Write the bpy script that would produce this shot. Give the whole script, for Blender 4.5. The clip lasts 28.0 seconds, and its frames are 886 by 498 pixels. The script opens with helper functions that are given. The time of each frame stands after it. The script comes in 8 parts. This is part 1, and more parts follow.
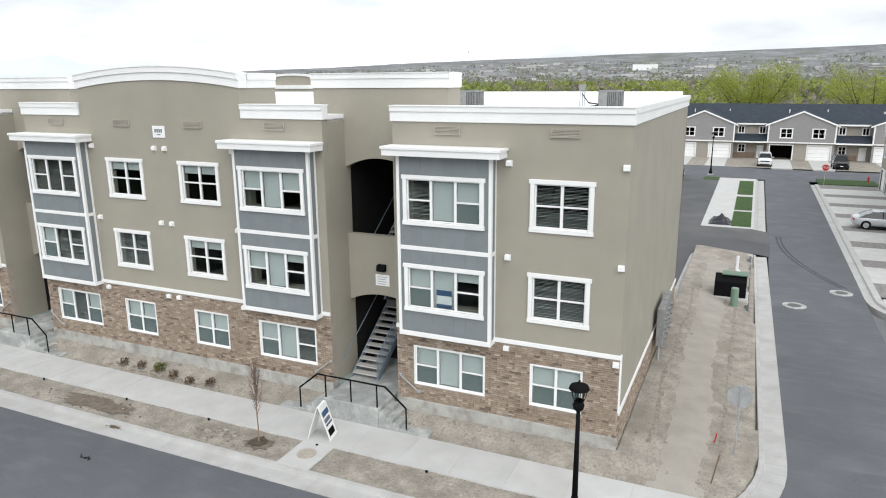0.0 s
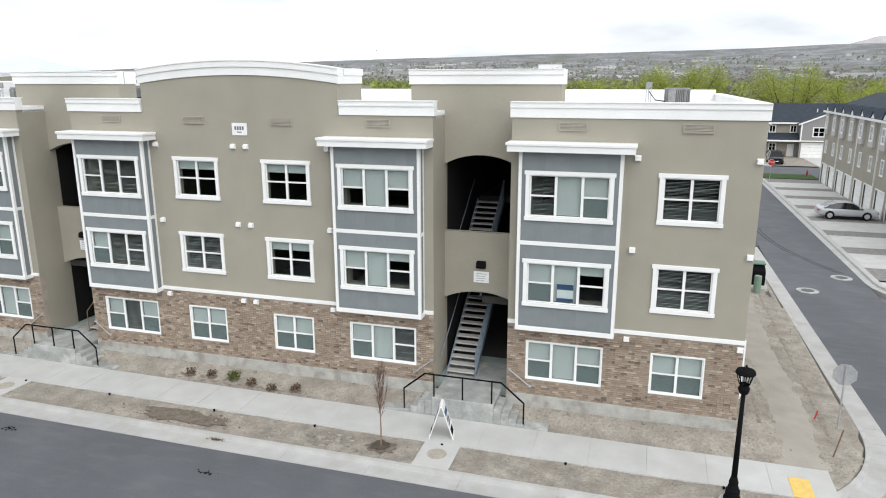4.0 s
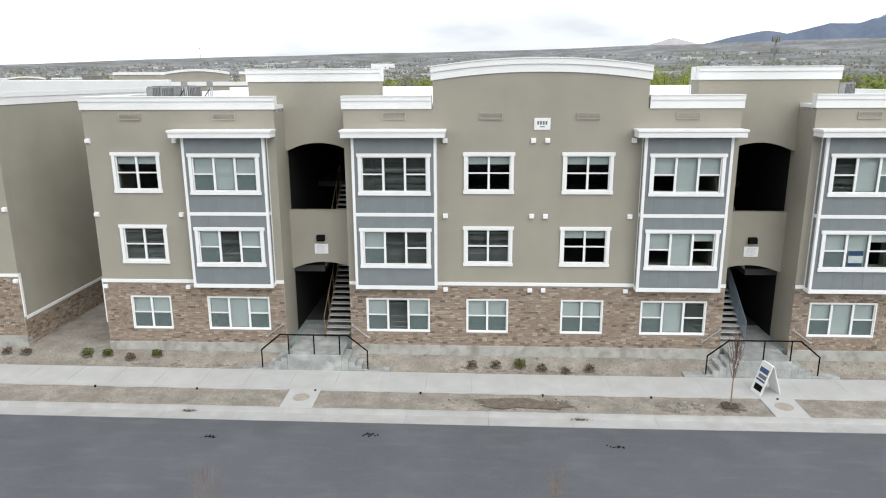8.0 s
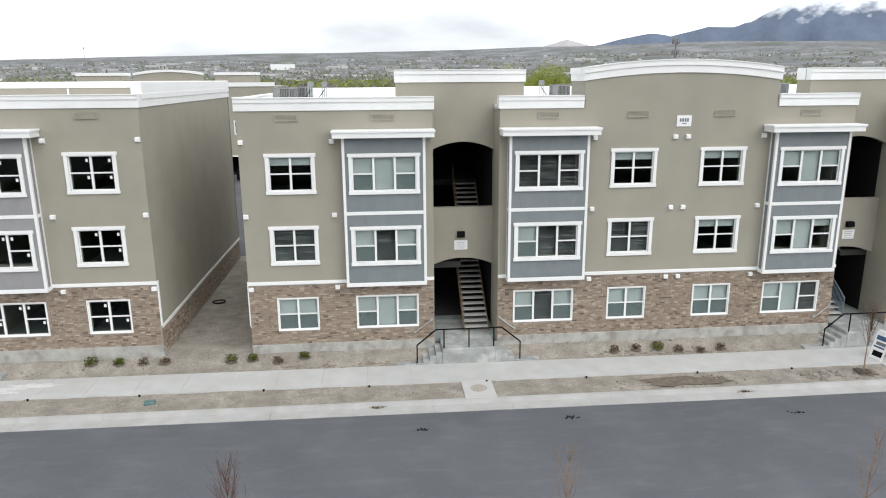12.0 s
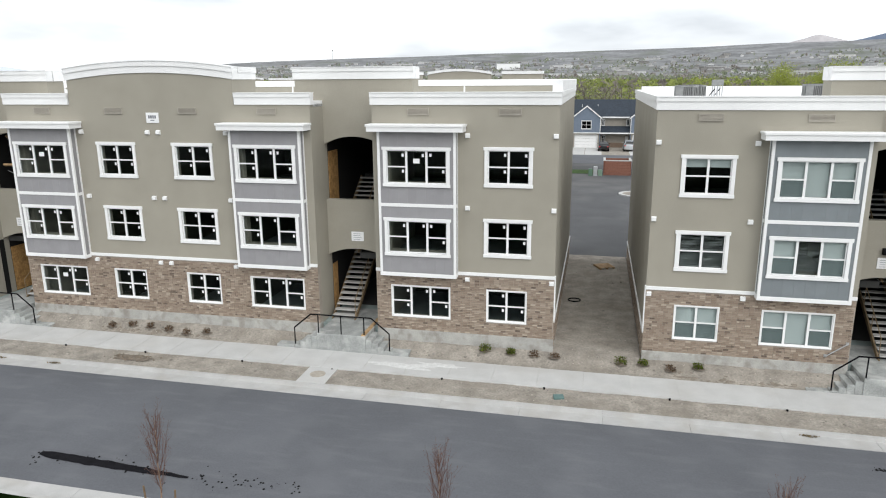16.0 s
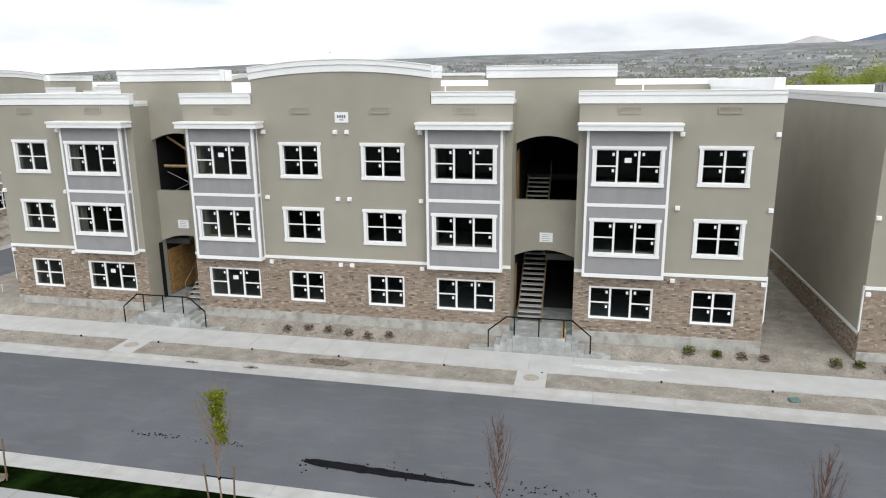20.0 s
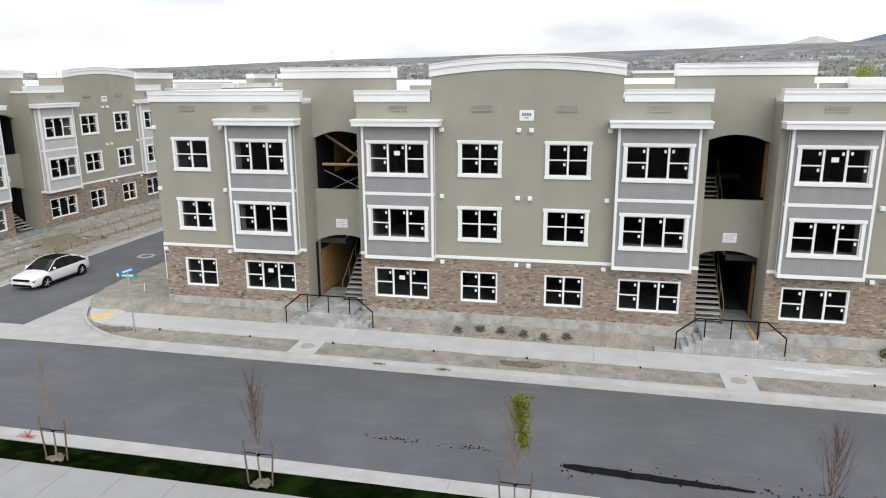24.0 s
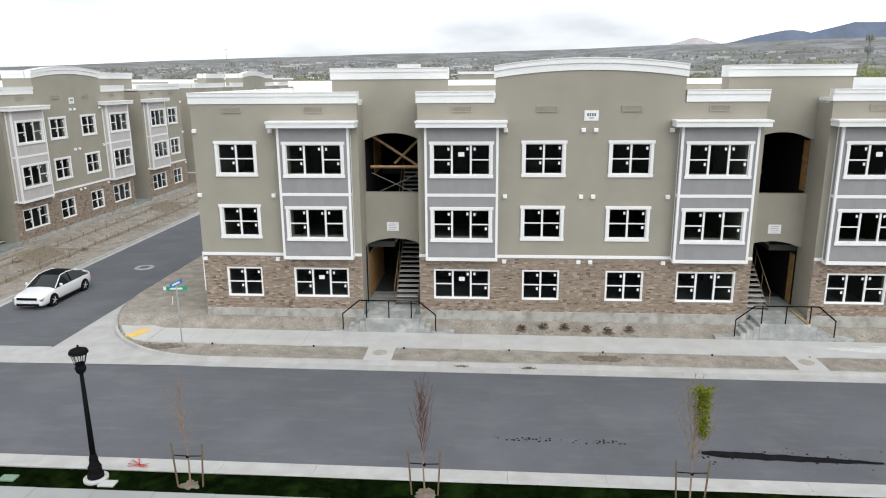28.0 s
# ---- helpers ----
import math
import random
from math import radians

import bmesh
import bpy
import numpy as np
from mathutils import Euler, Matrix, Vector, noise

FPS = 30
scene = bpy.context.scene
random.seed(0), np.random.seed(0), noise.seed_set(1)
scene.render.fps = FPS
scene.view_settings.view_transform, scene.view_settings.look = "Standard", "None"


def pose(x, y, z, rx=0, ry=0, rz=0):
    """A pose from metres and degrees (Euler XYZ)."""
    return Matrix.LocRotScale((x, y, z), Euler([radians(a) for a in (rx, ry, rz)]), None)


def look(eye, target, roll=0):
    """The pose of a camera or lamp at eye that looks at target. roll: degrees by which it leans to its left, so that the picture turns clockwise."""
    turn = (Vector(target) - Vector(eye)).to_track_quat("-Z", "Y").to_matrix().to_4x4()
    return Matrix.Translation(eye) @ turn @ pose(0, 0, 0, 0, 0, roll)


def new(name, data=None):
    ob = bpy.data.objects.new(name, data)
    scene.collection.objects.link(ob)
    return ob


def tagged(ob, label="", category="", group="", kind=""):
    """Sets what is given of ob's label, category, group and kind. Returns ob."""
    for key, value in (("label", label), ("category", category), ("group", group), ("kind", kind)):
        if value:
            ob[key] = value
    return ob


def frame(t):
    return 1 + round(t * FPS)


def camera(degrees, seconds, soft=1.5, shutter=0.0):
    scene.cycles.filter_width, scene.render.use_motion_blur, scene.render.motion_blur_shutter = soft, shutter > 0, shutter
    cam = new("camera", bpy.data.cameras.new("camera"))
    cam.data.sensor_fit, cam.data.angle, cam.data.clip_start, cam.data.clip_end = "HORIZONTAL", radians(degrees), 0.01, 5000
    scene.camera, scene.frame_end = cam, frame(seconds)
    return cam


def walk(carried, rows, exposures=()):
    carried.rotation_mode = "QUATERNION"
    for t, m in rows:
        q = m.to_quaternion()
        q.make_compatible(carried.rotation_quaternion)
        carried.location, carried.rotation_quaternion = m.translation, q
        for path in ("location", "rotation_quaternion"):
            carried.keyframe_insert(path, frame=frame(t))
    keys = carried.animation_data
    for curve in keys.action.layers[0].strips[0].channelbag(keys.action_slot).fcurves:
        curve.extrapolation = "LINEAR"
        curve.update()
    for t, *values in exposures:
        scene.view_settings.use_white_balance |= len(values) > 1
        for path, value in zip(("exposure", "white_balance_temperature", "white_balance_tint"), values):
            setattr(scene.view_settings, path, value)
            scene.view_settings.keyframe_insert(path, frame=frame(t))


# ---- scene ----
# fitted path of the drone, every half second where it is known
PATH = [
    (0.0, pose(21.77, -20.75, 12.05, 76.39, 0.39, 24.07)),
    (0.5, pose(21.20, -21.02, 12.04, 76.46, 0.27, 23.29)),
    (1.0, pose(20.61, -21.30, 12.02, 76.52, 0.17, 22.85)),
    (1.5, pose(19.99, -21.57, 12.00, 76.56, 0.10, 22.24)),
    (2.0, pose(19.36, -21.81, 11.98, 76.59, 0.06, 21.12)),
    (2.5, pose(18.66, -22.07, 11.96, 76.61, 0.03, 20.33)),
    (4.5, pose(13.24, -23.88, 12.00, 76.19, 0.06, 15.03)),
    (5.0, pose(10.95, -24.61, 11.97, 76.20, 0.06, 13.38)),
    (5.5, pose(8.52, -25.33, 11.94, 76.24, 0.09, 11.75)),
    (6.0, pose(6.03, -26.00, 11.92, 76.25, 0.12, 10.42)),
    (6.5, pose(3.63, -26.59, 11.90, 76.23, 0.16, 8.85)),
    (7.0, pose(1.40, -27.10, 11.90, 76.21, 0.21, 6.92)),
    (7.5, pose(-0.61, -27.51, 11.92, 76.18, 0.24, 4.86)),
    (8.0, pose(-2.44, -27.82, 11.94, 76.16, 0.28, 2.82)),
    (8.5, pose(-4.14, -28.10, 11.95, 76.12, 0.30, 1.38)),
    (9.0, pose(-5.69, -28.33, 11.96, 76.09, 0.31, -0.33)),
    (9.5, pose(-7.10, -28.51, 11.99, 76.08, 0.32, -1.88)),
    (10.0, pose(-8.41, -28.62, 12.00, 76.07, 0.32, -3.42)),
    (10.5, pose(-9.63, -28.70, 12.01, 76.07, 0.32, -4.44)),
    (11.0, pose(-10.77, -28.74, 12.00, 76.08, 0.32, -5.14)),
    (11.5, pose(-11.84, -28.76, 11.99, 76.12, 0.35, -5.40)),
    (12.0, pose(-12.83, -28.75, 11.99, 76.17, 0.36, -5.27)),
    (12.5, pose(-13.84, -28.69, 11.99, 76.22, 0.37, -2.66)),
    (13.0, pose(-14.89, -28.58, 11.98, 76.27, 0.35, 3.15)),
    (13.5, pose(-15.89, -28.46, 11.98, 76.29, 0.33, 8.97)),
    (15.5, pose(-19.80, -28.41, 11.99, 76.22, 0.40, 12.48)),
    (16.0, pose(-20.81, -28.51, 11.98, 76.23, 0.39, 12.42)),
    (16.5, pose(-21.86, -28.63, 11.97, 76.22, 0.40, 12.43)),
    (17.0, pose(-22.96, -28.75, 11.96, 76.24, 0.42, 12.38)),
    (17.5, pose(-24.08, -28.94, 11.95, 76.24, 0.44, 12.39)),
    (18.0, pose(-25.20, -29.13, 11.94, 76.26, 0.46, 12.37)),
    (18.5, pose(-26.33, -29.31, 11.94, 76.28, 0.49, 12.22)),
    (19.0, pose(-27.45, -29.52, 11.93, 76.30, 0.52, 12.08)),
    (19.5, pose(-28.56, -29.70, 11.92, 76.33, 0.53, 12.06)),
    (20.0, pose(-29.65, -29.90, 11.91, 76.36, 0.53, 12.06)),
    (20.5, pose(-30.74, -30.08, 11.89, 76.39, 0.52, 12.09)),
    (21.0, pose(-31.81, -30.25, 11.88, 76.43, 0.50, 12.13)),
    (21.5, pose(-32.87, -30.41, 11.86, 76.45, 0.48, 12.16)),
    (23.5, pose(-36.91, -31.00, 11.88, 76.36, 0.38, 12.13)),
    (24.0, pose(-37.85, -31.14, 11.89, 76.31, 0.37, 12.05)),
    (24.5, pose(-38.79, -31.27, 11.90, 76.28, 0.35, 11.85)),
    (25.0, pose(-39.77, -31.41, 11.91, 76.25, 0.34, 11.58)),
    (25.5, pose(-40.77, -31.55, 11.93, 76.23, 0.33, 11.10)),
    (26.0, pose(-41.75, -31.70, 11.95, 76.21, 0.33, 9.83)),
    (26.5, pose(-42.68, -31.85, 11.97, 76.21, 0.34, 7.97)),
    (27.0, pose(-43.58, -31.99, 11.99, 76.20, 0.35, 6.14)),
    (27.5, pose(-44.43, -32.09, 12.01, 76.21, 0.38, 4.43)),
    (28.0, pose(-45.27, -32.15, 12.02, 76.19, 0.41, 3.87)),
]
cam = camera(65.4, 28.0, soft=1.1)
walk(cam, PATH, exposures=((0.0, -0.15), (5.0, -0.16), (11.0, -0.20), (20.0, -0.24), (28.0, -0.25)))

# ---------------------------------------------------------------- light
world = bpy.data.worlds.new("overcast_sky")
scene.world = world
world.use_nodes = True
wn, wl = world.node_tree.nodes, world.node_tree.links
wn.clear()
SUN_EL, SUN_AZ = radians(40), radians(145)
sky = wn.new("ShaderNodeTexSky")
sky.sky_type = "NISHITA"
sky.sun_disc = False
sky.sun_elevation, sky.sun_rotation = SUN_EL, SUN_AZ
coord = wn.new("ShaderNodeTexCoord")
squash = wn.new("ShaderNodeMapping")
squash.inputs["Scale"].default_value = (1.0, 1.0, 3.5)
cloud = wn.new("ShaderNodeTexNoise")
cloud.inputs["Scale"].default_value = 2.2
cloud.inputs["Detail"].default_value = 6
ramp = wn.new("ShaderNodeValToRGB")
ramp.color_ramp.elements[0].position, ramp.color_ramp.elements[0].color = 0.34, (0.50, 0.53, 0.57, 1)
ramp.color_ramp.elements[1].position, ramp.color_ramp.elements[1].color = 0.56, (0.965, 1.0, 1.02, 1)
mix = wn.new("ShaderNodeMixRGB")
mix.inputs[0].default_value = 0.95
bg = wn.new("ShaderNodeBackground")
bg.inputs["Strength"].default_value = 1.7
out = wn.new("ShaderNodeOutputWorld")
dim = wn.new("ShaderNodeMixRGB")
dim.blend_type = "MULTIPLY"
dim.inputs[0].default_value = 1.0
dim.inputs[2].default_value = (0.1, 0.1, 0.1, 1)
wl.new(coord.outputs["Generated"], squash.inputs["Vector"])
wl.new(squash.outputs["Vector"], cloud.inputs["Vector"])
wl.new(cloud.outputs["Fac"], ramp.inputs["Fac"])
wl.new(sky.outputs["Color"], dim.inputs[1])
wl.new(dim.outputs["Color"], mix.inputs[1])
wl.new(ramp.outputs["Color"], mix.inputs[2])
wl.new(mix.outputs["Color"], bg.inputs["Color"])
wl.new(bg.outputs["Background"], out.inputs["Surface"])
sun = new("sun", bpy.data.lights.new("sun", "SUN"))
sun.data.energy, sun.data.angle, sun.data.color = 2.1, radians(60), (1.0, 0.99, 0.985)
sun.matrix_world = look((50 * math.sin(SUN_AZ) * math.cos(SUN_EL), 50 * math.cos(SUN_AZ) * math.cos(SUN_EL), 50 * math.sin(SUN_EL)), (0, 0, 0))

# ---------------------------------------------------------------- materials
def material(name, base, rough=0.8, metal=0.0, var=0.12, scale=6.0, fine=60.0, bump=0.15, depth=0.01, tint=None, stain=0.0, stain_scale=0.7, island=0.0, objvar=0.0, spec=0.35, streak=None):
    """A painted or mineral surface: base colour, two scales of mottling, fine relief."""
    m = bpy.data.materials.new(name)
    m.use_nodes = True
    n, l = m.node_tree.nodes, m.node_tree.links
    b = n["Principled BSDF"]
    b.inputs["Roughness"].default_value, b.inputs["Metallic"].default_value = rough, metal
    b.inputs["Specular IOR Level"].default_value = spec
    tc = n.new("ShaderNodeTexCoord")
    big = n.new("ShaderNodeTexNoise")
    big.inputs["Scale"].default_value, big.inputs["Detail"].default_value = scale, 5
    small = n.new("ShaderNodeTexNoise")
    small.inputs["Scale"].default_value, small.inputs["Detail"].default_value = fine, 3
    l.new(tc.outputs["Object"], big.inputs["Vector"])
    l.new(tc.outputs["Object"], small.inputs["Vector"])
    def ranged(sock, lo, hi):
        r = n.new("ShaderNodeMapRange")
        r.inputs["From Min"].default_value, r.inputs["From Max"].default_value = 0.3, 0.7
        r.inputs["To Min"].default_value, r.inputs["To Max"].default_value = lo, hi
        l.new(sock, r.inputs["Value"])
        return r.outputs["Result"]
    def times(a, bb):
        k = n.new("ShaderNodeMath")
        k.operation = "MULTIPLY"
        l.new(a, k.inputs[0])
        l.new(bb, k.inputs[1])
        return k.outputs[0]
    f = times(ranged(big.outputs["Fac"], 1 - var, 1 + var), ranged(small.outputs["Fac"], 1 - var * 0.7, 1 + var * 0.7))
    if island:
        g = n.new("ShaderNodeNewGeometry")
        r = n.new("ShaderNodeMapRange")
        r.inputs["To Min"].default_value, r.inputs["To Max"].default_value = 1 - island, 1 + island
        l.new(g.outputs["Random Per Island"], r.inputs["Value"])
        f = times(f, r.outputs["Result"])
    if objvar:
        g = n.new("ShaderNodeObjectInfo")
        r = n.new("ShaderNodeMapRange")
        r.inputs["To Min"].default_value, r.inputs["To Max"].default_value = 1 - objvar, 1 + objvar
        l.new(g.outputs["Random"], r.inputs["Value"])
        f = times(f, r.outputs["Result"])
    col = n.new("ShaderNodeVectorMath")
    col.operation = "SCALE"
    col.inputs[0].default_value = base
    l.new(f, col.inputs["Scale"])
    c = col.outputs["Vector"]
    if tint:
        # a second colour in patches of its own shape
        st = n.new("ShaderNodeTexNoise")
        st.inputs["Scale"].default_value, st.inputs["Detail"].default_value = stain_scale, 6
        l.new(tc.outputs["Object"], st.inputs["Vector"])
        rr = n.new("ShaderNodeMapRange")
        rr.inputs["From Min"].default_value, rr.inputs["From Max"].default_value = 0.5, 0.68
        rr.inputs["To Max"].default_value = stain
        l.new(st.outputs["Fac"], rr.inputs["Value"])
        mx = n.new("ShaderNodeMixRGB")
        l.new(rr.outputs["Result"], mx.inputs[0])
        l.new(c, mx.inputs[1])
        mx.inputs[2].default_value = (*tint, 1)
        c = mx.outputs["Color"]
    if streak:
        # long wear marks along the street
        mp = n.new("ShaderNodeMapping")
        mp.inputs["Scale"].default_value = (0.40, 1.5, 1.0)
        sn = n.new("ShaderNodeTexNoise")
        sn.inputs["Scale"].default_value, sn.inputs["Detail"].default_value = 1.6, 7
        l.new(tc.outputs["Object"], mp.inputs["Vector"])
        l.new(mp.outputs["Vector"], sn.inputs["Vector"])
        sr = n.new("ShaderNodeMapRange")
        sr.inputs["From Min"].default_value, sr.inputs["From Max"].default_value = 0.52, 0.78
        sr.inputs["To Max"].default_value = 0.4
        l.new(sn.outputs["Fac"], sr.inputs["Value"])
        sm = n.new("ShaderNodeMixRGB")
        l.new(sr.outputs["Result"], sm.inputs[0])
        l.new(c, sm.inputs[1])
        sm.inputs[2].default_value = (*streak, 1)
        c = sm.outputs["Color"]
    l.new(c, b.inputs["Base Color"])
    if bump:
        bp = n.new("ShaderNodeBump")
        bp.inputs["Strength"].default_value, bp.inputs["Distance"].default_value = bump, depth
        l.new(small.outputs["Fac"], bp.inputs["Height"])
        l.new(bp.outputs["Normal"], b.inputs["Normal"])
    return m


def glass_material(name, tint, gloss=0.08, rough=0.02):
    m = bpy.data.materials.new(name)
    m.use_nodes = True
    n, l = m.node_tree.nodes, m.node_tree.links
    n.clear()
    o = n.new("ShaderNodeOutputMaterial")
    tr = n.new("ShaderNodeBsdfTransparent")
    tr.inputs["Color"].default_value = (*tint, 1)
    gl = n.new("ShaderNodeBsdfGlossy")
    gl.inputs["Roughness"].default_value = rough
    gl.inputs["Color"].default_value = (0.9, 0.95, 1.0, 1)
    # Schlick's gloss, the same from both sides of the pane
    lw = n.new("ShaderNodeLayerWeight")
    lw.inputs["Blend"].default_value = 0.5
    pw = n.new("ShaderNodeMath")
    pw.operation = "POWER"
    pw.inputs[1].default_value = 5.0
    l.new(lw.outputs["Facing"], pw.inputs[0])
    fr = n.new("ShaderNodeMath")
    fr.operation = "MULTIPLY_ADD"
    fr.inputs[1].default_value, fr.inputs[2].default_value = 0.9, 0.008
    l.new(pw.outputs[0], fr.inputs[0])
    mx = n.new("ShaderNodeMixShader")
    l.new(fr.outputs[0], mx.inputs["Fac"])
    l.new(tr.outputs["BSDF"], mx.inputs[1])
    l.new(gl.outputs["BSDF"], mx.inputs[2])
    l.new(mx.outputs["Shader"], o.inputs["Surface"])
    return m


def screen_material(name, col, cover):
    m = bpy.data.materials.new(name)
    m.use_nodes = True
    n, l = m.node_tree.nodes, m.node_tree.links
    n.clear()
    o = n.new("ShaderNodeOutputMaterial")
    tr = n.new("ShaderNodeBsdfTransparent")
    df = n.new("ShaderNodeBsdfDiffuse")
    df.inputs["Color"].default_value = (*col, 1)
    mx = n.new("ShaderNodeMixShader")
    mx.inputs["Fac"].default_value = cover
    l.new(tr.outputs["BSDF"], mx.inputs[1])
    l.new(df.outputs["BSDF"], mx.inputs[2])
    l.new(mx.outputs["Shader"], o.inputs["Surface"])
    return m


STUCCO = material("taupe_stucco", (0.322, 0.301, 0.249), 0.92, var=0.06, scale=0.6, fine=28, bump=0.5, depth=0.008)
WHITE = material("white_trim_paint", (0.80, 0.80, 0.79), 0.55, var=0.03, scale=1.5, fine=30, bump=0.05)
MEMBRANE = material("white_roof_membrane", (0.82, 0.82, 0.82), 0.6, var=0.04, scale=0.4, fine=12, bump=0.1)
SIDING_BLUE = material("blue_grey_siding", (0.196, 0.218, 0.228), 0.7, var=0.04, scale=3, fine=80, bump=0.08, objvar=0.03)
SIDING_GREY = material("warm_grey_siding", (0.282, 0.277, 0.283), 0.7, var=0.04, scale=3, fine=80, bump=0.08, objvar=0.03)
SIDING_PALE = material("pale_grey_siding", (0.50, 0.48, 0.47), 0.7, var=0.04, scale=3, fine=80, bump=0.08, objvar=0.03)
MORTAR = material("grey_brown_mortar", (0.34, 0.30, 0.255), 0.95, var=0.1, scale=3, fine=70, bump=0.3)
CONCRETE = material("pale_concrete", (0.484, 0.481, 0.468), 0.85, var=0.07, scale=1.2, fine=40, bump=0.15, tint=(0.43, 0.41, 0.38), stain=0.35, stain_scale=0.5, objvar=0.022)
KERBCON = material("kerb_concrete", (0.425, 0.42, 0.408), 0.88, var=0.08, scale=1.6, fine=35, bump=0.2, tint=(0.35, 0.33, 0.30), stain=0.5, stain_scale=0.9, objvar=0.03)
CONCRETE_GREY = material("grey_concrete", (0.32, 0.33, 0.318), 0.85, var=0.2, scale=1.7, fine=22, bump=0.2, tint=(0.56, 0.56, 0.54), stain=0.7, stain_scale=1.6, objvar=0.05)
FOUNDATION = material("cast_concrete", (0.385, 0.378, 0.352), 0.9, var=0.16, scale=1.8, fine=24, bump=0.3, tint=(0.245, 0.225, 0.195), stain=0.85, stain_scale=2.2)
ASPHALT = material("grey_asphalt", (0.107, 0.111, 0.122), 0.9, var=0.09, scale=0.3, fine=15, bump=0.4, tint=(0.135, 0.139, 0.150), stain=0.6, stain_scale=0.5, streak=(0.165, 0.167, 0.175))
ASPHALT_LOT = material("lot_asphalt", (0.085, 0.086, 0.09), 0.9, var=0.12, scale=0.3, fine=80, bump=0.4, tint=(0.16, 0.155, 0.15), stain=0.7, stain_scale=0.12)
SOIL = material("dry_soil", (0.298, 0.270, 0.232), 0.98, var=0.24, scale=1.6, fine=11, bump=1.0, depth=0.06, tint=(0.222, 0.196, 0.163), stain=0.6, stain_scale=0.55)
DAMP_SOFT = material("dark_disturbed_soil", (0.165, 0.138, 0.110), 0.95, var=0.3, scale=4, fine=24, bump=0.9, depth=0.03)
SOIL_PACKED = material("packed_pale_soil", (0.328, 0.302, 0.266), 0.97, var=0.10, scale=1.2, fine=26, bump=0.5, depth=0.02, tint=(0.30, 0.278, 0.245), stain=0.6, stain_scale=0.9)
WALK_GREY = material("weathered_concrete", (0.315, 0.318, 0.315), 0.85, var=0.06, scale=0.8, fine=30, bump=0.15, tint=(0.27, 0.268, 0.26), stain=0.5, stain_scale=0.4, objvar=0.02)
DAMP = material("damp_soil", (0.085, 0.070, 0.054), 0.95, var=0.25, scale=4, fine=30, bump=0.8, depth=0.03)
GRASS = material("dark_lawn", (0.0034, 0.0072, 0.0018), 1.0, var=0.5, scale=3, fine=40, bump=0.9, depth=0.03, spec=0.0, tint=(0.011, 0.024, 0.005), stain=0.8, stain_scale=1.4)
GRASS_BRIGHT = material("bright_lawn", (0.038, 0.078, 0.016), 0.9, var=0.3, scale=3, fine=60, bump=0.9, depth=0.03)
BLACK = material("black_paint", (0.008, 0.008, 0.009), 0.75, var=0.1, bump=0.02, spec=0.04)
# near black: shade of corridors and house interiors is put into this colour
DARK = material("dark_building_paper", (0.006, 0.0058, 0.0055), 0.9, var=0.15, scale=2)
# partitions far darker than plain board: gloom of the rooms put into colour
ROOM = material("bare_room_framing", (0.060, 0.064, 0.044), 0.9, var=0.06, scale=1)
STEEL = material("blue_grey_painted_steel", (0.20, 0.25, 0.30), 0.5, var=0.06)
GALV = material("galvanised_metal", (0.50, 0.51, 0.52), 0.4, metal=0.6, var=0.12, scale=5)
ACGREY = material("grey_metal_case", (0.24, 0.245, 0.24), 0.5, metal=0.2, var=0.15, scale=6)
WOOD = material("new_lumber", (0.42, 0.28, 0.15), 0.8, var=0.18, scale=4, fine=25, bump=0.2)
OSB = material("strand_board", (0.40, 0.23, 0.085), 0.85, var=0.3, scale=9, fine=30, bump=0.3, tint=(0.24, 0.13, 0.05), stain=0.7, stain_scale=3)
# stair timber, darker than the new lumber
STRINGER = material("weathered_stair_timber", (0.20, 0.145, 0.085), 0.85, var=0.22, scale=4, fine=25, bump=0.2)
STAKE = material("weathered_stake", (0.15, 0.105, 0.065), 0.9, var=0.2)
BARK = material("young_bark", (0.25, 0.17, 0.12), 0.9, var=0.2, scale=8, fine=60)
TWIG = material("reddish_twig", (0.12, 0.066, 0.052), 0.9, var=0.2)
BLIND = material("white_blind", (0.63, 0.655, 0.648), 0.6, var=0.03, bump=0.03)
STICKER = material("white_paper_sticker", (0.8, 0.8, 0.8), 0.6, var=0.05, bump=0)
INK = material("grey_print", (0.16, 0.17, 0.19), 0.7, var=0.05, bump=0)
INK_BLUE = material("blue_print", (0.05, 0.10, 0.20), 0.6, var=0.05, bump=0)
RED = material("red_paint", (0.50, 0.02, 0.02), 0.45, var=0.05)
YELLOW = material("yellow_tactile", (0.70, 0.48, 0.14), 0.7, var=0.08)
GLASS = glass_material("window_glass", (0.835, 0.868, 0.862))
SCREEN = screen_material("insect_screen", (0.115, 0.15, 0.148), 0.6)
SLAB = material("raw_floor_slab", (0.27, 0.32, 0.305), 0.9, var=0.12, scale=2, fine=20)
# breezeway floors: the fading of daylight is put into this dark colour
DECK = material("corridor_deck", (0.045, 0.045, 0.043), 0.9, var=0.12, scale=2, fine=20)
TREAD = material("precast_tread", (0.47, 0.46, 0.44), 0.85, var=0.08)
SHINGLE = material("dark_shingles", (0.030, 0.039, 0.052), 0.9, var=0.2, scale=2, fine=25, bump=0.4)
VENT = material("taupe_vent_paint", (0.355, 0.328, 0.280), 0.7, var=0.05)


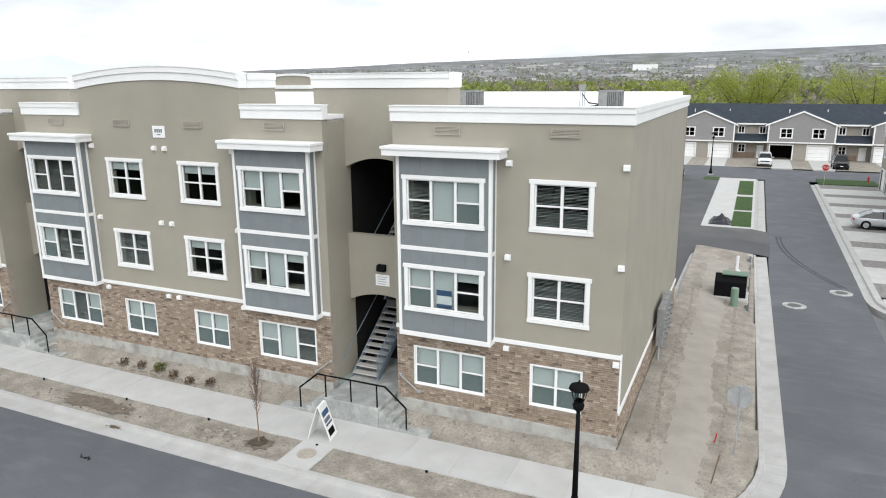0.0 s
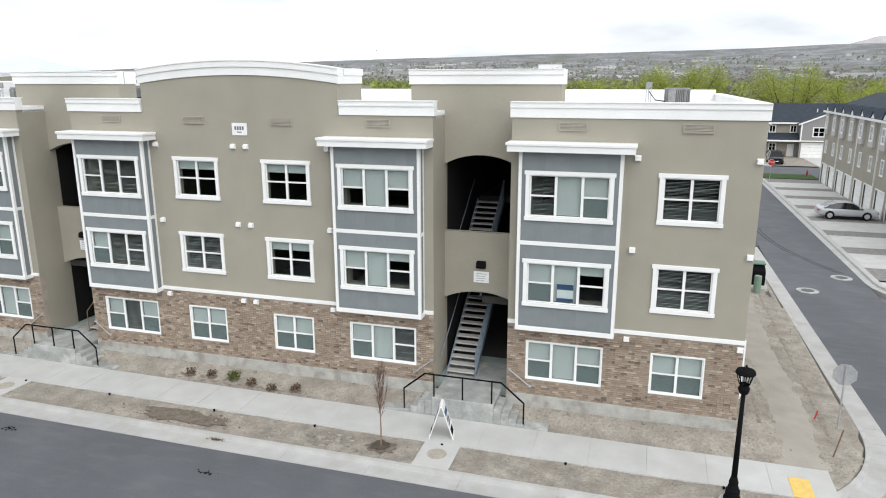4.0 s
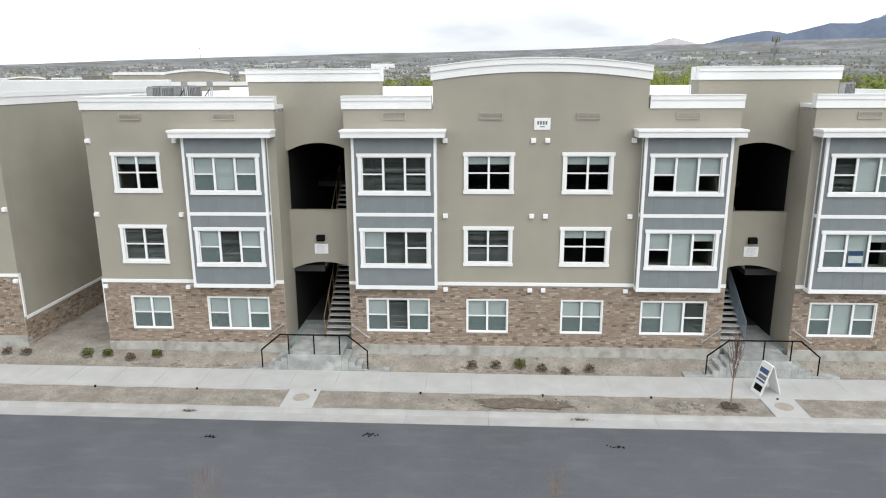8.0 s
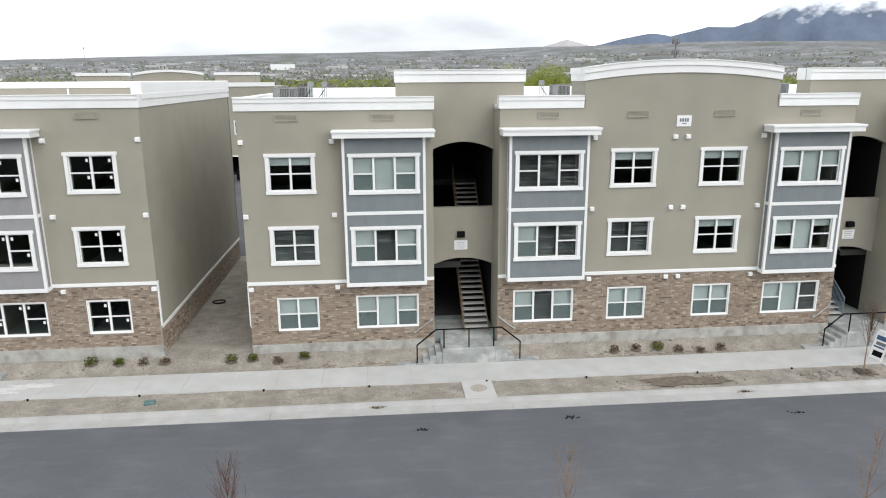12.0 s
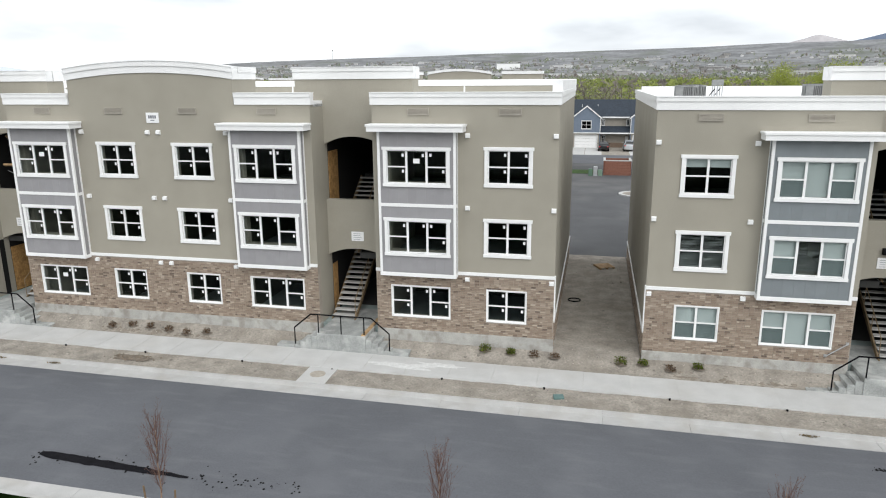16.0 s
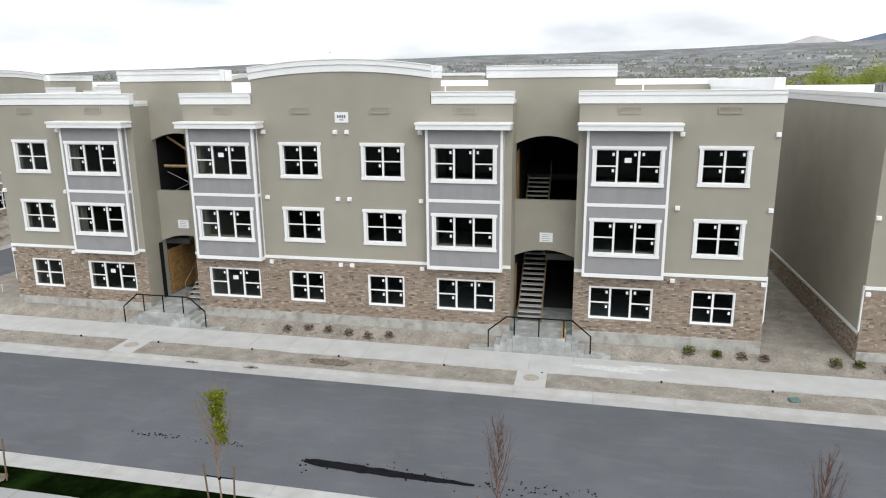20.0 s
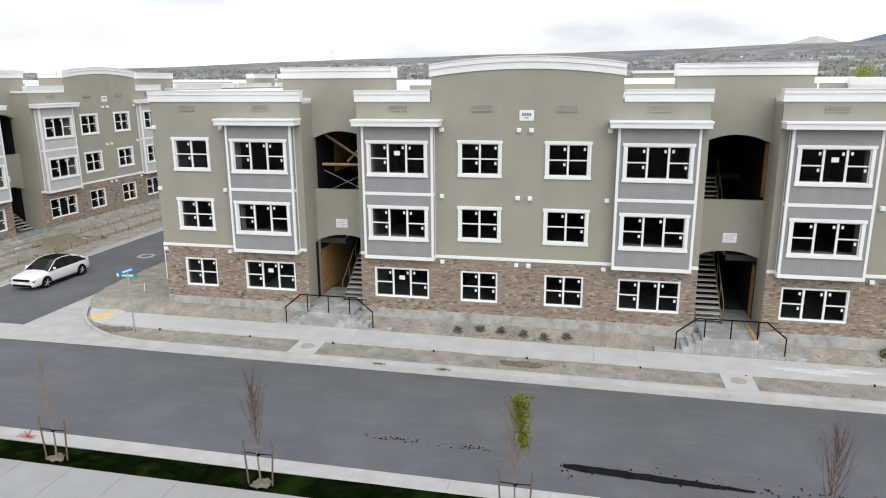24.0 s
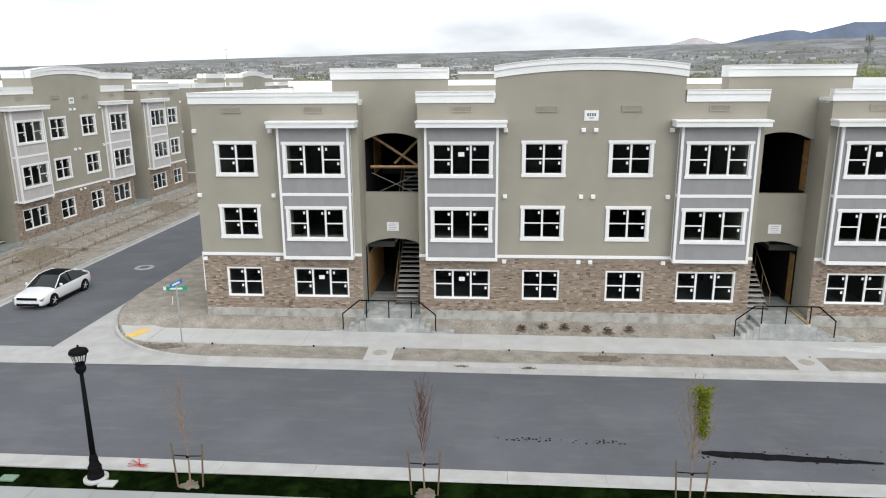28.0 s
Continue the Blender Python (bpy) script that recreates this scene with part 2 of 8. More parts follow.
def brick_material(name):
    m = material(name, (0.42, 0.31, 0.225), 0.9, var=0.1, scale=8, fine=90, bump=0.4, depth=0.004)
    n, l = m.node_tree.nodes, m.node_tree.links
    b = n["Principled BSDF"]
    g = n.new("ShaderNodeNewGeometry")
    o = n.new("ShaderNodeObjectInfo")
    add = n.new("ShaderNodeMath")
    add.operation = "ADD"
    fr = n.new("ShaderNodeMath")
    fr.operation = "FRACT"
    l.new(g.outputs["Random Per Island"], add.inputs[0])
    l.new(o.outputs["Random"], add.inputs[1])
    l.new(add.outputs[0], fr.inputs[0])
    r = n.new("ShaderNodeValToRGB")
    e = r.color_ramp.elements
    e[0].position, e[0].color = 0.0, (0.10, 0.078, 0.064, 1)
    e[1].position, e[1].color = 1.0, (0.45, 0.385, 0.31, 1)
    for pos, c in ((0.05, (0.135, 0.105, 0.086)), (0.12, (0.232, 0.180, 0.138)), (0.5, (0.280, 0.224, 0.175)), (0.85, (0.330, 0.272, 0.216))):
        k = e.new(pos)
        k.color = (*c, 1)
    l.new(fr.outputs[0], r.inputs["Fac"])
    old = b.inputs["Base Color"].links[0].from_socket
    mx = n.new("ShaderNodeMixRGB")
    mx.inputs[0].default_value = 0.9
    l.new(old, mx.inputs[1])
    l.new(r.outputs["Color"], mx.inputs[2])
    l.new(mx.outputs["Color"], b.inputs["Base Color"])
    return m


BRICK = brick_material("tumbled_brick")

# ---------------------------------------------------------------- mesh tools
class Geo:
    """Collects faces; becomes one mesh."""

    def __init__(self):
        self.v, self.f = [], []

    def poly(self, pts):
        i = len(self.v)
        self.v += [tuple(p) for p in pts]
        self.f.append(tuple(range(i, i + len(pts))))
        return self

    def box(self, x0, x1, y0, y1, z0, z1, c=0.0):
        """A box; c chamfers its upright and top edges."""
        x0, x1, y0, y1, z0, z1 = min(x0, x1), max(x0, x1), min(y0, y1), max(y0, y1), min(z0, z1), max(z0, z1)
        i = len(self.v)
        if c <= 0:
            self.v += [(x0, y0, z0), (x1, y0, z0), (x1, y1, z0), (x0, y1, z0), (x0, y0, z1), (x1, y0, z1), (x1, y1, z1), (x0, y1, z1)]
            for q in ((0, 3, 2, 1), (4, 5, 6, 7), (0, 1, 5, 4), (1, 2, 6, 5), (2, 3, 7, 6), (3, 0, 4, 7)):
                self.f.append(tuple(i + k for k in q))
            return self
        def ring(z, d):
            return [(x0 + c, y0 + d, z), (x1 - c, y0 + d, z), (x1 - d, y0 + c, z), (x1 - d, y1 - c, z), (x1 - c, y1 - d, z), (x0 + c, y1 - d, z), (x0 + d, y1 - c, z), (x0 + d, y0 + c, z)]
        a, b = ring(z0, 0), ring(z1 - c, 0)
        t = [(x0 + c, y0 + c, z1), (x1 - c, y0 + c, z1), (x1 - c, y0 + c, z1), (x1 - c, y1 - c, z1), (x1 - c, y1 - c, z1), (x0 + c, y1 - c, z1), (x0 + c, y1 - c, z1), (x0 + c, y0 + c, z1)]
        self.v += a + b + t
        for k in range(8):
            j = (k + 1) % 8
            self.f.append((i + k, i + j, i + 8 + j, i + 8 + k))
            self.f.append((i + 8 + k, i + 8 + j, i + 16 + j, i + 16 + k))
        self.f.append(tuple(i + k for k in range(7, -1, -1)))
        self.f.append((i + 16, i + 17, i + 19, i + 21))
        return self

    def prism(self, pts, axis, a, b):
        """Extrude a 2D outline along an axis ('x': pts are y,z; 'y': x,z; 'z': x,y)."""
        def at(p, d):
            return {"x": (d, p[0], p[1]), "y": (p[0], d, p[1]), "z": (p[0], p[1], d)}[axis]
        i, n = len(self.v), len(pts)
        self.v += [at(p, a) for p in pts] + [at(p, b) for p in pts]
        for k in range(n):
            j = (k + 1) % n
            self.f.append((i + k, i + j, i + n + j, i + n + k))
        self.f.append(tuple(range(i + n - 1, i - 1, -1)))
        self.f.append(tuple(range(i + n, i + 2 * n)))
        return self

    def tube(self, p, q, r0, r1=None, n=8, caps=True):
        r1 = r0 if r1 is None else r1
        p, q = Vector(p), Vector(q)
        d = (q - p).normalized()
        s = d.cross(Vector((0, 0, 1)) if abs(d.z) < 0.9 else Vector((1, 0, 0))).normalized()
        t = d.cross(s)
        i = len(self.v)
        for c, r in ((p, r0), (q, r1)):
            for k in range(n):
                a = 2 * math.pi * k / n
                self.v.append(tuple(c + s * (r * math.cos(a)) + t * (r * math.sin(a))))
        for k in range(n):
            j = (k + 1) % n
            self.f.append((i + k, i + j, i + n + j, i + n + k))
        if caps:
            self.f.append(tuple(range(i + n - 1, i - 1, -1)))
            self.f.append(tuple(range(i + n, i + 2 * n)))
        return self

    def lathe(self, prof, n=16, at=(0, 0, 0)):
        """Turn (radius, z) rings round the upright axis."""
        i = len(self.v)
        for r, z in prof:
            for k in range(n):
                a = 2 * math.pi * k / n
                self.v.append((at[0] + r * math.cos(a), at[1] + r * math.sin(a), at[2] + z))
        for m in range(len(prof) - 1):
            for k in range(n):
                j = (k + 1) % n
                self.f.append((i + m * n + k, i + m * n + j, i + (m + 1) * n + j, i + (m + 1) * n + k))
        self.f.append(tuple(range(i + n - 1, i - 1, -1)))
        e = i + (len(prof) - 1) * n
        self.f.append(tuple(range(e, e + n)))
        return self

    def grid(self, xs, ys, fz):
        i, n = len(self.v), len(xs)
        for y in ys:
            for x in xs:
                self.v.append((x, y, fz(x, y)))
        for b in range(len(ys) - 1):
            for a in range(n - 1):
                k = i + b * n + a
                self.f.append((k, k + 1, k + n + 1, k + n))
        return self

    def sweep(self, path, prof):
        """Carry an open outline of (offset to the left, height) along a level path."""
        i, n = len(self.v), len(prof)
        for k, p in enumerate(path):
            a, b = path[max(k - 1, 0)], path[min(k + 1, len(path) - 1)]
            d = Vector((b[0] - a[0], b[1] - a[1])).normalized()
            for o, z in prof:
                self.v.append((p[0] - d.y * o, p[1] + d.x * o, z + rise(p[0])))
        for k in range(len(path) - 1):
            for m in range(n - 1):
                j = i + k * n + m
                self.f.append((j, j + n, j + n + 1, j + 1))
        return self

    def mesh(self, name, mat, smooth=False):
        me = bpy.data.meshes.new(name)
        me.from_pydata(self.v, [], self.f)
        me.materials.append(mat)
        if smooth:
            me.polygons.foreach_set("use_smooth", [True] * len(me.polygons))
        me.update()
        return me


def fix_normals(me):
    bm = bmesh.new()
    bm.from_mesh(me)
    bmesh.ops.recalc_face_normals(bm, faces=bm.faces)
    bm.to_mesh(me)
    bm.free()
    return me


def part(name, geo, mat, parent=None, label="", at=None, smooth=False):
    """Link a Geo (or a ready mesh) as one object, under a parent if given."""
    me = geo if isinstance(geo, bpy.types.Mesh) else geo.mesh(name, mat, smooth)
    ob = new(name, me)
    if parent:
        ob.parent = parent
    if at is not None:
        ob.matrix_basis = at if isinstance(at, Matrix) else Matrix.Translation(at)
    if label:
        ob["label"] = label
    return ob


def thing(name, label, category, m=None, group="", kind=""):
    ob = new(name)
    ob.empty_display_size = 0.1
    if m is not None:
        ob.matrix_basis = m
    return tagged(ob, label, category, group, kind)


def rise(x):
    """The street climbs gently towards the west."""
    return min(max(-0.0042 * x, 0.0), 0.28)

# ---------------------------------------------------------------- apartment buildings
HALF, DEPTH = 18.54, 17.0
Z_BASE, Z_TRIM, Z_CORN, Z_TOP = 0.82, 3.59, 10.79, 11.31
IN0, IN1 = 7.82, 10.62          # breezeway recess
RECESS = 1.45
FLOORS = (2.17, 5.21, 8.24)     # window centres
CACHE = {}


def cells(g, us, zs, holes, y0, y1):
    """A wall in the x-z plane with rectangular openings, y0 outside, y1 inside."""
    us, zs = sorted(set(us)), sorted(set(zs))
    for h in holes:
        us += [h[0], h[1]]
        zs += [h[2], h[3]]
    us, zs = sorted(set(round(a, 4) for a in us)), sorted(set(round(a, 4) for a in zs))
    nu, nz = len(us) - 1, len(zs) - 1
    full = [[not any(h[0] - 1e-4 <= (us[i] + us[i + 1]) / 2 <= h[1] + 1e-4 and h[2] - 1e-4 <= (zs[j] + zs[j + 1]) / 2 <= h[3] + 1e-4 for h in holes) for j in range(nz)] for i in range(nu)]
    ok = lambda i, j: 0 <= i < nu and 0 <= j < nz and full[i][j]
    for i in range(nu):
        for j in range(nz):
            if not full[i][j]:
                continue
            a, b, c, d = us[i], us[i + 1], zs[j], zs[j + 1]
            g.poly([(a, y0, c), (b, y0, c), (b, y0, d), (a, y0, d)])
            g.poly([(b, y1, c), (a, y1, c), (a, y1, d), (b, y1, d)])
            if not ok(i - 1, j):
                g.poly([(a, y1, c), (a, y0, c), (a, y0, d), (a, y1, d)])
            if not ok(i + 1, j):
                g.poly([(b, y0, c), (b, y1, c), (b, y1, d), (b, y0, d)])
            if not ok(i, j - 1):
                g.poly([(a, y1, c), (b, y1, c), (b, y0, c), (a, y0, c)])
            if not ok(i, j + 1):
                g.poly([(a, y0, d), (b, y0, d), (b, y1, d), (a, y1, d)])
    return g


# (centre, width, height, lights across) of every window opening, per floor, mirrored
def openings(floor):
    wb, wo, h = ((2.62, 1.68, 1.40), (2.62, 1.74, 1.41), (2.62, 1.74, 1.41))[floor]
    r = []
    for s in (-1, 1):
        r += [(s * 1.98, wo, h, 2, False), (s * 5.77, wb, h, 3, floor > 0), (s * 12.66, wb, h, 3, floor > 0), (s * 16.50, wo, h, 2, False)]
    return r


def window(parent, u, y, z, w, h, lights, trim, blind, sticker, rnd):
    """White vinyl window: casing, sashes, panes, with blinds or maker's stickers."""
    key = ("win", w, h, lights, trim)
    if key not in CACHE:
        cas = Geo()
        t = trim
        if t > 0.1:
            cas.box(-w / 2 - t - 0.045, w / 2 + t + 0.045, -0.065, 0.0, h / 2, h / 2 + t, 0.008)
            cas.box(-w / 2 - t - 0.025, w / 2 + t + 0.025, -0.065, 0.0, -h / 2 - t, -h / 2, 0.008)
            cas.box(-w / 2 - t, -w / 2, -0.055, 0.0, -h / 2, h / 2)
            cas.box(w / 2, w / 2 + t, -0.055, 0.0, -h / 2, h / 2)
        else:
            cas.box(-w / 2 - t, w / 2 + t, -0.03, 0.05, h / 2 - 0.002, h / 2 + t, 0.005)
            cas.box(-w / 2 - t, w / 2 + t, -0.04, 0.05, -h / 2 - t, -h / 2 + 0.002, 0.005)
            cas.box(-w / 2 - t, -w / 2 + 0.002, -0.03, 0.05, -h / 2, h / 2)
            cas.box(w / 2 - 0.002, w / 2 + t, -0.03, 0.05, -h / 2, h / 2)
        sash = Geo()
        f = 0.045
        xs = [-w / 2, 0, w / 2] if lights < 3 else [-w / 2, -w / 6, w / 6, w / 2]
        cols = []
        for i in range(len(xs) - 1):
            a, b = xs[i], xs[i + 1]
            sash.box(a, a + f, 0.015, 0.09, -h / 2, h / 2)
            sash.box(b - f, b, 0.015, 0.09, -h / 2, h / 2)
            sash.box(a + f, b - f, 0.015, 0.09, -h / 2, -h / 2 + f)
            sash.box(a + f, b - f, 0.015, 0.09, h / 2 - f, h / 2)
            hung = lights == 2 or (lights == 3 and i != 1)
            if hung:
                sash.box(a + f, b - f, 0.02, 0.085, -0.028, 0.028)
            cols.append((a + f, b - f, hung))
        panes = []
        for a, b, hung in cols:
            spans = ((-h / 2 + f, -0.028), (0.028, h / 2 - f)) if hung else ((-h / 2 + f, h / 2 - f),)
            for c, d in spans:
                panes.append((Geo().box(a, b, 0.045, 0.055, c, d).mesh("pane", GLASS), a, b, c, d, hung))
        CACHE[key] = (fix_normals(cas.mesh("window", WHITE)), fix_normals(sash.mesh("sash", WHITE)), panes)
    cas, sash, panes = CACHE[key]
    win = part("window", cas, WHITE, parent, at=(u, y, z))
    part("sash", sash, WHITE, win)
    n = 0
    for me, a, b, c, d, hung in panes:
        p = part("pane", me, GLASS, win)
        p.visible_shadow = False
        if blind and hung and d < 0.1 and blind[min(int((a + w / 2) / (w / lights)), lights - 1) % len(blind)] == "f":
            k2 = ("screen", round(b - a, 3), round(d - c, 3))
            if k2 not in CACHE:
                CACHE[k2] = Geo().box(0, b - a, 0.0, 0.004, 0, d - c).mesh("insect_screen", SCREEN)
            s = part("insect_screen", CACHE[k2], SCREEN, win, at=(a, 0.03, c))
            s.visible_shadow = False
        if sticker and rnd.random() < 0.9:
            k3 = ("sticker",)
            if k3 not in CACHE:
                CACHE[k3] = Geo().box(-0.048, 0.048, 0, 0.004, -0.064, 0.064, 0.001).mesh("sticker", STICKER)
            part("sticker", CACHE[k3], STICKER, win, at=(b - 0.11 if n < 4 or lights == 2 else a + 0.13, 0.036, d - 0.15 - 0.03 * rnd.random()))
        n += 1
    if sticker and lights == 3 and rnd.random() < 0.3:
        k4 = ("notice",)
        if k4 not in CACHE:
            CACHE[k4] = Geo().box(-0.14, 0.14, 0, 0.004, -0.1, 0.1, 0.001).mesh("notice", STICKER)
        part("notice", CACHE[k4], STICKER, win, at=(0, 0.036, 0.25))
    if blind:
        xs = [-w / 2, 0, w / 2] if lights == 2 else [-w / 2, -w / 6, w / 6, w / 2]
        for i in range(len(xs) - 1):
            how = blind[i % len(blind)]
            drop = {"f": h - 0.08, "h": h * 0.52, "t": h * 0.25, "o": h - 0.08, "n": 0}[how]
            if not drop:
                continue
            tilt = 0.72 if how == "o" else 0.62
            k5 = ("blind", round(xs[i + 1] - xs[i], 3), round(drop, 3), tilt)
            if k5 not in CACHE:
                g = Geo()
                wd = xs[i + 1] - xs[i] - 0.06
                pitch = 0.045
                m = int(drop / pitch)
                g.box(0, wd, 0.0, 0.04, -0.03, 0.0)
                uneven = random.Random(int(drop * 1000) + lights)
                for q in range(m):
                    zz = -0.04 - q * pitch
                    dy, dz = 0.026 * math.sin(tilt), 0.026 * math.cos(tilt)
                    if how == "o":
                        dz = uneven.choice((0.0006, 0.0012, 0.002, 0.004))
                        dy = 0.012
                        zz += uneven.uniform(-0.005, 0.005)
                    g.poly([(0, 0.02 - dy, zz - dz), (wd, 0.02 - dy, zz - dz), (wd, 0.02 + dy, zz + dz), (0, 0.02 + dy, zz + dz)])
                CACHE[k5] = g.mesh("blind", BLIND)
            part("blind", CACHE[k5], BLIND, win, at=(xs[i] + 0.03, 0.12, h / 2 - 0.03))
    return win


def arch_curve(u, c, half, side, crown):
    """Height of a segmental arch over u."""
    d = min(abs(u - c) / half, 1.0)
    r = (half * half + (crown - side) ** 2) / (2 * (crown - side))
    return crown - r + math.sqrt(max(r * r - (d * half) ** 2, 0))


def cornice(g, u0, u1, z0, z1, y, ends=(0.06, 0.06), back=0.35):
    """Two stepped bands and a cap along a parapet."""
    h = z1 - z0
    m = z0 + h * 0.62
    g.prism([(y - 0.05, z0), (y - 0.05, m), (y - 0.09, m), (y - 0.09, z1 - 0.03), (y - 0.12, z1 - 0.03), (y - 0.12, z1), (y + back + 0.07, z1), (y + back + 0.07, z1 - 0.03), (y + back, z1 - 0.03), (y + back, z0)], "x", u0 - ends[0], u1 + ends[1])


def stoop(parent, s, railed=True):
    """Concrete landing with steps down both sides, and a black pipe rail."""
    c = s * 9.22
    g = Geo()
    g.box(c - 1.15, c + 1.15, -1.12, 2.6, -0.3, 0.744, 0.02)
    part("landing", fix_normals(g.mesh("landing", CONCRETE_GREY)), CONCRETE_GREY, parent)
    for side in (-1, 1):
        for k in range(4):
            z = 0.74 - 0.155 * (k + 1) + 0.0
            a, b = c + side * (1.15 + 0.28 * k), c + side * (1.15 + 0.28 * (k + 1))
            st = Geo().box(a + side * 0.004, b, -1.10, -0.02, -0.3, z, 0.012)
            part("step", fix_normals(st.mesh("step", CONCRETE_GREY)), CONCRETE_GREY, parent)
        sl = Geo().box(c + side * 2.28, c + side * 3.12, -1.125, -0.03, -0.3, 0.09, 0.01)
        part("path_slab", fix_normals(sl.mesh("path_slab", CONCRETE_GREY)), CONCRETE_GREY, parent)
    if not railed:
        return
    rail = thing("stoop_railing", "black painted steel pipe railing round a concrete stoop", "railing", parent.matrix_basis @ Matrix.Translation((c, -1.04, 0)), "stoop railings")
    r = 0.032
    top = Geo()
    pts = [(-2.24, 0, 0.92), (-1.42, 0, 1.60), (1.42, 0, 1.60), (2.24, 0, 0.92)]
    for a, b in zip(pts, pts[1:]):
        top.tube(a, b, r, n=8)
    part("top_rail", top, BLACK, rail, smooth=True)
    for x, z0, z1 in ((-2.24, 0.05, 0.93), (2.24, 0.05, 0.93), (-1.08, 0.72, 1.60), (0, 0.72, 1.60), (1.08, 0.72, 1.60)):
        part("post", Geo().tube((x, 0, z0), (x, 0, z1), r * 0.9, n=8).tube((x, 0, z0), (x, 0, z0 + 0.02), 0.05, n=10), BLACK, rail, smooth=True)


def stairs(parent, s, z0, y0, steel, n=16, riser=0.19, run=0.275):
    """Open flight with precast treads between two stringers."""
    a, b = s * 8.02, s * 9.20
    lo, hi = min(a, b), max(a, b)
    fl = thing("stair_flight", ("blue-grey steel" if steel else "raw timber") + " open stair flight with precast concrete treads", "stairs", parent.matrix_basis.copy(), "breezeway stairs")
    tr = Geo().box(lo + 0.05, hi - 0.05, 0, run + 0.03, -0.05, 0, 0.006).mesh("tread", TREAD)
    for k in range(n):
        part("tread", tr, TREAD, fl, at=(0, y0 + k * run, z0 + (k + 1) * riser))
    mat = STEEL if steel else STRINGER
    for x in (lo, hi - 0.05):
        g = Geo().prism([(y0 - 0.1, z0), (y0 + 0.25, z0), (y0 + n * run + 0.1, z0 + n * riser - 0.18), (y0 + n * run + 0.1, z0 + n * riser + 0.08), (y0 + n * run, z0 + n * riser + 0.08)], "x", x, x + 0.05)
        part("stringer", fix_normals(g.mesh("stringer", mat)), mat, fl)
    rl = Geo()
    x = (hi if s > 0 else lo)
    rl.tube((x, y0, z0 + 0.95), (x, y0 + n * run, z0 + n * riser + 0.95), 0.022, n=6)
    for k in range(0, n + 1, 4):
        rl.tube((x, y0 + k * run, z0 + k * riser), (x, y0 + k * run, z0 + k * riser + 0.95), 0.018, n=6)
    part("handrail", rl, mat, fl)
    if steel:
        # picket guard on the open side and a rail on the wall
        for k in range(1, 3 * n):
            yy, zz = y0 + k * run / 3, z0 + k * riser / 3
            part("picket", Geo().box(x - 0.008, x + 0.008, yy - 0.008, yy + 0.008, zz + 0.10, zz + 0.94), mat, fl)
        part("bottom_rail", Geo().tube((x, y0, z0 + 0.12), (x, y0 + n * run, z0 + n * riser + 0.12), 0.016, n=6), mat, fl)
        xw = (lo if s > 0 else hi) - s * 0.12
        part("wall_rail", Geo().tube((xw, y0 - 0.3, z0 + 0.85), (xw, y0 + n * run, z0 + n * riser + 0.92), 0.020, n=6), mat, fl)


def pieces(g, name, mat):
    """Welds a Geo and gives one mesh for each connected piece."""
    bm = bmesh.new()
    me = g.mesh(name, mat)
    bm.from_mesh(me)
    bmesh.ops.remove_doubles(bm, verts=bm.verts, dist=0.0008)
    bmesh.ops.recalc_face_normals(bm, faces=bm.faces)
    bm.verts.ensure_lookup_table()
    seen, made = set(), []
    for v in bm.verts:
        if v.index in seen:
            continue
        stack, comp = [v], []
        seen.add(v.index)
        while stack:
            a = stack.pop()
            comp.append(a)
            for e in a.link_edges:
                o = e.other_vert(a)
                if o.index not in seen:
                    seen.add(o.index)
                    stack.append(o)
        ids = {a.index: i for i, a in enumerate(comp)}
        q = bpy.data.meshes.new(name)
        fs = {f for a in comp for f in a.link_faces}
        fs = sorted(fs, key=lambda f: f.index)
        q.from_pydata([tuple(a.co) for a in comp], [], [tuple(ids[x.index] for x in f.verts) for f in fs])
        q.materials.append(mat)
        made.append(q)
    bm.free()
    return made


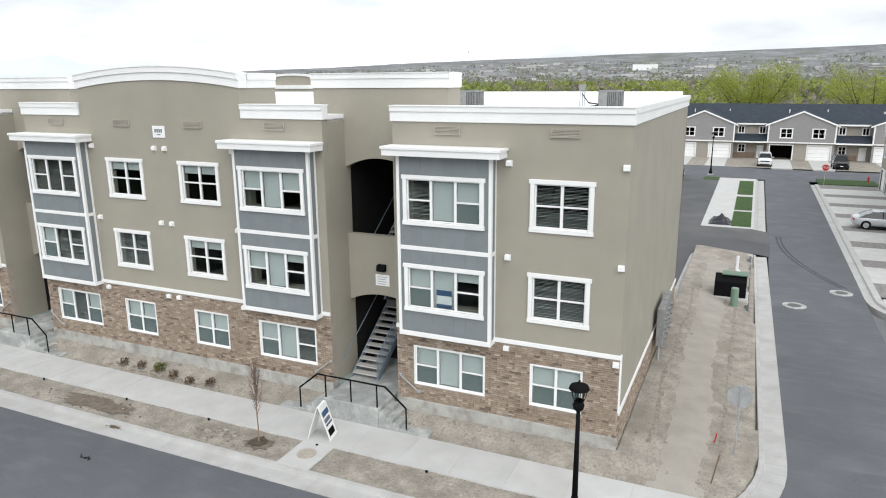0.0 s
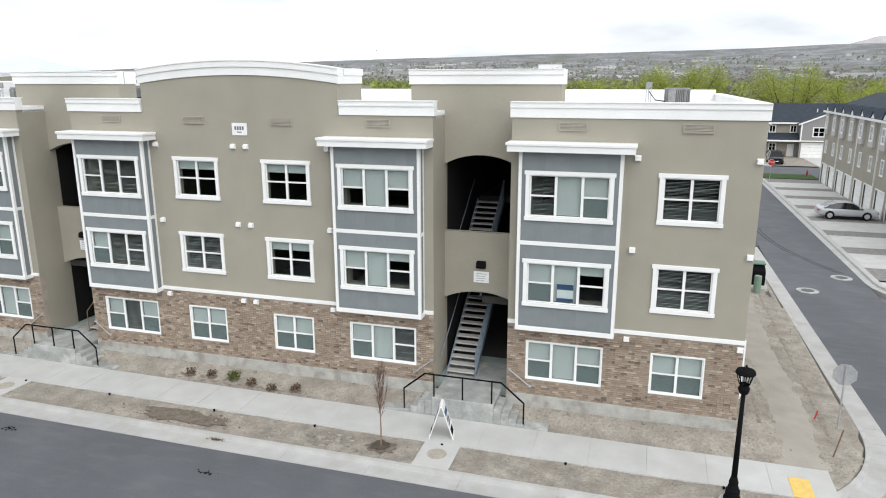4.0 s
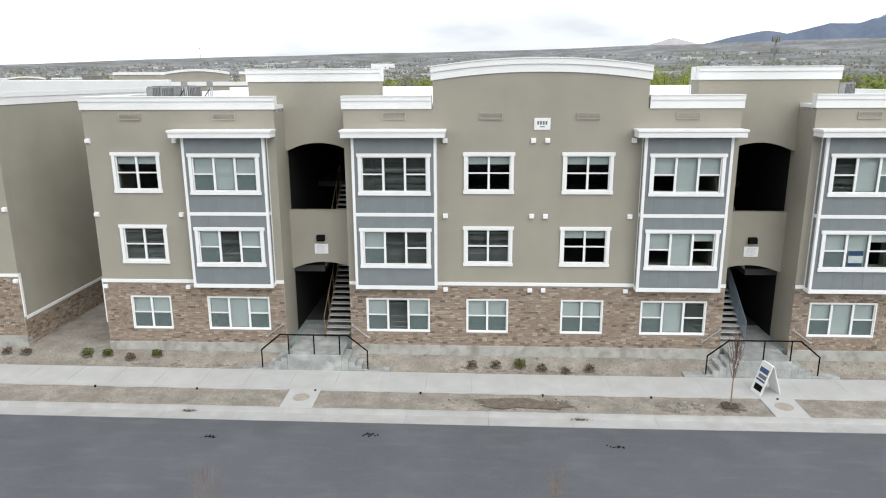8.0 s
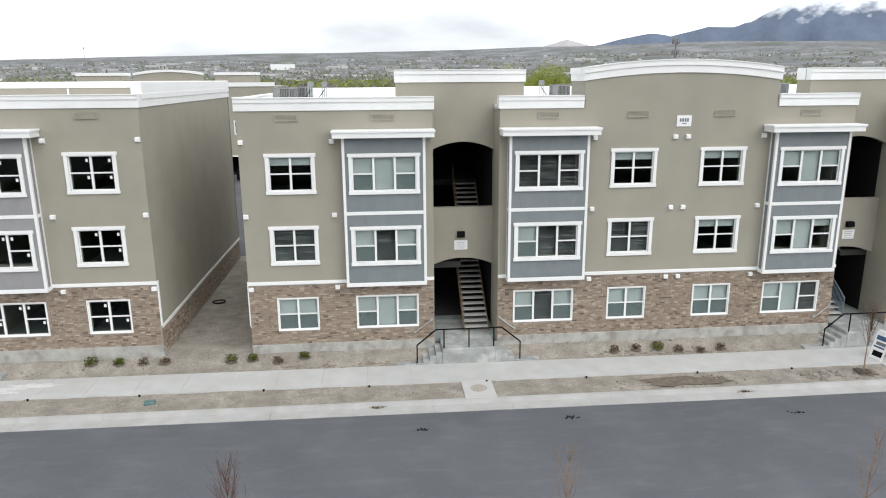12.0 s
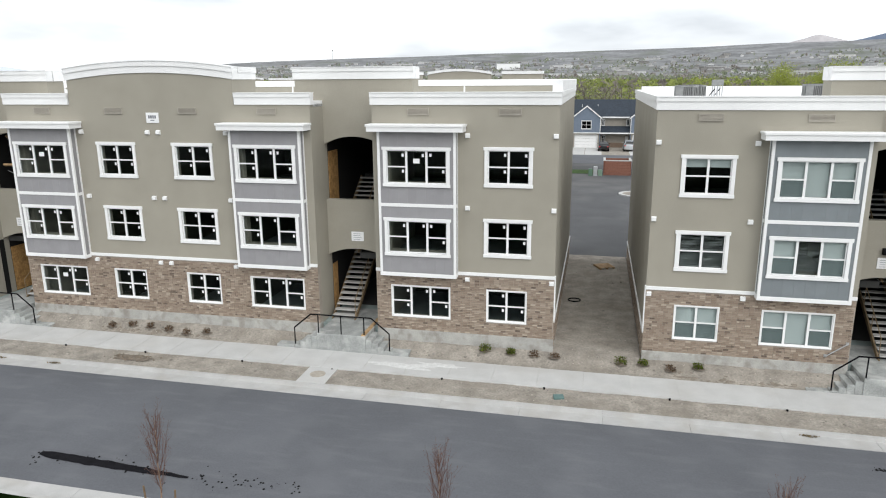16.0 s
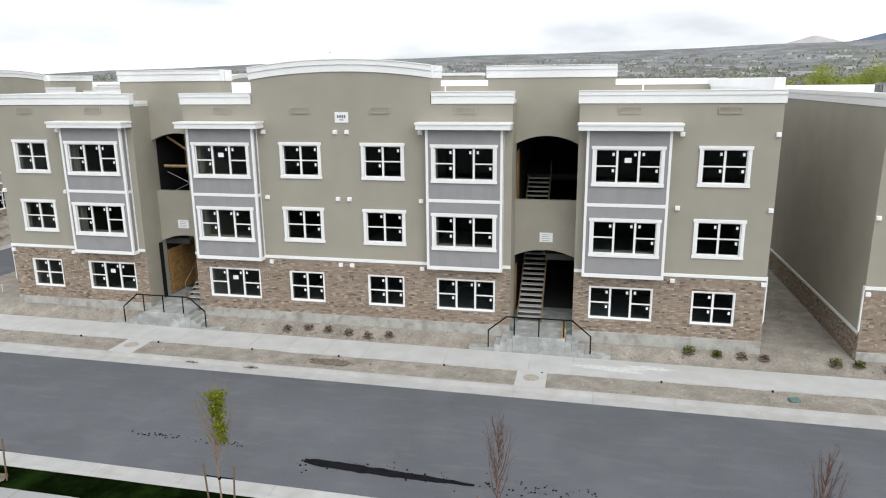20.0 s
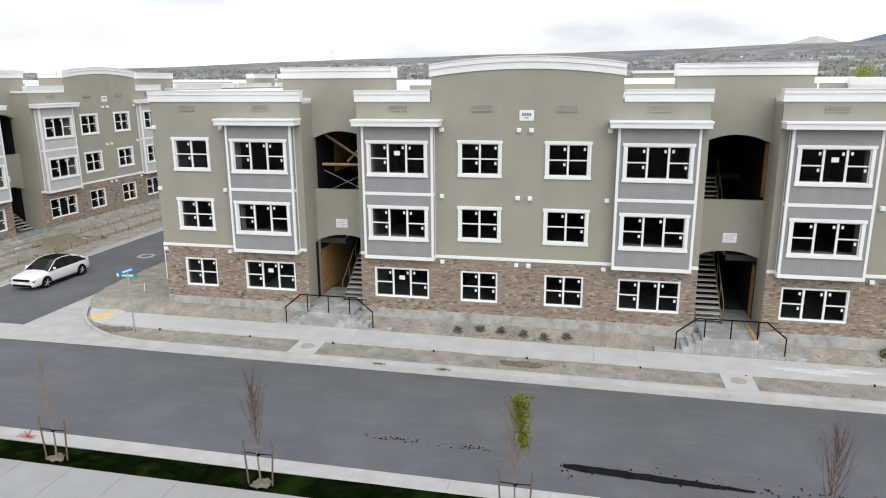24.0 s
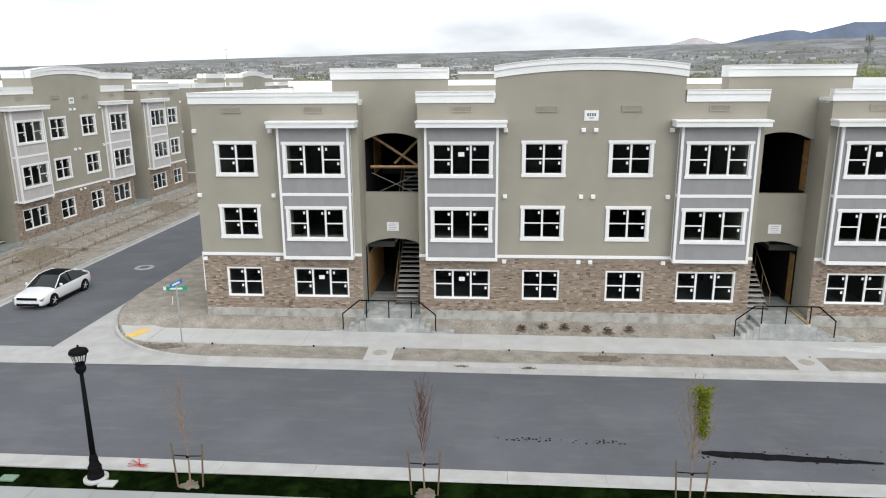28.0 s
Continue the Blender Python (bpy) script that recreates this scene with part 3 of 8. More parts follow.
def apartment(m, style, seed, label):
    """Three-storey stucco and brick block with four bays, two breezeways and an arched centre."""
    rnd = random.Random(seed)
    b = thing("apartment_building", label, "building", m, "apartment buildings")
    siding = {"blue": SIDING_BLUE, "grey": SIDING_GREY, "pale": SIDING_PALE}[style]
    finished = style == "blue"
    if ("shell",) not in CACHE:
        # stucco front: centre and two wings
        holes = []
        for fl in (1, 2):
            for u, w, h, n, isbay in openings(fl):
                holes.append((u - w / 2, u + w / 2, FLOORS[fl] - h / 2, FLOORS[fl] + h / 2))
        front = Geo()
        cells(front, [-IN0, IN0], [Z_TRIM, Z_CORN], [h for h in holes if abs(h[0]) < IN0], 0.0, 0.3)
        for s in (-1, 1):
            cells(front, [s * IN1, s * HALF], [Z_TRIM, Z_CORN], [h for h in holes if s * h[0] > IN1], 0.0, 0.3)
        # brick ground floor backing
        low = [(u - w / 2, u + w / 2, FLOORS[0] - h / 2, FLOORS[0] + h / 2) for u, w, h, n, isbay in openings(0)]
        base = Geo()
        cells(base, [-IN0, IN0], [Z_BASE, Z_TRIM], [h for h in low if abs(h[0]) < IN0], 0.0, 0.3)
        for s in (-1, 1):
            cells(base, [s * IN1, s * HALF], [Z_BASE, Z_TRIM], [h for h in low if s * h[0] > IN1], 0.0, 0.3)
            # brick wainscot along the side walls
            base.box(s * HALF, s * (HALF - 0.3), 0.302, DEPTH, 0.2, 1.62)
        # side and back walls, breezeway returns
        rest = Geo()
        for s in (-1, 1):
            rest.box(s * HALF, s * (HALF - 0.3), 0.304, DEPTH, 1.62, Z_CORN)
            rest.box(s * IN1, s * (IN1 + 0.25), 0.304, DEPTH - 0.3, 0.3, Z_CORN)
            rest.box(s * IN0, s * (IN0 - 0.25), 0.304, DEPTH - 0.3, 0.3, Z_CORN)
        # unseen end walls added to keep daylight out of the breezeways
        for s in (-1, 1):
            rest.box(s * IN0, s * IN1, 12.0, 12.2, 0.3, Z_CORN - 0.12)
        cells(rest, [-HALF, HALF], [0.2, Z_CORN], [], DEPTH, DEPTH - 0.3)
        # centre arch parapet
        cp = Geo()
        N = 24
        for k in range(N):
            u0, u1 = -4.22 + 8.44 * k / N, -4.22 + 8.44 * (k + 1) / N
            za, zb = arch_curve(u0, 0, 4.22, 11.88, 12.20), arch_curve(u1, 0, 4.22, 11.88, 12.20)
            cp.prism([(u0, Z_CORN), (u1, Z_CORN), (u1, zb), (u0, za)], "y", 0.0, 0.35)
        for s in (-1, 1):
            cp.box(s * 4.22, s * 3.92, 0.35, 2.2, Z_CORN, 11.89)
        cc = Geo()
        prof = [(-0.05, 0.0), (-0.05, 0.30), (-0.10, 0.30), (-0.10, 0.51), (-0.13, 0.51), (-0.13, 0.55), (0.46, 0.55), (0.46, 0.51), (0.40, 0.51), (0.40, 0.0)]
        e = 4.30
        for k in range(N + 1):
            u0 = -e + 2 * e * k / N
            za = arch_curve(u0, 0, e, 11.88, 12.20)
            cc.v += [(u0, yy, za + zz) for yy, zz in prof]
        n = len(prof)
        for k in range(N):
            for q in range(n):
                w2 = (q + 1) % n
                cc.f.append((k * n + q, k * n + w2, k * n + n + w2, k * n + n + q))
        cc.f += [tuple(range(n)), tuple(range(N * n + n - 1, N * n - 1, -1))]
        cret = Geo()
        for s in (-1, 1):
            cret.prism([(s * 4.26, 11.88), (s * 4.26, 12.18), (s * 4.30, 12.18), (s * 4.30, 12.43), (s * 3.86, 12.43), (s * 3.86, 11.88)], "y", 0.462, 2.2)
        # front and side cornices
        wc = []
        for s in (-1, 1):
            lo, hi = sorted((s * IN1, s * HALF))
            g = Geo()
            cornice(g, lo, hi, Z_CORN, Z_TOP, 0.0, back=0.3)
            wc.append(fix_normals(g.mesh("cornice", WHITE)))
            lo, hi = sorted((s * 4.27, s * IN0))
            g = Geo()
            cornice(g, lo, hi, Z_CORN, Z_TOP, 0.0, ends=((0.06, 0.0) if s < 0 else (0.0, 0.06)), back=0.3)
            wc.append(fix_normals(g.mesh("cornice", WHITE)))
            g = Geo()
            m = Z_CORN + 0.32
            g.prism([(s * (HALF + 0.04), Z_CORN), (s * (HALF + 0.04), m), (s * (HALF + 0.08), m), (s * (HALF + 0.08), Z_TOP), (s * (HALF - 0.38), Z_TOP), (s * (HALF - 0.38), Z_TOP - 0.03), (s * (HALF - 0.3), Z_TOP - 0.03), (s * (HALF - 0.3), Z_CORN)], "y", 0.374, DEPTH + 0.1)
            wc.append(fix_normals(g.mesh("cornice", WHITE)))
        bc = Geo()
        bc.box(-HALF - 0.08, HALF + 0.08, DEPTH - 0.35, DEPTH + 0.1, 11.42, 11.80)
        back = Geo().box(-HALF, HALF, DEPTH - 0.3, DEPTH + 0.02, Z_CORN + 0.0, 11.42)
        lining = Geo()
        for s in (-1, 1):
            lining.box(s * 9.6, s * (HALF - 0.32), DEPTH - 0.42, DEPTH - 0.31, Z_CORN + 0.1, 11.5)
        # towers over the breezeways
        tw = {}
        for s in (-1, 1):
            g = Geo()
            M = 16
            for k in range(M):
                u0, u1 = IN0 + (IN1 - IN0) * k / M, IN0 + (IN1 - IN0) * (k + 1) / M
                c, hw = (IN0 + IN1) / 2 - 0.02, (IN1 - IN0) / 2 - 0.02
                a2, b2 = arch_curve(u0, c, hw, 3.78, 4.10), arch_curve(u1, c, hw, 3.78, 4.10)
                a3, b3 = arch_curve(u0, c, hw, 8.97, 9.33), arch_curve(u1, c, hw, 8.97, 9.33)
                g.prism([(s * u0, a2), (s * u1, b2), (s * u1, 6.42), (s * u0, 6.42)], "y", RECESS, RECESS + 0.3)
                g.prism([(s * u0, a3), (s * u1, b3), (s * u1, Z_CORN), (s * u0, Z_CORN)], "y", RECESS, RECESS + 0.3)
            g.box(s * 6.53, s * 12.06, RECESS, RECESS + 0.3, Z_CORN, 11.86)
            g.box(s * 6.53, s * 6.83, RECESS + 0.3, 2.5, Z_CORN, 11.86)
            g.box(s * 12.06, s * 11.76, RECESS + 0.3, 2.5, Z_CORN, 11.86)
            c = Geo()
            lo, hi = sorted((s * 6.53, s * 12.06))
            cornice(c, lo, hi, 11.86, 12.39, RECESS, back=0.3)
            for q in (6.53, 11.76):
                c.box(s * (q - 0.05), s * (q + 0.35), RECESS + 0.372, 2.5, 11.86, 12.38)
            tw[s] = (pieces(g, "tower_wall", STUCCO), pieces(c, "tower_cornice", WHITE))
        roof = Geo()
        roof.box(-HALF + 0.3, -IN1, 0.31, DEPTH - 0.31, Z_CORN - 0.1, Z_CORN + 0.14)
        roof.box(-IN1, -IN0, RECESS + 0.31, DEPTH - 0.31, Z_CORN - 0.1, Z_CORN + 0.14)
        roof.box(-IN0, IN0, 0.36, DEPTH - 0.31, Z_CORN - 0.1, Z_CORN + 0.14)
        roof.box(IN0, IN1, RECESS + 0.31, DEPTH - 0.31, Z_CORN - 0.1, Z_CORN + 0.14)
        roof.box(IN1, HALF - 0.3, 0.31, DEPTH - 0.31, Z_CORN - 0.1, Z_CORN + 0.14)
        trimband = Geo()
        for a, q in ((-HALF - 0.03, -IN1), (-IN0, IN0), (IN1, HALF + 0.03)):
            trimband.box(a, q, -0.06, -0.001, Z_TRIM - 0.07, Z_TRIM + 0.07, 0.01)
        for s in (-1, 1):
            trimband.box(s * HALF, s * (HALF + 0.05), 0.0, 0.12, 1.68, Z_TRIM + 0.07)
            trimband.box(s * HALF, s * (HALF + 0.05), 0.12, DEPTH, 1.55, 1.68)
        found = Geo()
        for a, q in ((-HALF - 0.02, -IN1), (-IN0, IN0), (IN1, HALF + 0.02)):
            found.box(a, q, -0.05, 0.3, -0.4, Z_BASE, 0.015)
        for s in (-1, 1):
            found.box(s * (HALF + 0.03), s * (HALF - 0.3), 0.3, DEPTH, -0.4, 0.32)
        # near-black walls, end and low ceiling stand in for shade in the breezeways
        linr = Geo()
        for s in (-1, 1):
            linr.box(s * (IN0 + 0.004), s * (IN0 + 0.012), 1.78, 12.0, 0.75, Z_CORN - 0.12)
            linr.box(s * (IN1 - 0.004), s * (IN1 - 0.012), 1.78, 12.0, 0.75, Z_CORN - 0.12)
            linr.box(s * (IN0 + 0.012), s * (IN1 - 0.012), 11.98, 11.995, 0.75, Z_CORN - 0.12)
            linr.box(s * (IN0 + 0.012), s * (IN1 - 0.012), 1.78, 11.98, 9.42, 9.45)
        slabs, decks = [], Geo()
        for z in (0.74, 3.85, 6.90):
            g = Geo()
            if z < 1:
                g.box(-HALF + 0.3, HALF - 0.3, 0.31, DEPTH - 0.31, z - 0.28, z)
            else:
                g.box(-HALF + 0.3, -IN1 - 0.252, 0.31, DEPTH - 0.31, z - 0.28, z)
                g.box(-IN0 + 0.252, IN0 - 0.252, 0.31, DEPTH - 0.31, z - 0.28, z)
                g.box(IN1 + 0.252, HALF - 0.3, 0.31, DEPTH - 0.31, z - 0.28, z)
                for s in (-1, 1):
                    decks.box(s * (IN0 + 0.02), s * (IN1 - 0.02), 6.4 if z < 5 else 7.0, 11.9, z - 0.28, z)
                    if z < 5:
                        # thin dark sheet added over the slab where the floor falls into shade
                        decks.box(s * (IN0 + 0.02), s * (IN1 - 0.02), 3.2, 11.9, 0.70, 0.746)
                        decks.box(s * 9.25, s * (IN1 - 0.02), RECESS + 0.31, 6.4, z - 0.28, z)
            slabs += pieces(g, "floor_slab", SLAB)
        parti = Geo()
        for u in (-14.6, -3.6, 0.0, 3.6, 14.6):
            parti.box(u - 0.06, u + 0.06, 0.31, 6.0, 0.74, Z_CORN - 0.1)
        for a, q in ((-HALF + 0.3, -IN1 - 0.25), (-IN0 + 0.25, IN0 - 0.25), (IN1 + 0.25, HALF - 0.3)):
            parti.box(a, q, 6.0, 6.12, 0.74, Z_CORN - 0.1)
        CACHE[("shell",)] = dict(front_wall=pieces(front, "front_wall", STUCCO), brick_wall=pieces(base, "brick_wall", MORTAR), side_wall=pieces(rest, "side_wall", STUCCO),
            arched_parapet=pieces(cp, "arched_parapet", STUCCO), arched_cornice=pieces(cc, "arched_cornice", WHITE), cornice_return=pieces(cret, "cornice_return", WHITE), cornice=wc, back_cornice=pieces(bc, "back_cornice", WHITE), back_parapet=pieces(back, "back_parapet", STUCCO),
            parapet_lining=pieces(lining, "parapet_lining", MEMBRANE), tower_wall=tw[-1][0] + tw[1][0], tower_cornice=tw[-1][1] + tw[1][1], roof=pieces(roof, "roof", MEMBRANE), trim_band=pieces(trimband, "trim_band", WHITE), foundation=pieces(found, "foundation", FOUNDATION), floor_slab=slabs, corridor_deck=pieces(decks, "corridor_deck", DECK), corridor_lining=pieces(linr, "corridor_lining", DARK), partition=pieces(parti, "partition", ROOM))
    S = CACHE[("shell",)]
    words = {"front_wall": "taupe stucco upper wall", "brick_wall": "brown brick ground-floor wall", "arched_cornice": "white arched cornice", "cornice": "white stepped cornice", "roof": "white flat roof membrane"}
    made = {}
    for name, meshes in S.items():
        if style == "blue" and name in ("parapet_lining", "back_cornice", "back_parapet"):
            continue
        if name == "parapet_lining" and style == "grey":
            meshes = meshes[:1]
        made[name] = [part(name, me, None, b, words.get(name, "")) for me in meshes]
    if style == "blue":
        part("roof_edge", Geo().box(-HALF + 0.3, HALF - 0.3, DEPTH - 0.42, DEPTH + 0.06, Z_CORN + 0.142, 11.5, 0.01), MEMBRANE, b)
    if style == "grey":
        # taller membrane upstand on the side towards the first block
        part("side_upstand", Geo().box(HALF - 0.36, HALF + 0.06, 0.5, DEPTH + 0.08, Z_TOP + 0.002, Z_TOP + 0.46, 0.01), MEMBRANE, b)
        # near-black strip on the recess wall beside the lower opening
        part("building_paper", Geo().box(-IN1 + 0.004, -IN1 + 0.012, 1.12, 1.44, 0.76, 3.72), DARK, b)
    # bays
    for s in (-1, 1):
        for c in (5.77, 12.66):
            bay(b, s * c, siding)
    # windows
    for fl in range(3):
        for u, w, h, n, isbay in openings(fl):
            if finished:
                blind = blinds_of(fl, u, rnd)
            else:
                blind = None
            win = window(b, u, -0.44 if isbay else -0.001, FLOORS[fl], w, h, n, 0.045 if fl == 0 else 0.135, blind, style != "blue", rnd)
            if finished and fl == 1 and abs(u - 12.66) < 0.01:
                po = part("poster", Geo().box(-0.28, 0.28, 0.060, 0.064, -0.62, 0.02), STICKER, win, "white and blue lettered poster in the window")
                part("poster_band", Geo().box(-0.28, 0.28, 0.0565, 0.0595, -0.20, 0.0), INK_BLUE, win)
                part("poster_band", Geo().box(-0.28, 0.28, 0.0565, 0.0595, -0.62, -0.50), INK_BLUE, win)
    # vents
    if ("vent",) not in CACHE:
        g = Geo()
        g.box(-0.46, 0.46, -0.02, 0, -0.14, 0.14)
        g.box(-0.46, 0.46, -0.05, -0.02, 0.11, 0.14)
        g.box(-0.46, 0.46, -0.05, -0.02, -0.14, -0.11)
        g.box(-0.46, -0.43, -0.05, -0.02, -0.11, 0.11)
        g.box(0.43, 0.46, -0.05, -0.02, -0.11, 0.11)
        sl = Geo().prism([(-0.05, -0.025), (-0.02, 0.0), (-0.02, 0.012), (-0.05, -0.012)], "x", -0.43, 0.43)
        lb = Geo().box(-0.10, 0.10, -0.02, 0, -0.1, 0.1).prism([(-0.02, 0.09), (-0.11, 0.06), (-0.11, -0.07), (-0.02, -0.1)], "x", -0.09, 0.09)
        CACHE[("vent",)] = (g.mesh("vent_frame", VENT), fix_normals(sl.mesh("vent_slat", VENT)), fix_normals(lb.mesh("vent_hood", WHITE)))
    vg, vs, lb = CACHE[("vent",)]
    for u in (-16.55, -12.66, -5.77, -1.9, 1.9, 5.77, 12.66, 16.55):
        v = part("wall_vent", vg, VENT, b, "taupe louvred wall vent", at=(u, 0, 10.51))
        for k in range(5):
            part("slat", vs, VENT, v, at=(0, 0, -0.08 + k * 0.045))
    for z in (9.54, 6.48, 3.33):
        for u in (-18.42, -14.78, -3.74, 3.74, 14.78, 18.42, -0.22, 0.34):
            part("vent_hood", lb, WHITE, b, "small white exhaust hood", at=(u, -0.001, z))
    # number plate and entry plates: lettering as bars
    pl = part("number_plate", Geo().box(-0.32, 0.32, -0.03, 0, -0.23, 0.23, 0.005), STICKER, b, "white number plate with grey print", at=(0.11, -0.001, 10.2))
    for k in range(4):
        part("print_bar", Geo().box(-0.20 + 0.107 * k, -0.125 + 0.107 * k, -0.036, -0.03, -0.03, 0.11), INK, pl)
    part("print_bar", Geo().box(-0.10, 0.10, -0.036, -0.03, -0.13, -0.09), INK, pl)
    for s in (-1, 1):
        ep = part("entry_plate", Geo().box(-0.3, 0.3, -0.03, 0, -0.22, 0.22, 0.005), STICKER, b, "white entry notice plate", at=(s * 9.28, RECESS - 0.001, 4.70))
        for k in range(4):
            part("print_bar", Geo().box(-0.2, 0.2 - 0.06 * (k % 2), -0.034, -0.03, 0.12 - k * 0.09, 0.135 - k * 0.09), INK, ep)
        if finished:
            wl_ = part("wall_lamp", fix_normals(Geo().prism([(0, 0.13), (-0.16, 0.10), (-0.2, -0.08), (-0.16, -0.13), (0, -0.13)], "x", -0.17, 0.17).mesh("wall_lamp", BLACK)), BLACK, b, "black wedge wall lamp", at=(s * 9.28, RECESS - 0.001, 5.2))
        if style != "pale":
            stoop(b, s)
        stairs(b, s, 0.744, 0.95, finished and s > 0)
        stairs(b, s, 3.85, 1.78, finished and s > 0, run=0.25)
    return b


def blinds_of(fl, u, rnd):
    """How the blinds hang behind each window of the occupied block."""
    table = {(2, -16.50): "tt", (2, -12.66): "fff", (2, -5.77): "ooo", (2, -1.98): "tt", (2, 1.98): "tt", (2, 5.77): "hfh", (2, 12.66): "off", (2, 16.50): "oo",
             (1, -16.50): "oo", (1, -12.66): "fof", (1, -5.77): "foo", (1, -1.98): "oo", (1, 1.98): "tt", (1, 5.77): "hft", (1, 12.66): "fft", (1, 16.50): "oo",
             (0, 5.77): "ffo", (0, -5.77): "fof"}
    return table.get((fl, u), "fff" if abs(u) in (5.77, 12.66) else "ff")


def bay(b, u, siding):
    """A shallow two-storey box bay: grey boards, white trim, white hood roof."""
    y = -0.44
    hw = 1.69
    if ("bay", siding.name) not in CACHE:
        body = Geo()
        holes = [(-1.31, 1.31, FLOORS[k] - 0.705, FLOORS[k] + 0.705) for k in (1, 2)]
        cells(body, [-hw + 0.02, hw - 0.02], [3.58, 9.72], holes, y + 0.03, y + 0.1)
        for s in (-1, 1):
            body.box(s * (hw - 0.02), s * (hw - 0.1), y + 0.1, 0, 3.58, 9.72)
        body.box(-hw + 0.1, hw - 0.1, y + 0.1, 0, 3.58, 3.66)
        # boards
        boards = []
        bw = (2 * hw - 0.2) / 8
        for lo, hi in ((3.66, FLOORS[1] - 0.85), (FLOORS[1] + 0.85, 6.53), (6.67, FLOORS[2] - 0.85), (FLOORS[2] + 0.85, 9.70)):
            for k in range(8):
                a = -hw + 0.1 + k * bw
                boards.append(fix_normals(Geo().box(a + 0.0012, a + bw - 0.0012, y + 0.018, y + 0.03, lo, hi, 0.003).mesh("siding_board", siding)))
        for z in (1, 2):
            for s in (-1, 1):
                boards.append(fix_normals(Geo().box(s * 1.445, s * (hw - 0.1), y + 0.012, y + 0.03, FLOORS[z] - 0.846, FLOORS[z] + 0.846, 0.003).mesh("siding_board", siding)))
        for s in (-1, 1):
            for lo, hi in ((3.66, 6.53), (6.67, 9.70)):
                boards.append(fix_normals(Geo().box(s * hw, s * (hw - 0.02), y + 0.12, -0.10, lo, hi).mesh("siding_board", siding)))
        tr = Geo()
        for s in (-1, 1):
            tr.box(s * (hw + 0.012), s * (hw - 0.1), y - 0.012, y + 0.11, 3.58, 9.72, 0.006)
            tr.box(s * (hw + 0.010), s * (hw - 0.02), -0.09, -0.002, 3.58, 9.72)
        tr.box(-hw - 0.016, hw + 0.016, y - 0.014, -0.002, 3.44, 3.60, 0.008)
        tr.box(-hw + 0.1, hw - 0.1, y - 0.006, y + 0.03, 6.53, 6.67, 0.006)
        for s in (-1, 1):
            tr.box(s * (hw + 0.011), s * (hw - 0.02), y + 0.11, -0.09, 6.53, 6.67)
        hood = Geo()
        hood.box(-hw - 0.36, hw + 0.36, y - 0.36, -0.002, 9.72, 9.93, 0.01)
        hood.box(-hw - 0.40, hw + 0.40, y - 0.40, -0.002, 9.93, 10.02, 0.012)
        CACHE[("bay", siding.name)] = (fix_normals(body.mesh("bay_body", siding)), boards, fix_normals(tr.mesh("bay_trim", WHITE)), fix_normals(hood.mesh("bay_hood", WHITE)))
    body, boards, tr, hood = CACHE[("bay", siding.name)]
    o = part("box_bay", body, siding, b, "two-storey box bay clad in grey boards", at=(u, 0, 0))
    for me in boards:
        part("siding_board", me, siding, o)
    part("bay_trim", tr, WHITE, o)
    part("bay_hood", hood, WHITE, o, "flat white hood roof")


B1 = apartment(pose(0, 0, 0), "blue", 3, "taupe stucco and brick apartment block with blue-grey bays and blinds")
B2 = apartment(pose(-40.83, 0, 0.185), "grey", 5, "unfinished taupe stucco apartment block with grey bays and stickered windows")
B4 = apartment(pose(-77.0, 61.2, 0.5, 0, 0, 89), "pale", 12, "farther unfinished taupe apartment block along the side street")
B3 = apartment(pose(-77.7, 20.3, 0.43, 0, 0, 89), "pale", 9, "unfinished taupe stucco apartment block with pale bays across the street")

# ---------------------------------------------------------------- ground and streets
def ground_height(x, y):
    """The plain lies level round the streets and rises to far benches and ranges."""
    r = math.hypot(x + 20, y + 28)
    a = math.degrees(math.atan2(x + 20, y + 28))
    return r, a


def ridge(a):
    """Skyline in degrees over the horizon, by bearing."""
    pts = ((-180, 0.8), (-90, 0.5), (-57, 0.35), (-45, 0.68), (-35, 1.06), (-25, 1.54), (-15, 1.86), (-5, 2.06), (5, 2.26), (15, 2.46), (25, 2.55), (35, 2.5), (60, 1.4), (90, 1.0), (180, 0.8))
    for (a0, e0), (a1, e1) in zip(pts, pts[1:]):
        if a0 <= a <= a1:
            return e0 + (e1 - e0) * (a - a0) / (a1 - a0)
    return 0.8


# grey-blue base carries the haze lying over the plain
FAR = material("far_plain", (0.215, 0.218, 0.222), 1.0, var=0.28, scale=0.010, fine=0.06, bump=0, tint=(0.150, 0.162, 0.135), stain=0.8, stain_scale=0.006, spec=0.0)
land = Geo()
RR = [0, 60, 120, 200, 300, 420, 560, 720, 900, 1150, 1450, 1800, 2200, 2600, 3000, 3300, 3500, 3700, 4000]
AA = [k * 2.5 for k in range(-72, 73)]
for r in RR:
    for a in AA:
        e = ridge(a) if r < 3450 else ridge(a) * 0.7
        t = max(0.0, min(1.0, (r - 500) / 2800))
        z = -0.45 + (r * math.tan(radians(e)) + 12) * (t ** 1.9 if r else 0)
        if r > 900:
            z += 8 * t * noise.noise((r / 420 * math.cos(radians(a)), r / 420 * math.sin(radians(a)), 2.0))
        land.v.append((-20 + r * math.sin(radians(a)), -28 + r * math.cos(radians(a)), z))
n = len(AA)
for i in range(len(RR) - 1):
    for j in range(n - 1):
        k = i * n + j
        land.f.append((k, k + 1, k + n + 1, k + n))
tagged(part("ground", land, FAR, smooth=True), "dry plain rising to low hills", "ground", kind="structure")


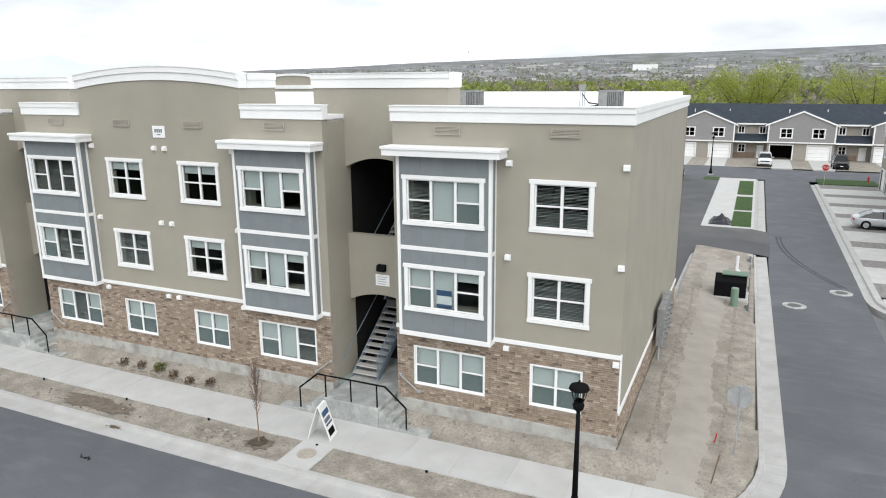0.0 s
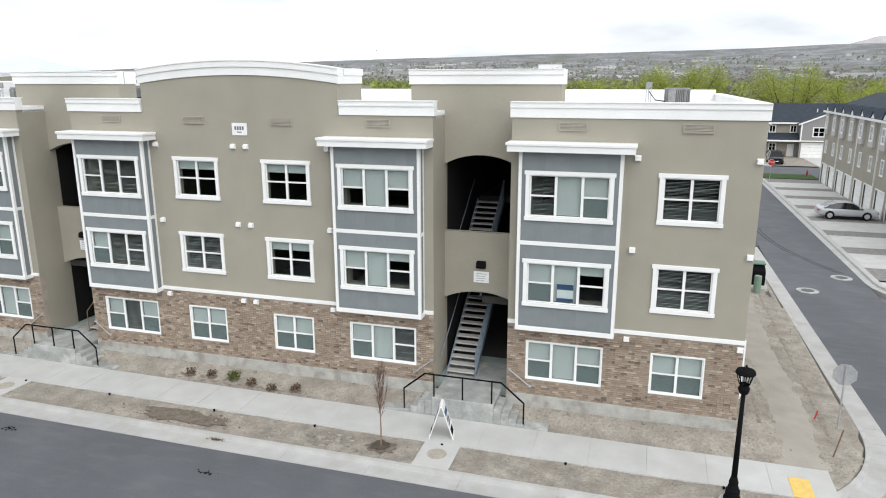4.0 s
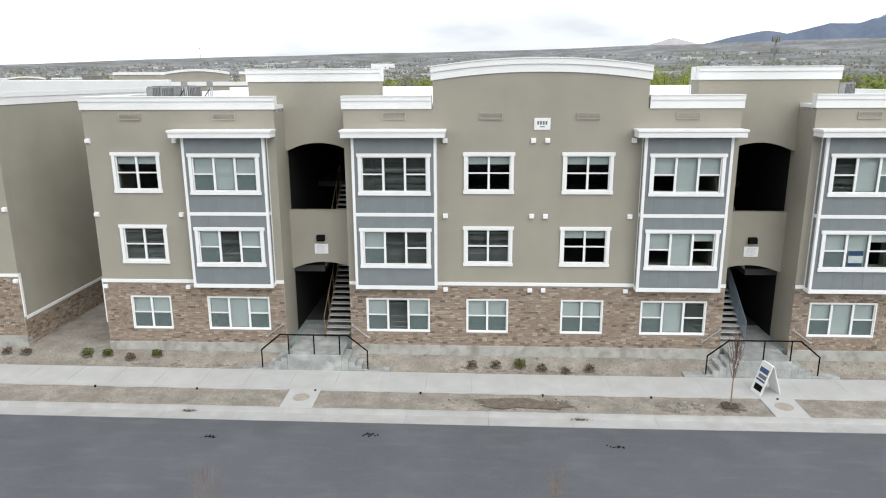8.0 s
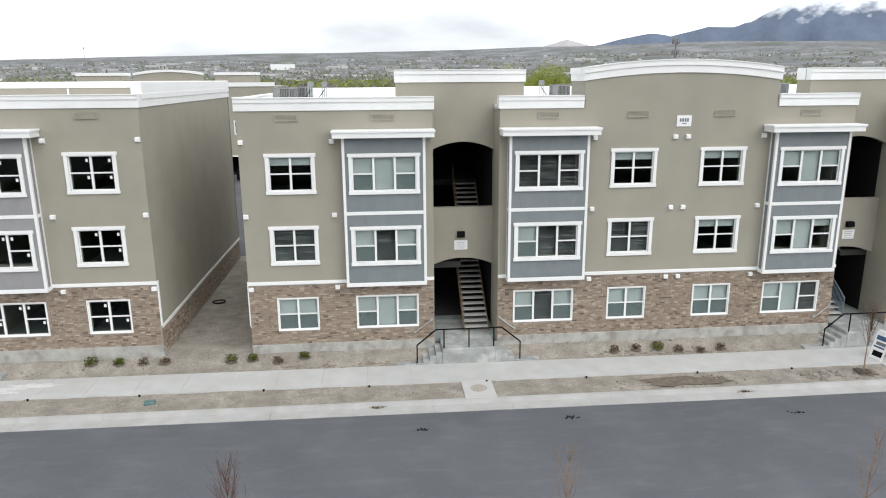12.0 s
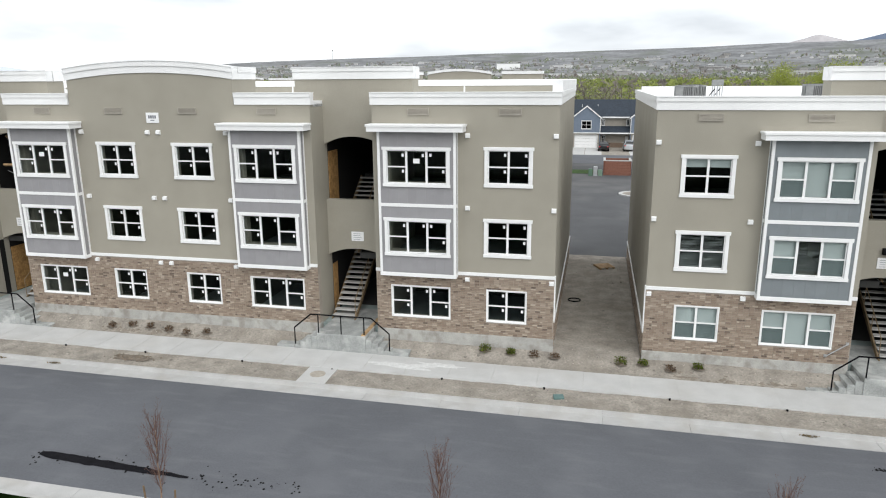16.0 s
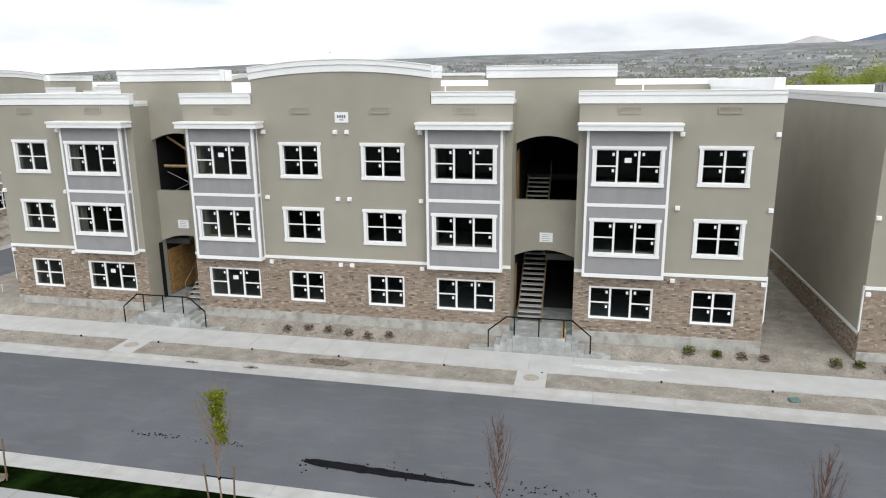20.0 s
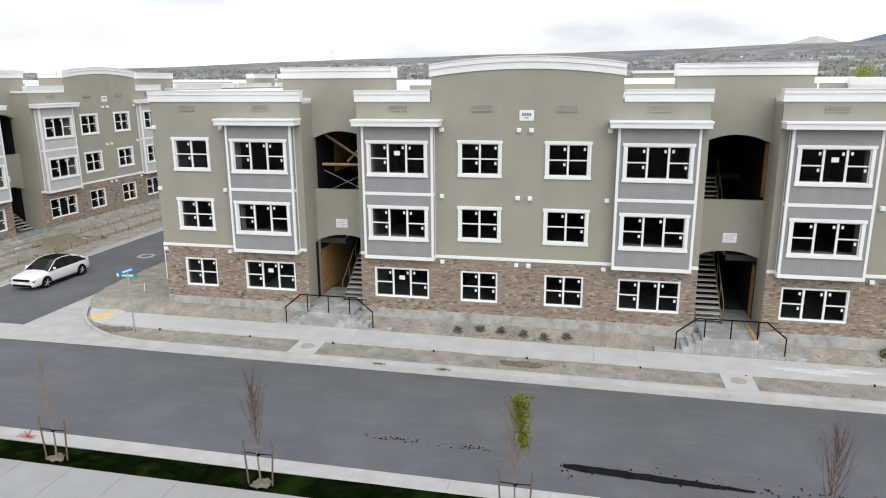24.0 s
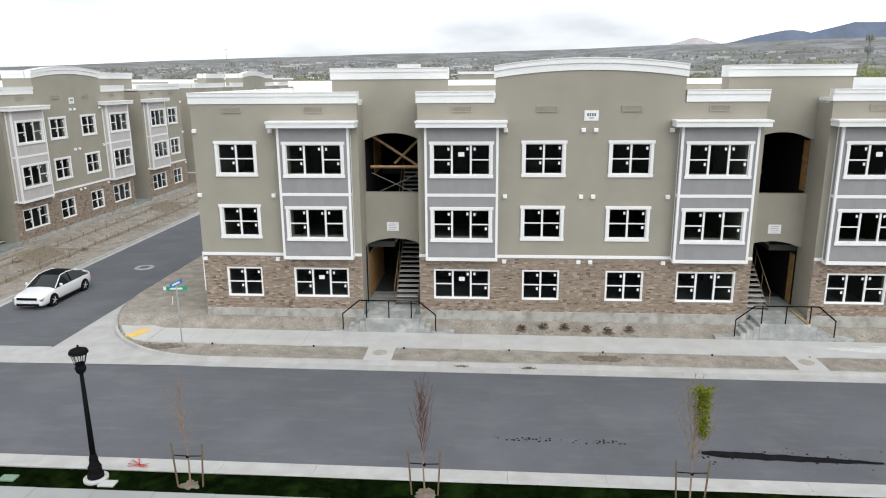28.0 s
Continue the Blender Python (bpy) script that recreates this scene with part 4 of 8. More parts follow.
def arc(c, r, a0, a1, n=10):
    return [(c[0] + r * math.cos(radians(a0 + (a1 - a0) * k / n)), c[1] + r * math.sin(radians(a0 + (a1 - a0) * k / n))) for k in range(n + 1)]


def line(p, q, step=3.0):
    d = math.hypot(q[0] - p[0], q[1] - p[1])
    n = max(1, round(d / step))
    return [(p[0] + (q[0] - p[0]) * k / n, p[1] + (q[1] - p[1]) * k / n) for k in range(n)]


# back of the kerb, from the side street round the corner, along the front, and up the east road
KERB = line((-64.6, 60), (-64.6, 3.5)) + arc((-57.6, 2.55), 7.0, 180, 270, 16) + line((-56.5, -4.45), (16.2, -4.45)) + arc((16.35, 2.05), 6.5, -90, 0, 18) + line((22.85, 2.6), (22.45, 31.5)) + [(22.45, 31.5)]
KPROF = [(0.02, -0.5), (0.02, -0.012), (0.0, 0.0), (-0.14, -0.005), (-0.17, -0.135), (-0.20, -0.14), (-0.84, -0.115), (-0.84, -0.5)]
kerb = thing("kerb", "pale concrete kerb and gutter", "kerb", kind="structure")


def kerb_pieces(path, prof, owner, every=2):
    for k in range(0, len(path) - 1, every):
        g = Geo()
        full = []
        for q in range(k, min(k + every, len(path) - 1) + 1):
            a, b = path[max(q - 1, 0)], path[min(q + 1, len(path) - 1)]
            d = Vector((b[0] - a[0], b[1] - a[1])).normalized()
            full.append((path[q], d))
        nn = len(prof)
        full[0] = ((full[0][0][0] + full[0][1].x * 0.004, full[0][0][1] + full[0][1].y * 0.004), full[0][1])
        full[-1] = ((full[-1][0][0] - full[-1][1].x * 0.004, full[-1][0][1] - full[-1][1].y * 0.004), full[-1][1])
        for p, d in full:
            for o, z in prof:
                g.v.append((p[0] - d.y * o, p[1] + d.x * o, z + rise(p[0])))
        for c in range(len(full) - 1):
            for m_ in range(nn - 1):
                j = c * nn + m_
                g.f.append((j, j + nn, j + nn + 1, j + 1))
        part("kerb_segment", fix_normals(g.mesh("kerb_segment", KERBCON)), KERBCON, owner)


kerb_pieces(KERB, KPROF, kerb, 1)
# near side kerb: lawn to the south of it
NEAR = line((40, -13.75), (-90, -13.45)) + [(-90, -13.45)]
kerb_pieces(NEAR, KPROF, kerb, 1)

XS = [-95 + 2.5 * k for k in range(59)]
road = Geo().grid(XS, [-13.0, -12.0, -9.3, -6.5, -5.2], lambda x, y: rise(x) - 0.115 + 0.07 * (1 - ((y + 9.2) / 4.0) ** 2) if -13 < y < -5.25 else rise(x) - 0.14)
tagged(part("road", road, ASPHALT, smooth=True), "grey asphalt street", "road", kind="structure")
side = Geo().grid([-71.8, -68.3, -65.3], [-3.6, -2, 0, 10, 30, 80], lambda x, y: rise(x) - 0.11 + (0.03 if abs(x + 68.3) < 1 else 0))
tagged(part("road", side, ASPHALT), "grey asphalt side street", "road", kind="structure")
east = Geo().grid([23.4, 25.9, 28.3], [-5.4, 0, 12, 31, 40, 50, 74], lambda x, y: -0.13 + (0.03 if abs(x - 25.9) < 1 else 0))
tagged(part("road", east, ASPHALT), "grey asphalt east road", "road", kind="structure")


def soil_height(x, y):
    if (x < -57.6 and y < 2.55 and math.hypot(x + 57.6, y - 2.55) > 6.97) or (x > 16.35 and y < 2.05 and math.hypot(x - 16.35, y - 2.05) > 6.47):
        return rise(x) - 0.4
    if y > 2.05 and x > 22.87 - 0.0125 * y:
        return -0.4
    h = rise(x) - 0.03
    t = max(0.0, min(1.0, (y + 1.1) / 1.1))
    h += 0.40 * t * t * (3 - 2 * t) if y > -1.1 else 0
    if x > 18.6:
        h *= max(0.0, min(1.0, (22.7 - x) / 3.5))
    if y < 30 and x < 22.3:
        h += 0.035 * noise.noise((x * 0.9, y * 0.9, 0)) + 0.02 * noise.noise((x * 3.1, y * 3.1, 5))
    return h


def span(a, b, s):
    n = max(1, round((b - a) / s))
    return [a + (b - a) * k / n for k in range(n + 1)]


soil = Geo()
soil.grid(span(-57.4, 16.2, 0.3), span(-4.46, 0.05, 0.3), soil_height)
soil.grid(span(-64.58, -57.4, 0.12), span(-4.46, 3.0, 0.12), soil_height)
soil.grid(span(16.2, 22.96, 0.12), span(-4.46, 0.05, 0.12), soil_height)
soil.grid(span(-22.5, -18.6, 0.3), span(0.05, 17.5, 0.35), soil_height)
soil.grid(span(18.6, 22.96, 0.145), span(0.05, 31.5, 0.4), soil_height)
soil.grid(span(-64.58, -59.6, 0.4), span(3.0, 50, 0.6), soil_height)
tagged(part("soil", soil, SOIL, smooth=True), "dry pale bare soil with ruts and stains", "soil", kind="structure")

lot = Geo().grid(span(-64, 22.3, 6), [17.5, 30, 39, 55, 74], lambda x, y: 0.05)
lot.grid([22.3, 23.5], [31.6, 40.5], lambda x, y: 0.05 if x < 23 else -0.11)
tagged(part("parking_lot", lot, ASPHALT_LOT), "patched asphalt parking lot behind the blocks", "parking lot", kind="structure")

walkway = thing("sidewalk", "pale concrete sidewalk of square panels", "sidewalk", kind="structure")
x = -61.17
while x < 21.0:
    w = 1.83
    a, q = x + 0.002, min(x + w, 21.9) - 0.002
    me = Geo()
    me.box(a, q, -2.95, -1.13, -0.3, 0.015, 0.003)
    part("panel", fix_normals(me.mesh("panel", CONCRETE)), CONCRETE, walkway, at=(0, 0, rise(x)))
    x += w
near_walk = thing("sidewalk", "pale concrete sidewalk beside the lawn", "sidewalk", kind="structure")
for k in range(64):
    x = -88 + 1.83 * k
    me = Geo().box(x + 0.003, x + 1.827, -17.2, -14.68, -0.3, 0.015, 0.0015)
    part("panel", fix_normals(me.mesh("panel", WALK_GREY)), WALK_GREY, near_walk, at=(0, 0, rise(x)))
lawn = Geo().grid(span(-90, 40, 1.5), span(-14.68, -13.6, 0.27), lambda x, y: rise(x) - 0.01 + 0.02 * noise.noise((x, y, 1)))
lawn.grid(span(-90, 40, 3), [-60, -40, -17.2], lambda x, y: rise(x) - 0.03)
tagged(part("lawn", lawn, GRASS, smooth=True), "dark green lawn strip", "grass", kind="structure")

# ---------------------------------------------------------------- far country
def land_z(x, y):
    r = math.hypot(x + 20, y + 28)
    a = math.degrees(math.atan2(x + 20, y + 28))
    t = max(0.0, min(1.0, (r - 500) / 2800))
    z = -0.45 + (r * math.tan(radians(ridge(a))) + 12) * t ** 1.9
    if r > 900:
        z += 8 * t * noise.noise((r / 420 * math.cos(radians(a)), r / 420 * math.sin(radians(a)), 2.0))
    return z


def leaf_material(name, a, b, rough=0.8):
    m = bpy.data.materials.new(name)
    m.use_nodes = True
    n, l = m.node_tree.nodes, m.node_tree.links
    p = n["Principled BSDF"]
    p.inputs["Roughness"].default_value = rough
    p.inputs["Specular IOR Level"].default_value = 0.15
    g = n.new("ShaderNodeNewGeometry")
    mx = n.new("ShaderNodeMixRGB")
    mx.inputs[1].default_value, mx.inputs[2].default_value = (*a, 1), (*b, 1)
    l.new(g.outputs["Random Per Island"], mx.inputs[0])
    l.new(mx.outputs["Color"], p.inputs["Base Color"])
    thin = n.new("ShaderNodeBsdfTranslucent")
    l.new(mx.outputs["Color"], thin.inputs["Color"])
    both = n.new("ShaderNodeMixShader")
    both.inputs["Fac"].default_value = 0.42
    l.new(p.outputs["BSDF"], both.inputs[1])
    l.new(thin.outputs["BSDF"], both.inputs[2])
    l.new(both.outputs["Shader"], n["Material Output"].inputs["Surface"])
    return m


LEAF_SPRING = leaf_material("spring_leaves", (0.25, 0.295, 0.055), (0.39, 0.425, 0.105))
BARK_DARK = material("dark_bark", (0.085, 0.068, 0.055), 0.95, var=0.2)
# greyer than the town leaves: haze over distant trees is put into the colour
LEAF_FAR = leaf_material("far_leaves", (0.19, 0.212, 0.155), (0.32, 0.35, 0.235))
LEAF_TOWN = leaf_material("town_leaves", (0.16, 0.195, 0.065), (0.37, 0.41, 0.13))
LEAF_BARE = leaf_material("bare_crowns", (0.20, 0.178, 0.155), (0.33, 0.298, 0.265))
LEAF_BUSH = leaf_material("shrub_leaves", (0.05, 0.075, 0.012), (0.17, 0.20, 0.04))
LEAF_DRY = leaf_material("dry_shrub_leaves", (0.085, 0.055, 0.035), (0.17, 0.12, 0.075))
LEAF_LIME = leaf_material("lime_leaves", (0.13, 0.175, 0.012), (0.28, 0.30, 0.03))
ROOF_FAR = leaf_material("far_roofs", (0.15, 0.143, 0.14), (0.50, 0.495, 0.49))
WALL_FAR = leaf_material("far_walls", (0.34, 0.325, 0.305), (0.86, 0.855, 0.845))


def leaf(g, c, s, rnd):
    """One small leaf clump: a bent quad at a random tilt."""
    a, b = rnd.uniform(0, 6.28), rnd.uniform(-1.2, 1.2)
    u = Vector((math.cos(a), math.sin(a), 0.25 * math.sin(b)))
    v = Vector((-math.sin(a) * math.sin(b), math.cos(a) * math.sin(b), math.cos(b)))
    c = Vector(c)
    s *= rnd.uniform(0.6, 1.3)
    i = len(g.v)
    g.v += [tuple(c - u * s - v * s * 0.5), tuple(c + u * s * 0.2 - v * s * 0.8), tuple(c + u * s + v * s * 0.4), tuple(c - u * s * 0.1 + v * s)]
    g.f.append((i, i + 1, i + 2, i + 3))


rnd = random.Random(11)
far_green, far_bare, town_green = Geo(), Geo(), Geo()
for k in range(26000):
    r = 150 * (2900 / 150) ** (rnd.random() ** 0.62)
    a = rnd.uniform(-64, 50)
    x, y = -20 + r * math.sin(radians(a)), -28 + r * math.cos(radians(a))
    if noise.noise((x / 130, y / 130, 3)) < (-0.38 if r < 1500 else 0.06):
        continue
    if y < 134 and -90 < x < 90:
        continue
    z = land_z(x, y)
    h = rnd.uniform(4.5, 12.0) * (1 if r > 260 else 0.75)
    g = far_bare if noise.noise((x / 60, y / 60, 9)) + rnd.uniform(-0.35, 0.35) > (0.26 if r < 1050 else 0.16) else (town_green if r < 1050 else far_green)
    m = 62 if r < 350 else (30 if r < 700 else (13 if r < 1300 else 6))
    w = h * rnd.uniform(0.4, 0.62)
    for q in range(m):
        t = rnd.random()
        rad = w * math.sqrt(max(0.05, 1 - (2 * t - 0.9) ** 2)) * rnd.random() ** 0.5
        b = rnd.uniform(0, 6.28)
        leaf(g, (x + rad * math.cos(b), y + rad * math.sin(b), z + h * (0.10 + 0.88 * t)), h * (0.075 if r < 350 else (0.105 if r < 700 else (0.17 if r < 1300 else 0.27))), rnd)
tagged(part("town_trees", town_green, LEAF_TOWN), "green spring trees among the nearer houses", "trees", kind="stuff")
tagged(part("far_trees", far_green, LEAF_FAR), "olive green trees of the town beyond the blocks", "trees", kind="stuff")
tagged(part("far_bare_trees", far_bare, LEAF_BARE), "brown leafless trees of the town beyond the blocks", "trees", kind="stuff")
houses_w, houses_r = Geo(), Geo()
for k in range(3000):
    r = 170 * (2900 / 170) ** (rnd.random() ** 0.55)
    a = rnd.uniform(-62, 50)
    x, y = -20 + r * math.sin(radians(a)), -28 + r * math.cos(radians(a))
    if y < 140 and -90 < x < 90:
        continue
    z = land_z(x, y)
    w, d, h, pitch = rnd.uniform(8, 16), rnd.uniform(6, 10), rnd.uniform(2.4, 4.4), 0.24
    if r > 1300 and rnd.random() < 0.30:
        # flat works and store halls on the slope
        w, d, h, pitch = rnd.uniform(22, 80), rnd.uniform(12, 26), rnd.uniform(4.0, 7.5), 0.03
    ang = rnd.choice((0.05, 1.6)) + rnd.uniform(-0.1, 0.1)
    ca, sa = math.cos(ang), math.sin(ang)
    P = lambda u, v, zz: (x + ca * u - sa * v, y + sa * u + ca * v, z + zz)
    i = len(houses_w.v)
    houses_w.v += [P(-w / 2, -d / 2, -3), P(w / 2, -d / 2, -3), P(w / 2, d / 2, -3), P(-w / 2, d / 2, -3), P(-w / 2, -d / 2, h), P(w / 2, -d / 2, h), P(w / 2, d / 2, h), P(-w / 2, d / 2, h), P(-w / 2, 0, h + d * pitch), P(w / 2, 0, h + d * pitch)]
    houses_w.f += [(i, i + 1, i + 5, i + 4), (i + 1, i + 2, i + 6, i + 9, i + 5), (i + 2, i + 3, i + 7, i + 6), (i + 3, i, i + 4, i + 8, i + 7)]
    o = 0.5
    i = len(houses_r.v)
    houses_r.v += [P(-w / 2 - o, -d / 2 - o, h - 0.1), P(w / 2 + o, -d / 2 - o, h - 0.1), P(w / 2 + o, 0, h + d * pitch + 0.2), P(-w / 2 - o, 0, h + d * pitch + 0.2), P(w / 2 + o, d / 2 + o, h - 0.1), P(-w / 2 - o, d / 2 + o, h - 0.1)]
    houses_r.f += [(i, i + 1, i + 2, i + 3), (i + 3, i + 2, i + 4, i + 5)]
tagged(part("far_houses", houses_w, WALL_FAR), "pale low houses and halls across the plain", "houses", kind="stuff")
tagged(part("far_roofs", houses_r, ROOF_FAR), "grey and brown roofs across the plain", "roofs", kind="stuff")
HX, HY = -20 + 2350 * math.sin(radians(-7.2)), -28 + 2350 * math.cos(radians(-7.2))
hall = thing("distant_hall", "long white windowless hall in the town", "building", pose(HX, HY, land_z(HX, HY), 0, 0, 6))
part("hall_wall", Geo().box(-38, 38, -14, 14, -4, 17.0, 0.2), WHITE, hall)
part("hall_roof", Geo().box(-38.5, 38.5, -14.5, 14.5, 17.0, 18.0, 0.2), CONCRETE_GREY, hall)
PX, PY = -1035.0, 2590.0
pylon = thing("distant_pylon", "thin far pylon with a dark head on the skyline", "pylon", pose(PX, PY, land_z(PX, PY)))
part("shaft", Geo().tube((0, 0, -5), (0, 0, 128 - land_z(PX, PY)), 0.9, 0.6, 6), ACGREY, pylon)
part("head", Geo().lathe([(1.2, 123 - land_z(PX, PY)), (2.6, 124 - land_z(PX, PY)), (2.6, 127 - land_z(PX, PY)), (1.0, 128.5 - land_z(PX, PY))], 8), ACGREY, pylon)


def mountain(name, label, pts, r, base, snow, seed, thick=600):
    """A far range: skyline by bearing and elevation, broken by spurs."""
    g = Geo()
    rn = 9
    fine = []
    for (a0, e0), (a1, e1) in zip(pts, pts[1:]):
        k = max(2, int((a1 - a0) / 0.35))
        for q in range(k):
            fine.append((a0 + (a1 - a0) * q / k, e0 + (e1 - e0) * q / k))
    fine.append(pts[-1])
    for q in range(rn):
        t = q / (rn - 1)
        for a, e in fine:
            rr = r + thick * t
            sp = noise.noise((a * 0.55, t * 2.2, seed)) * 0.30 * math.sin(math.pi * t) + 0.05 * noise.noise((a * 2.2, t * 5, seed + 3))
            el = e * max(0.0, (t ** 0.8) + sp * (1 if q < rn - 1 else 0.25))
            g.v.append((-20 + rr * math.sin(radians(a)), -28 + rr * math.cos(radians(a)), rr * math.tan(radians(el)) - 10 * (1 - t)))
    n = len(fine)
    for q in range(rn - 1):
        for j in range(n - 1):
            k = q * n + j
            g.f.append((k, k + 1, k + n + 1, k + n))
    # each range's base colour has the haze of distance mixed in
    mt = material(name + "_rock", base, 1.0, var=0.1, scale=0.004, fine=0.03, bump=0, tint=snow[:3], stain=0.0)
    nn, l = mt.node_tree.nodes, mt.node_tree.links
    b = nn["Principled BSDF"]
    old = b.inputs["Base Color"].links[0].from_socket
    tc = nn.new("ShaderNodeTexCoord")
    sx = nn.new("ShaderNodeSeparateXYZ")
    nz = nn.new("ShaderNodeTexNoise")
    nz.inputs["Scale"].default_value, nz.inputs["Detail"].default_value = 0.012, 7
    ad = nn.new("ShaderNodeMath")
    ad.operation = "MULTIPLY_ADD"
    ad.inputs[1].default_value = snow[4]
    l.new(tc.outputs["Object"], nz.inputs["Vector"])
    l.new(tc.outputs["Object"], sx.inputs["Vector"])
    l.new(nz.outputs["Fac"], ad.inputs[0])
    l.new(sx.outputs["Z"], ad.inputs[2])
    mr = nn.new("ShaderNodeMapRange")
    mr.inputs["From Min"].default_value, mr.inputs["From Max"].default_value = snow[3], snow[3] + snow[5]
    l.new(ad.outputs[0], mr.inputs["Value"])
    mx = nn.new("ShaderNodeMixRGB")
    l.new(mr.outputs["Result"], mx.inputs[0])
    l.new(old, mx.inputs[1])
    mx.inputs[2].default_value = (*snow[:3], 1)
    l.new(mx.outputs["Color"], b.inputs["Base Color"])
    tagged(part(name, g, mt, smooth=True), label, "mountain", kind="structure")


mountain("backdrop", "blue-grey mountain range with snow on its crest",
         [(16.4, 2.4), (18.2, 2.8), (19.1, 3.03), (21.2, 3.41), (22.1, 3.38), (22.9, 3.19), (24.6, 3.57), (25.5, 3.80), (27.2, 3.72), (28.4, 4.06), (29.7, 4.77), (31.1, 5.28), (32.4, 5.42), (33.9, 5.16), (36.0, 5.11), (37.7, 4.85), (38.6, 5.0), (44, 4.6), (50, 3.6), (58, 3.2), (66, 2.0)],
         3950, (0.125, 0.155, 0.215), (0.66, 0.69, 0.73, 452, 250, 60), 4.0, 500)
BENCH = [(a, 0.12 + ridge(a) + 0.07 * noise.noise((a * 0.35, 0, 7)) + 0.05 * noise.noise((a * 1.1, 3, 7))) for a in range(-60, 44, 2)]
# here the snow tuple holds a darker, bluer haze tone for the crest
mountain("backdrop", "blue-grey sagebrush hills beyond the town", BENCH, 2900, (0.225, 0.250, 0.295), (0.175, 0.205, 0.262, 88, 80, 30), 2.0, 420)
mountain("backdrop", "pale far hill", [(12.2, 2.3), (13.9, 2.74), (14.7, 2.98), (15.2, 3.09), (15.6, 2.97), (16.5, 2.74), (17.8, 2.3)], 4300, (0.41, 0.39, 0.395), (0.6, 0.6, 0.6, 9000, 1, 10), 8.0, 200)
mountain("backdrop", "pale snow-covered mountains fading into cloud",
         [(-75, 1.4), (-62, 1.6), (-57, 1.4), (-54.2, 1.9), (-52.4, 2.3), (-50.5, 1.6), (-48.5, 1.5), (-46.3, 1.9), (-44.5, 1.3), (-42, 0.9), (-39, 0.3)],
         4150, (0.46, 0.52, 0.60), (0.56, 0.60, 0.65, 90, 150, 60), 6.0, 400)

# big spring trees behind the houses
def big_tree(x, y, h, w, seed, mat, leaves, label):
    rn = random.Random(seed)
    t = thing("tree", label, "tree", pose(x, y, -0.4), "big trees")
    g = Geo()
    g.tube((0, 0, 0), (0.2, 0.1, h * 0.28), h * 0.035, h * 0.026, 10)
    tips = []
    sp = w / h
    for k in range(11):
        a = k * 2.4 + rn.uniform(-0.3, 0.3)
        p = Vector((0.2, 0.1, h * rn.uniform(0.2, 0.3)))
        d = Vector((math.cos(a) * sp, math.sin(a) * sp, 1.0)).normalized()
        r = h * 0.018
        for s in range(4):
            q = p + d * h * 0.16
            g.tube(p, q, r, r * 0.65, 6, False)
            tips.append(q)
            d = (d + Vector((rn.uniform(-0.35, 0.35), rn.uniform(-0.35, 0.35), 0.1))).normalized()
            p, r = q, r * 0.65
            e = p + Vector((rn.uniform(-1, 1), rn.uniform(-1, 1), rn.uniform(0, 0.8))) * h * 0.1
            g.tube(p, e, r * 0.7, r * 0.3, 5, False)
            tips.append(e)
    part("trunk", g, BARK_DARK, t)
    c = Geo()
    for k in range(leaves):
        q = rn.choice(tips)
        f = Vector((rn.gauss(0, 1), rn.gauss(0, 1), rn.gauss(0, 1.0))) * h * 0.055
        pt = q + f
        if (pt.x ** 2 + pt.y ** 2) > (w * 0.62) ** 2:
            pt.x *= 0.75
            pt.y *= 0.75
        leaf(c, pt, h * 0.0065, rn)
    part("crown", c, mat, t)


big_tree(20.9, 126, 16.9, 14.5, 18, LEAF_SPRING, 20000, "large spreading tree in yellow-green spring leaf")
big_tree(40.0, 126, 15.8, 13.5, 2, LEAF_SPRING, 15000, "tall broad tree in fresh yellow-green leaf")
big_tree(52.3, 127, 14.2, 14.5, 3, LEAF_SPRING, 14000, "dense rounded tree in yellow-green leaf")
big_tree(5.0, 140, 13.5, 13, 4, LEAF_SPRING, 9000, "smaller tree in yellow-green leaf beside rooftops")
big_tree(-22.5, 128, 13.5, 11, 5, LEAF_BARE, 4000, "leafless brown tree behind the townhouses")
big_tree(-16.5, 122, 13.0, 10, 6, LEAF_BARE, 3500, "leafless brown tree with fine twigs")
big_tree(-48.0, 150, 12.0, 12, 7, LEAF_SPRING, 5000, "green tree beyond the rear block")

for k, (x, y, h) in enumerate(((-118, 188, 13.5), (-109, 184, 14.5), (-101, 190, 14.0), (-128, 205, 14.0), (-92, 200, 13.0))):
    big_tree(x, y, h, h * 0.95, 20 + k, LEAF_SPRING, 5000, "broad yellow-green tree beyond the far rear block")

mast = thing("lattice_mast", "grey lattice phone mast with antenna panels", "mast", pose(159.7, 373.0, -0.4))
part("mast_pole", Geo().tube((0, 0, 0), (0, 0, 34.8), 0.75, 0.55, 6), ACGREY, mast)
for z in (26.6, 32.8):
    part("antenna_ring", Geo().lathe([(1.80, z - 0.12), (1.95, z - 0.12), (1.95, z + 0.12), (1.80, z + 0.12)], 12), ACGREY, mast)
    for k in range(9):
        a = 2 * math.pi * k / 9
        part("antenna_panel", Geo().box(-0.3, 0.3, -0.3, 0.3, -1.5, 1.5, 0.03), ACGREY, mast, at=(1.9 * math.cos(a), 1.9 * math.sin(a), z))

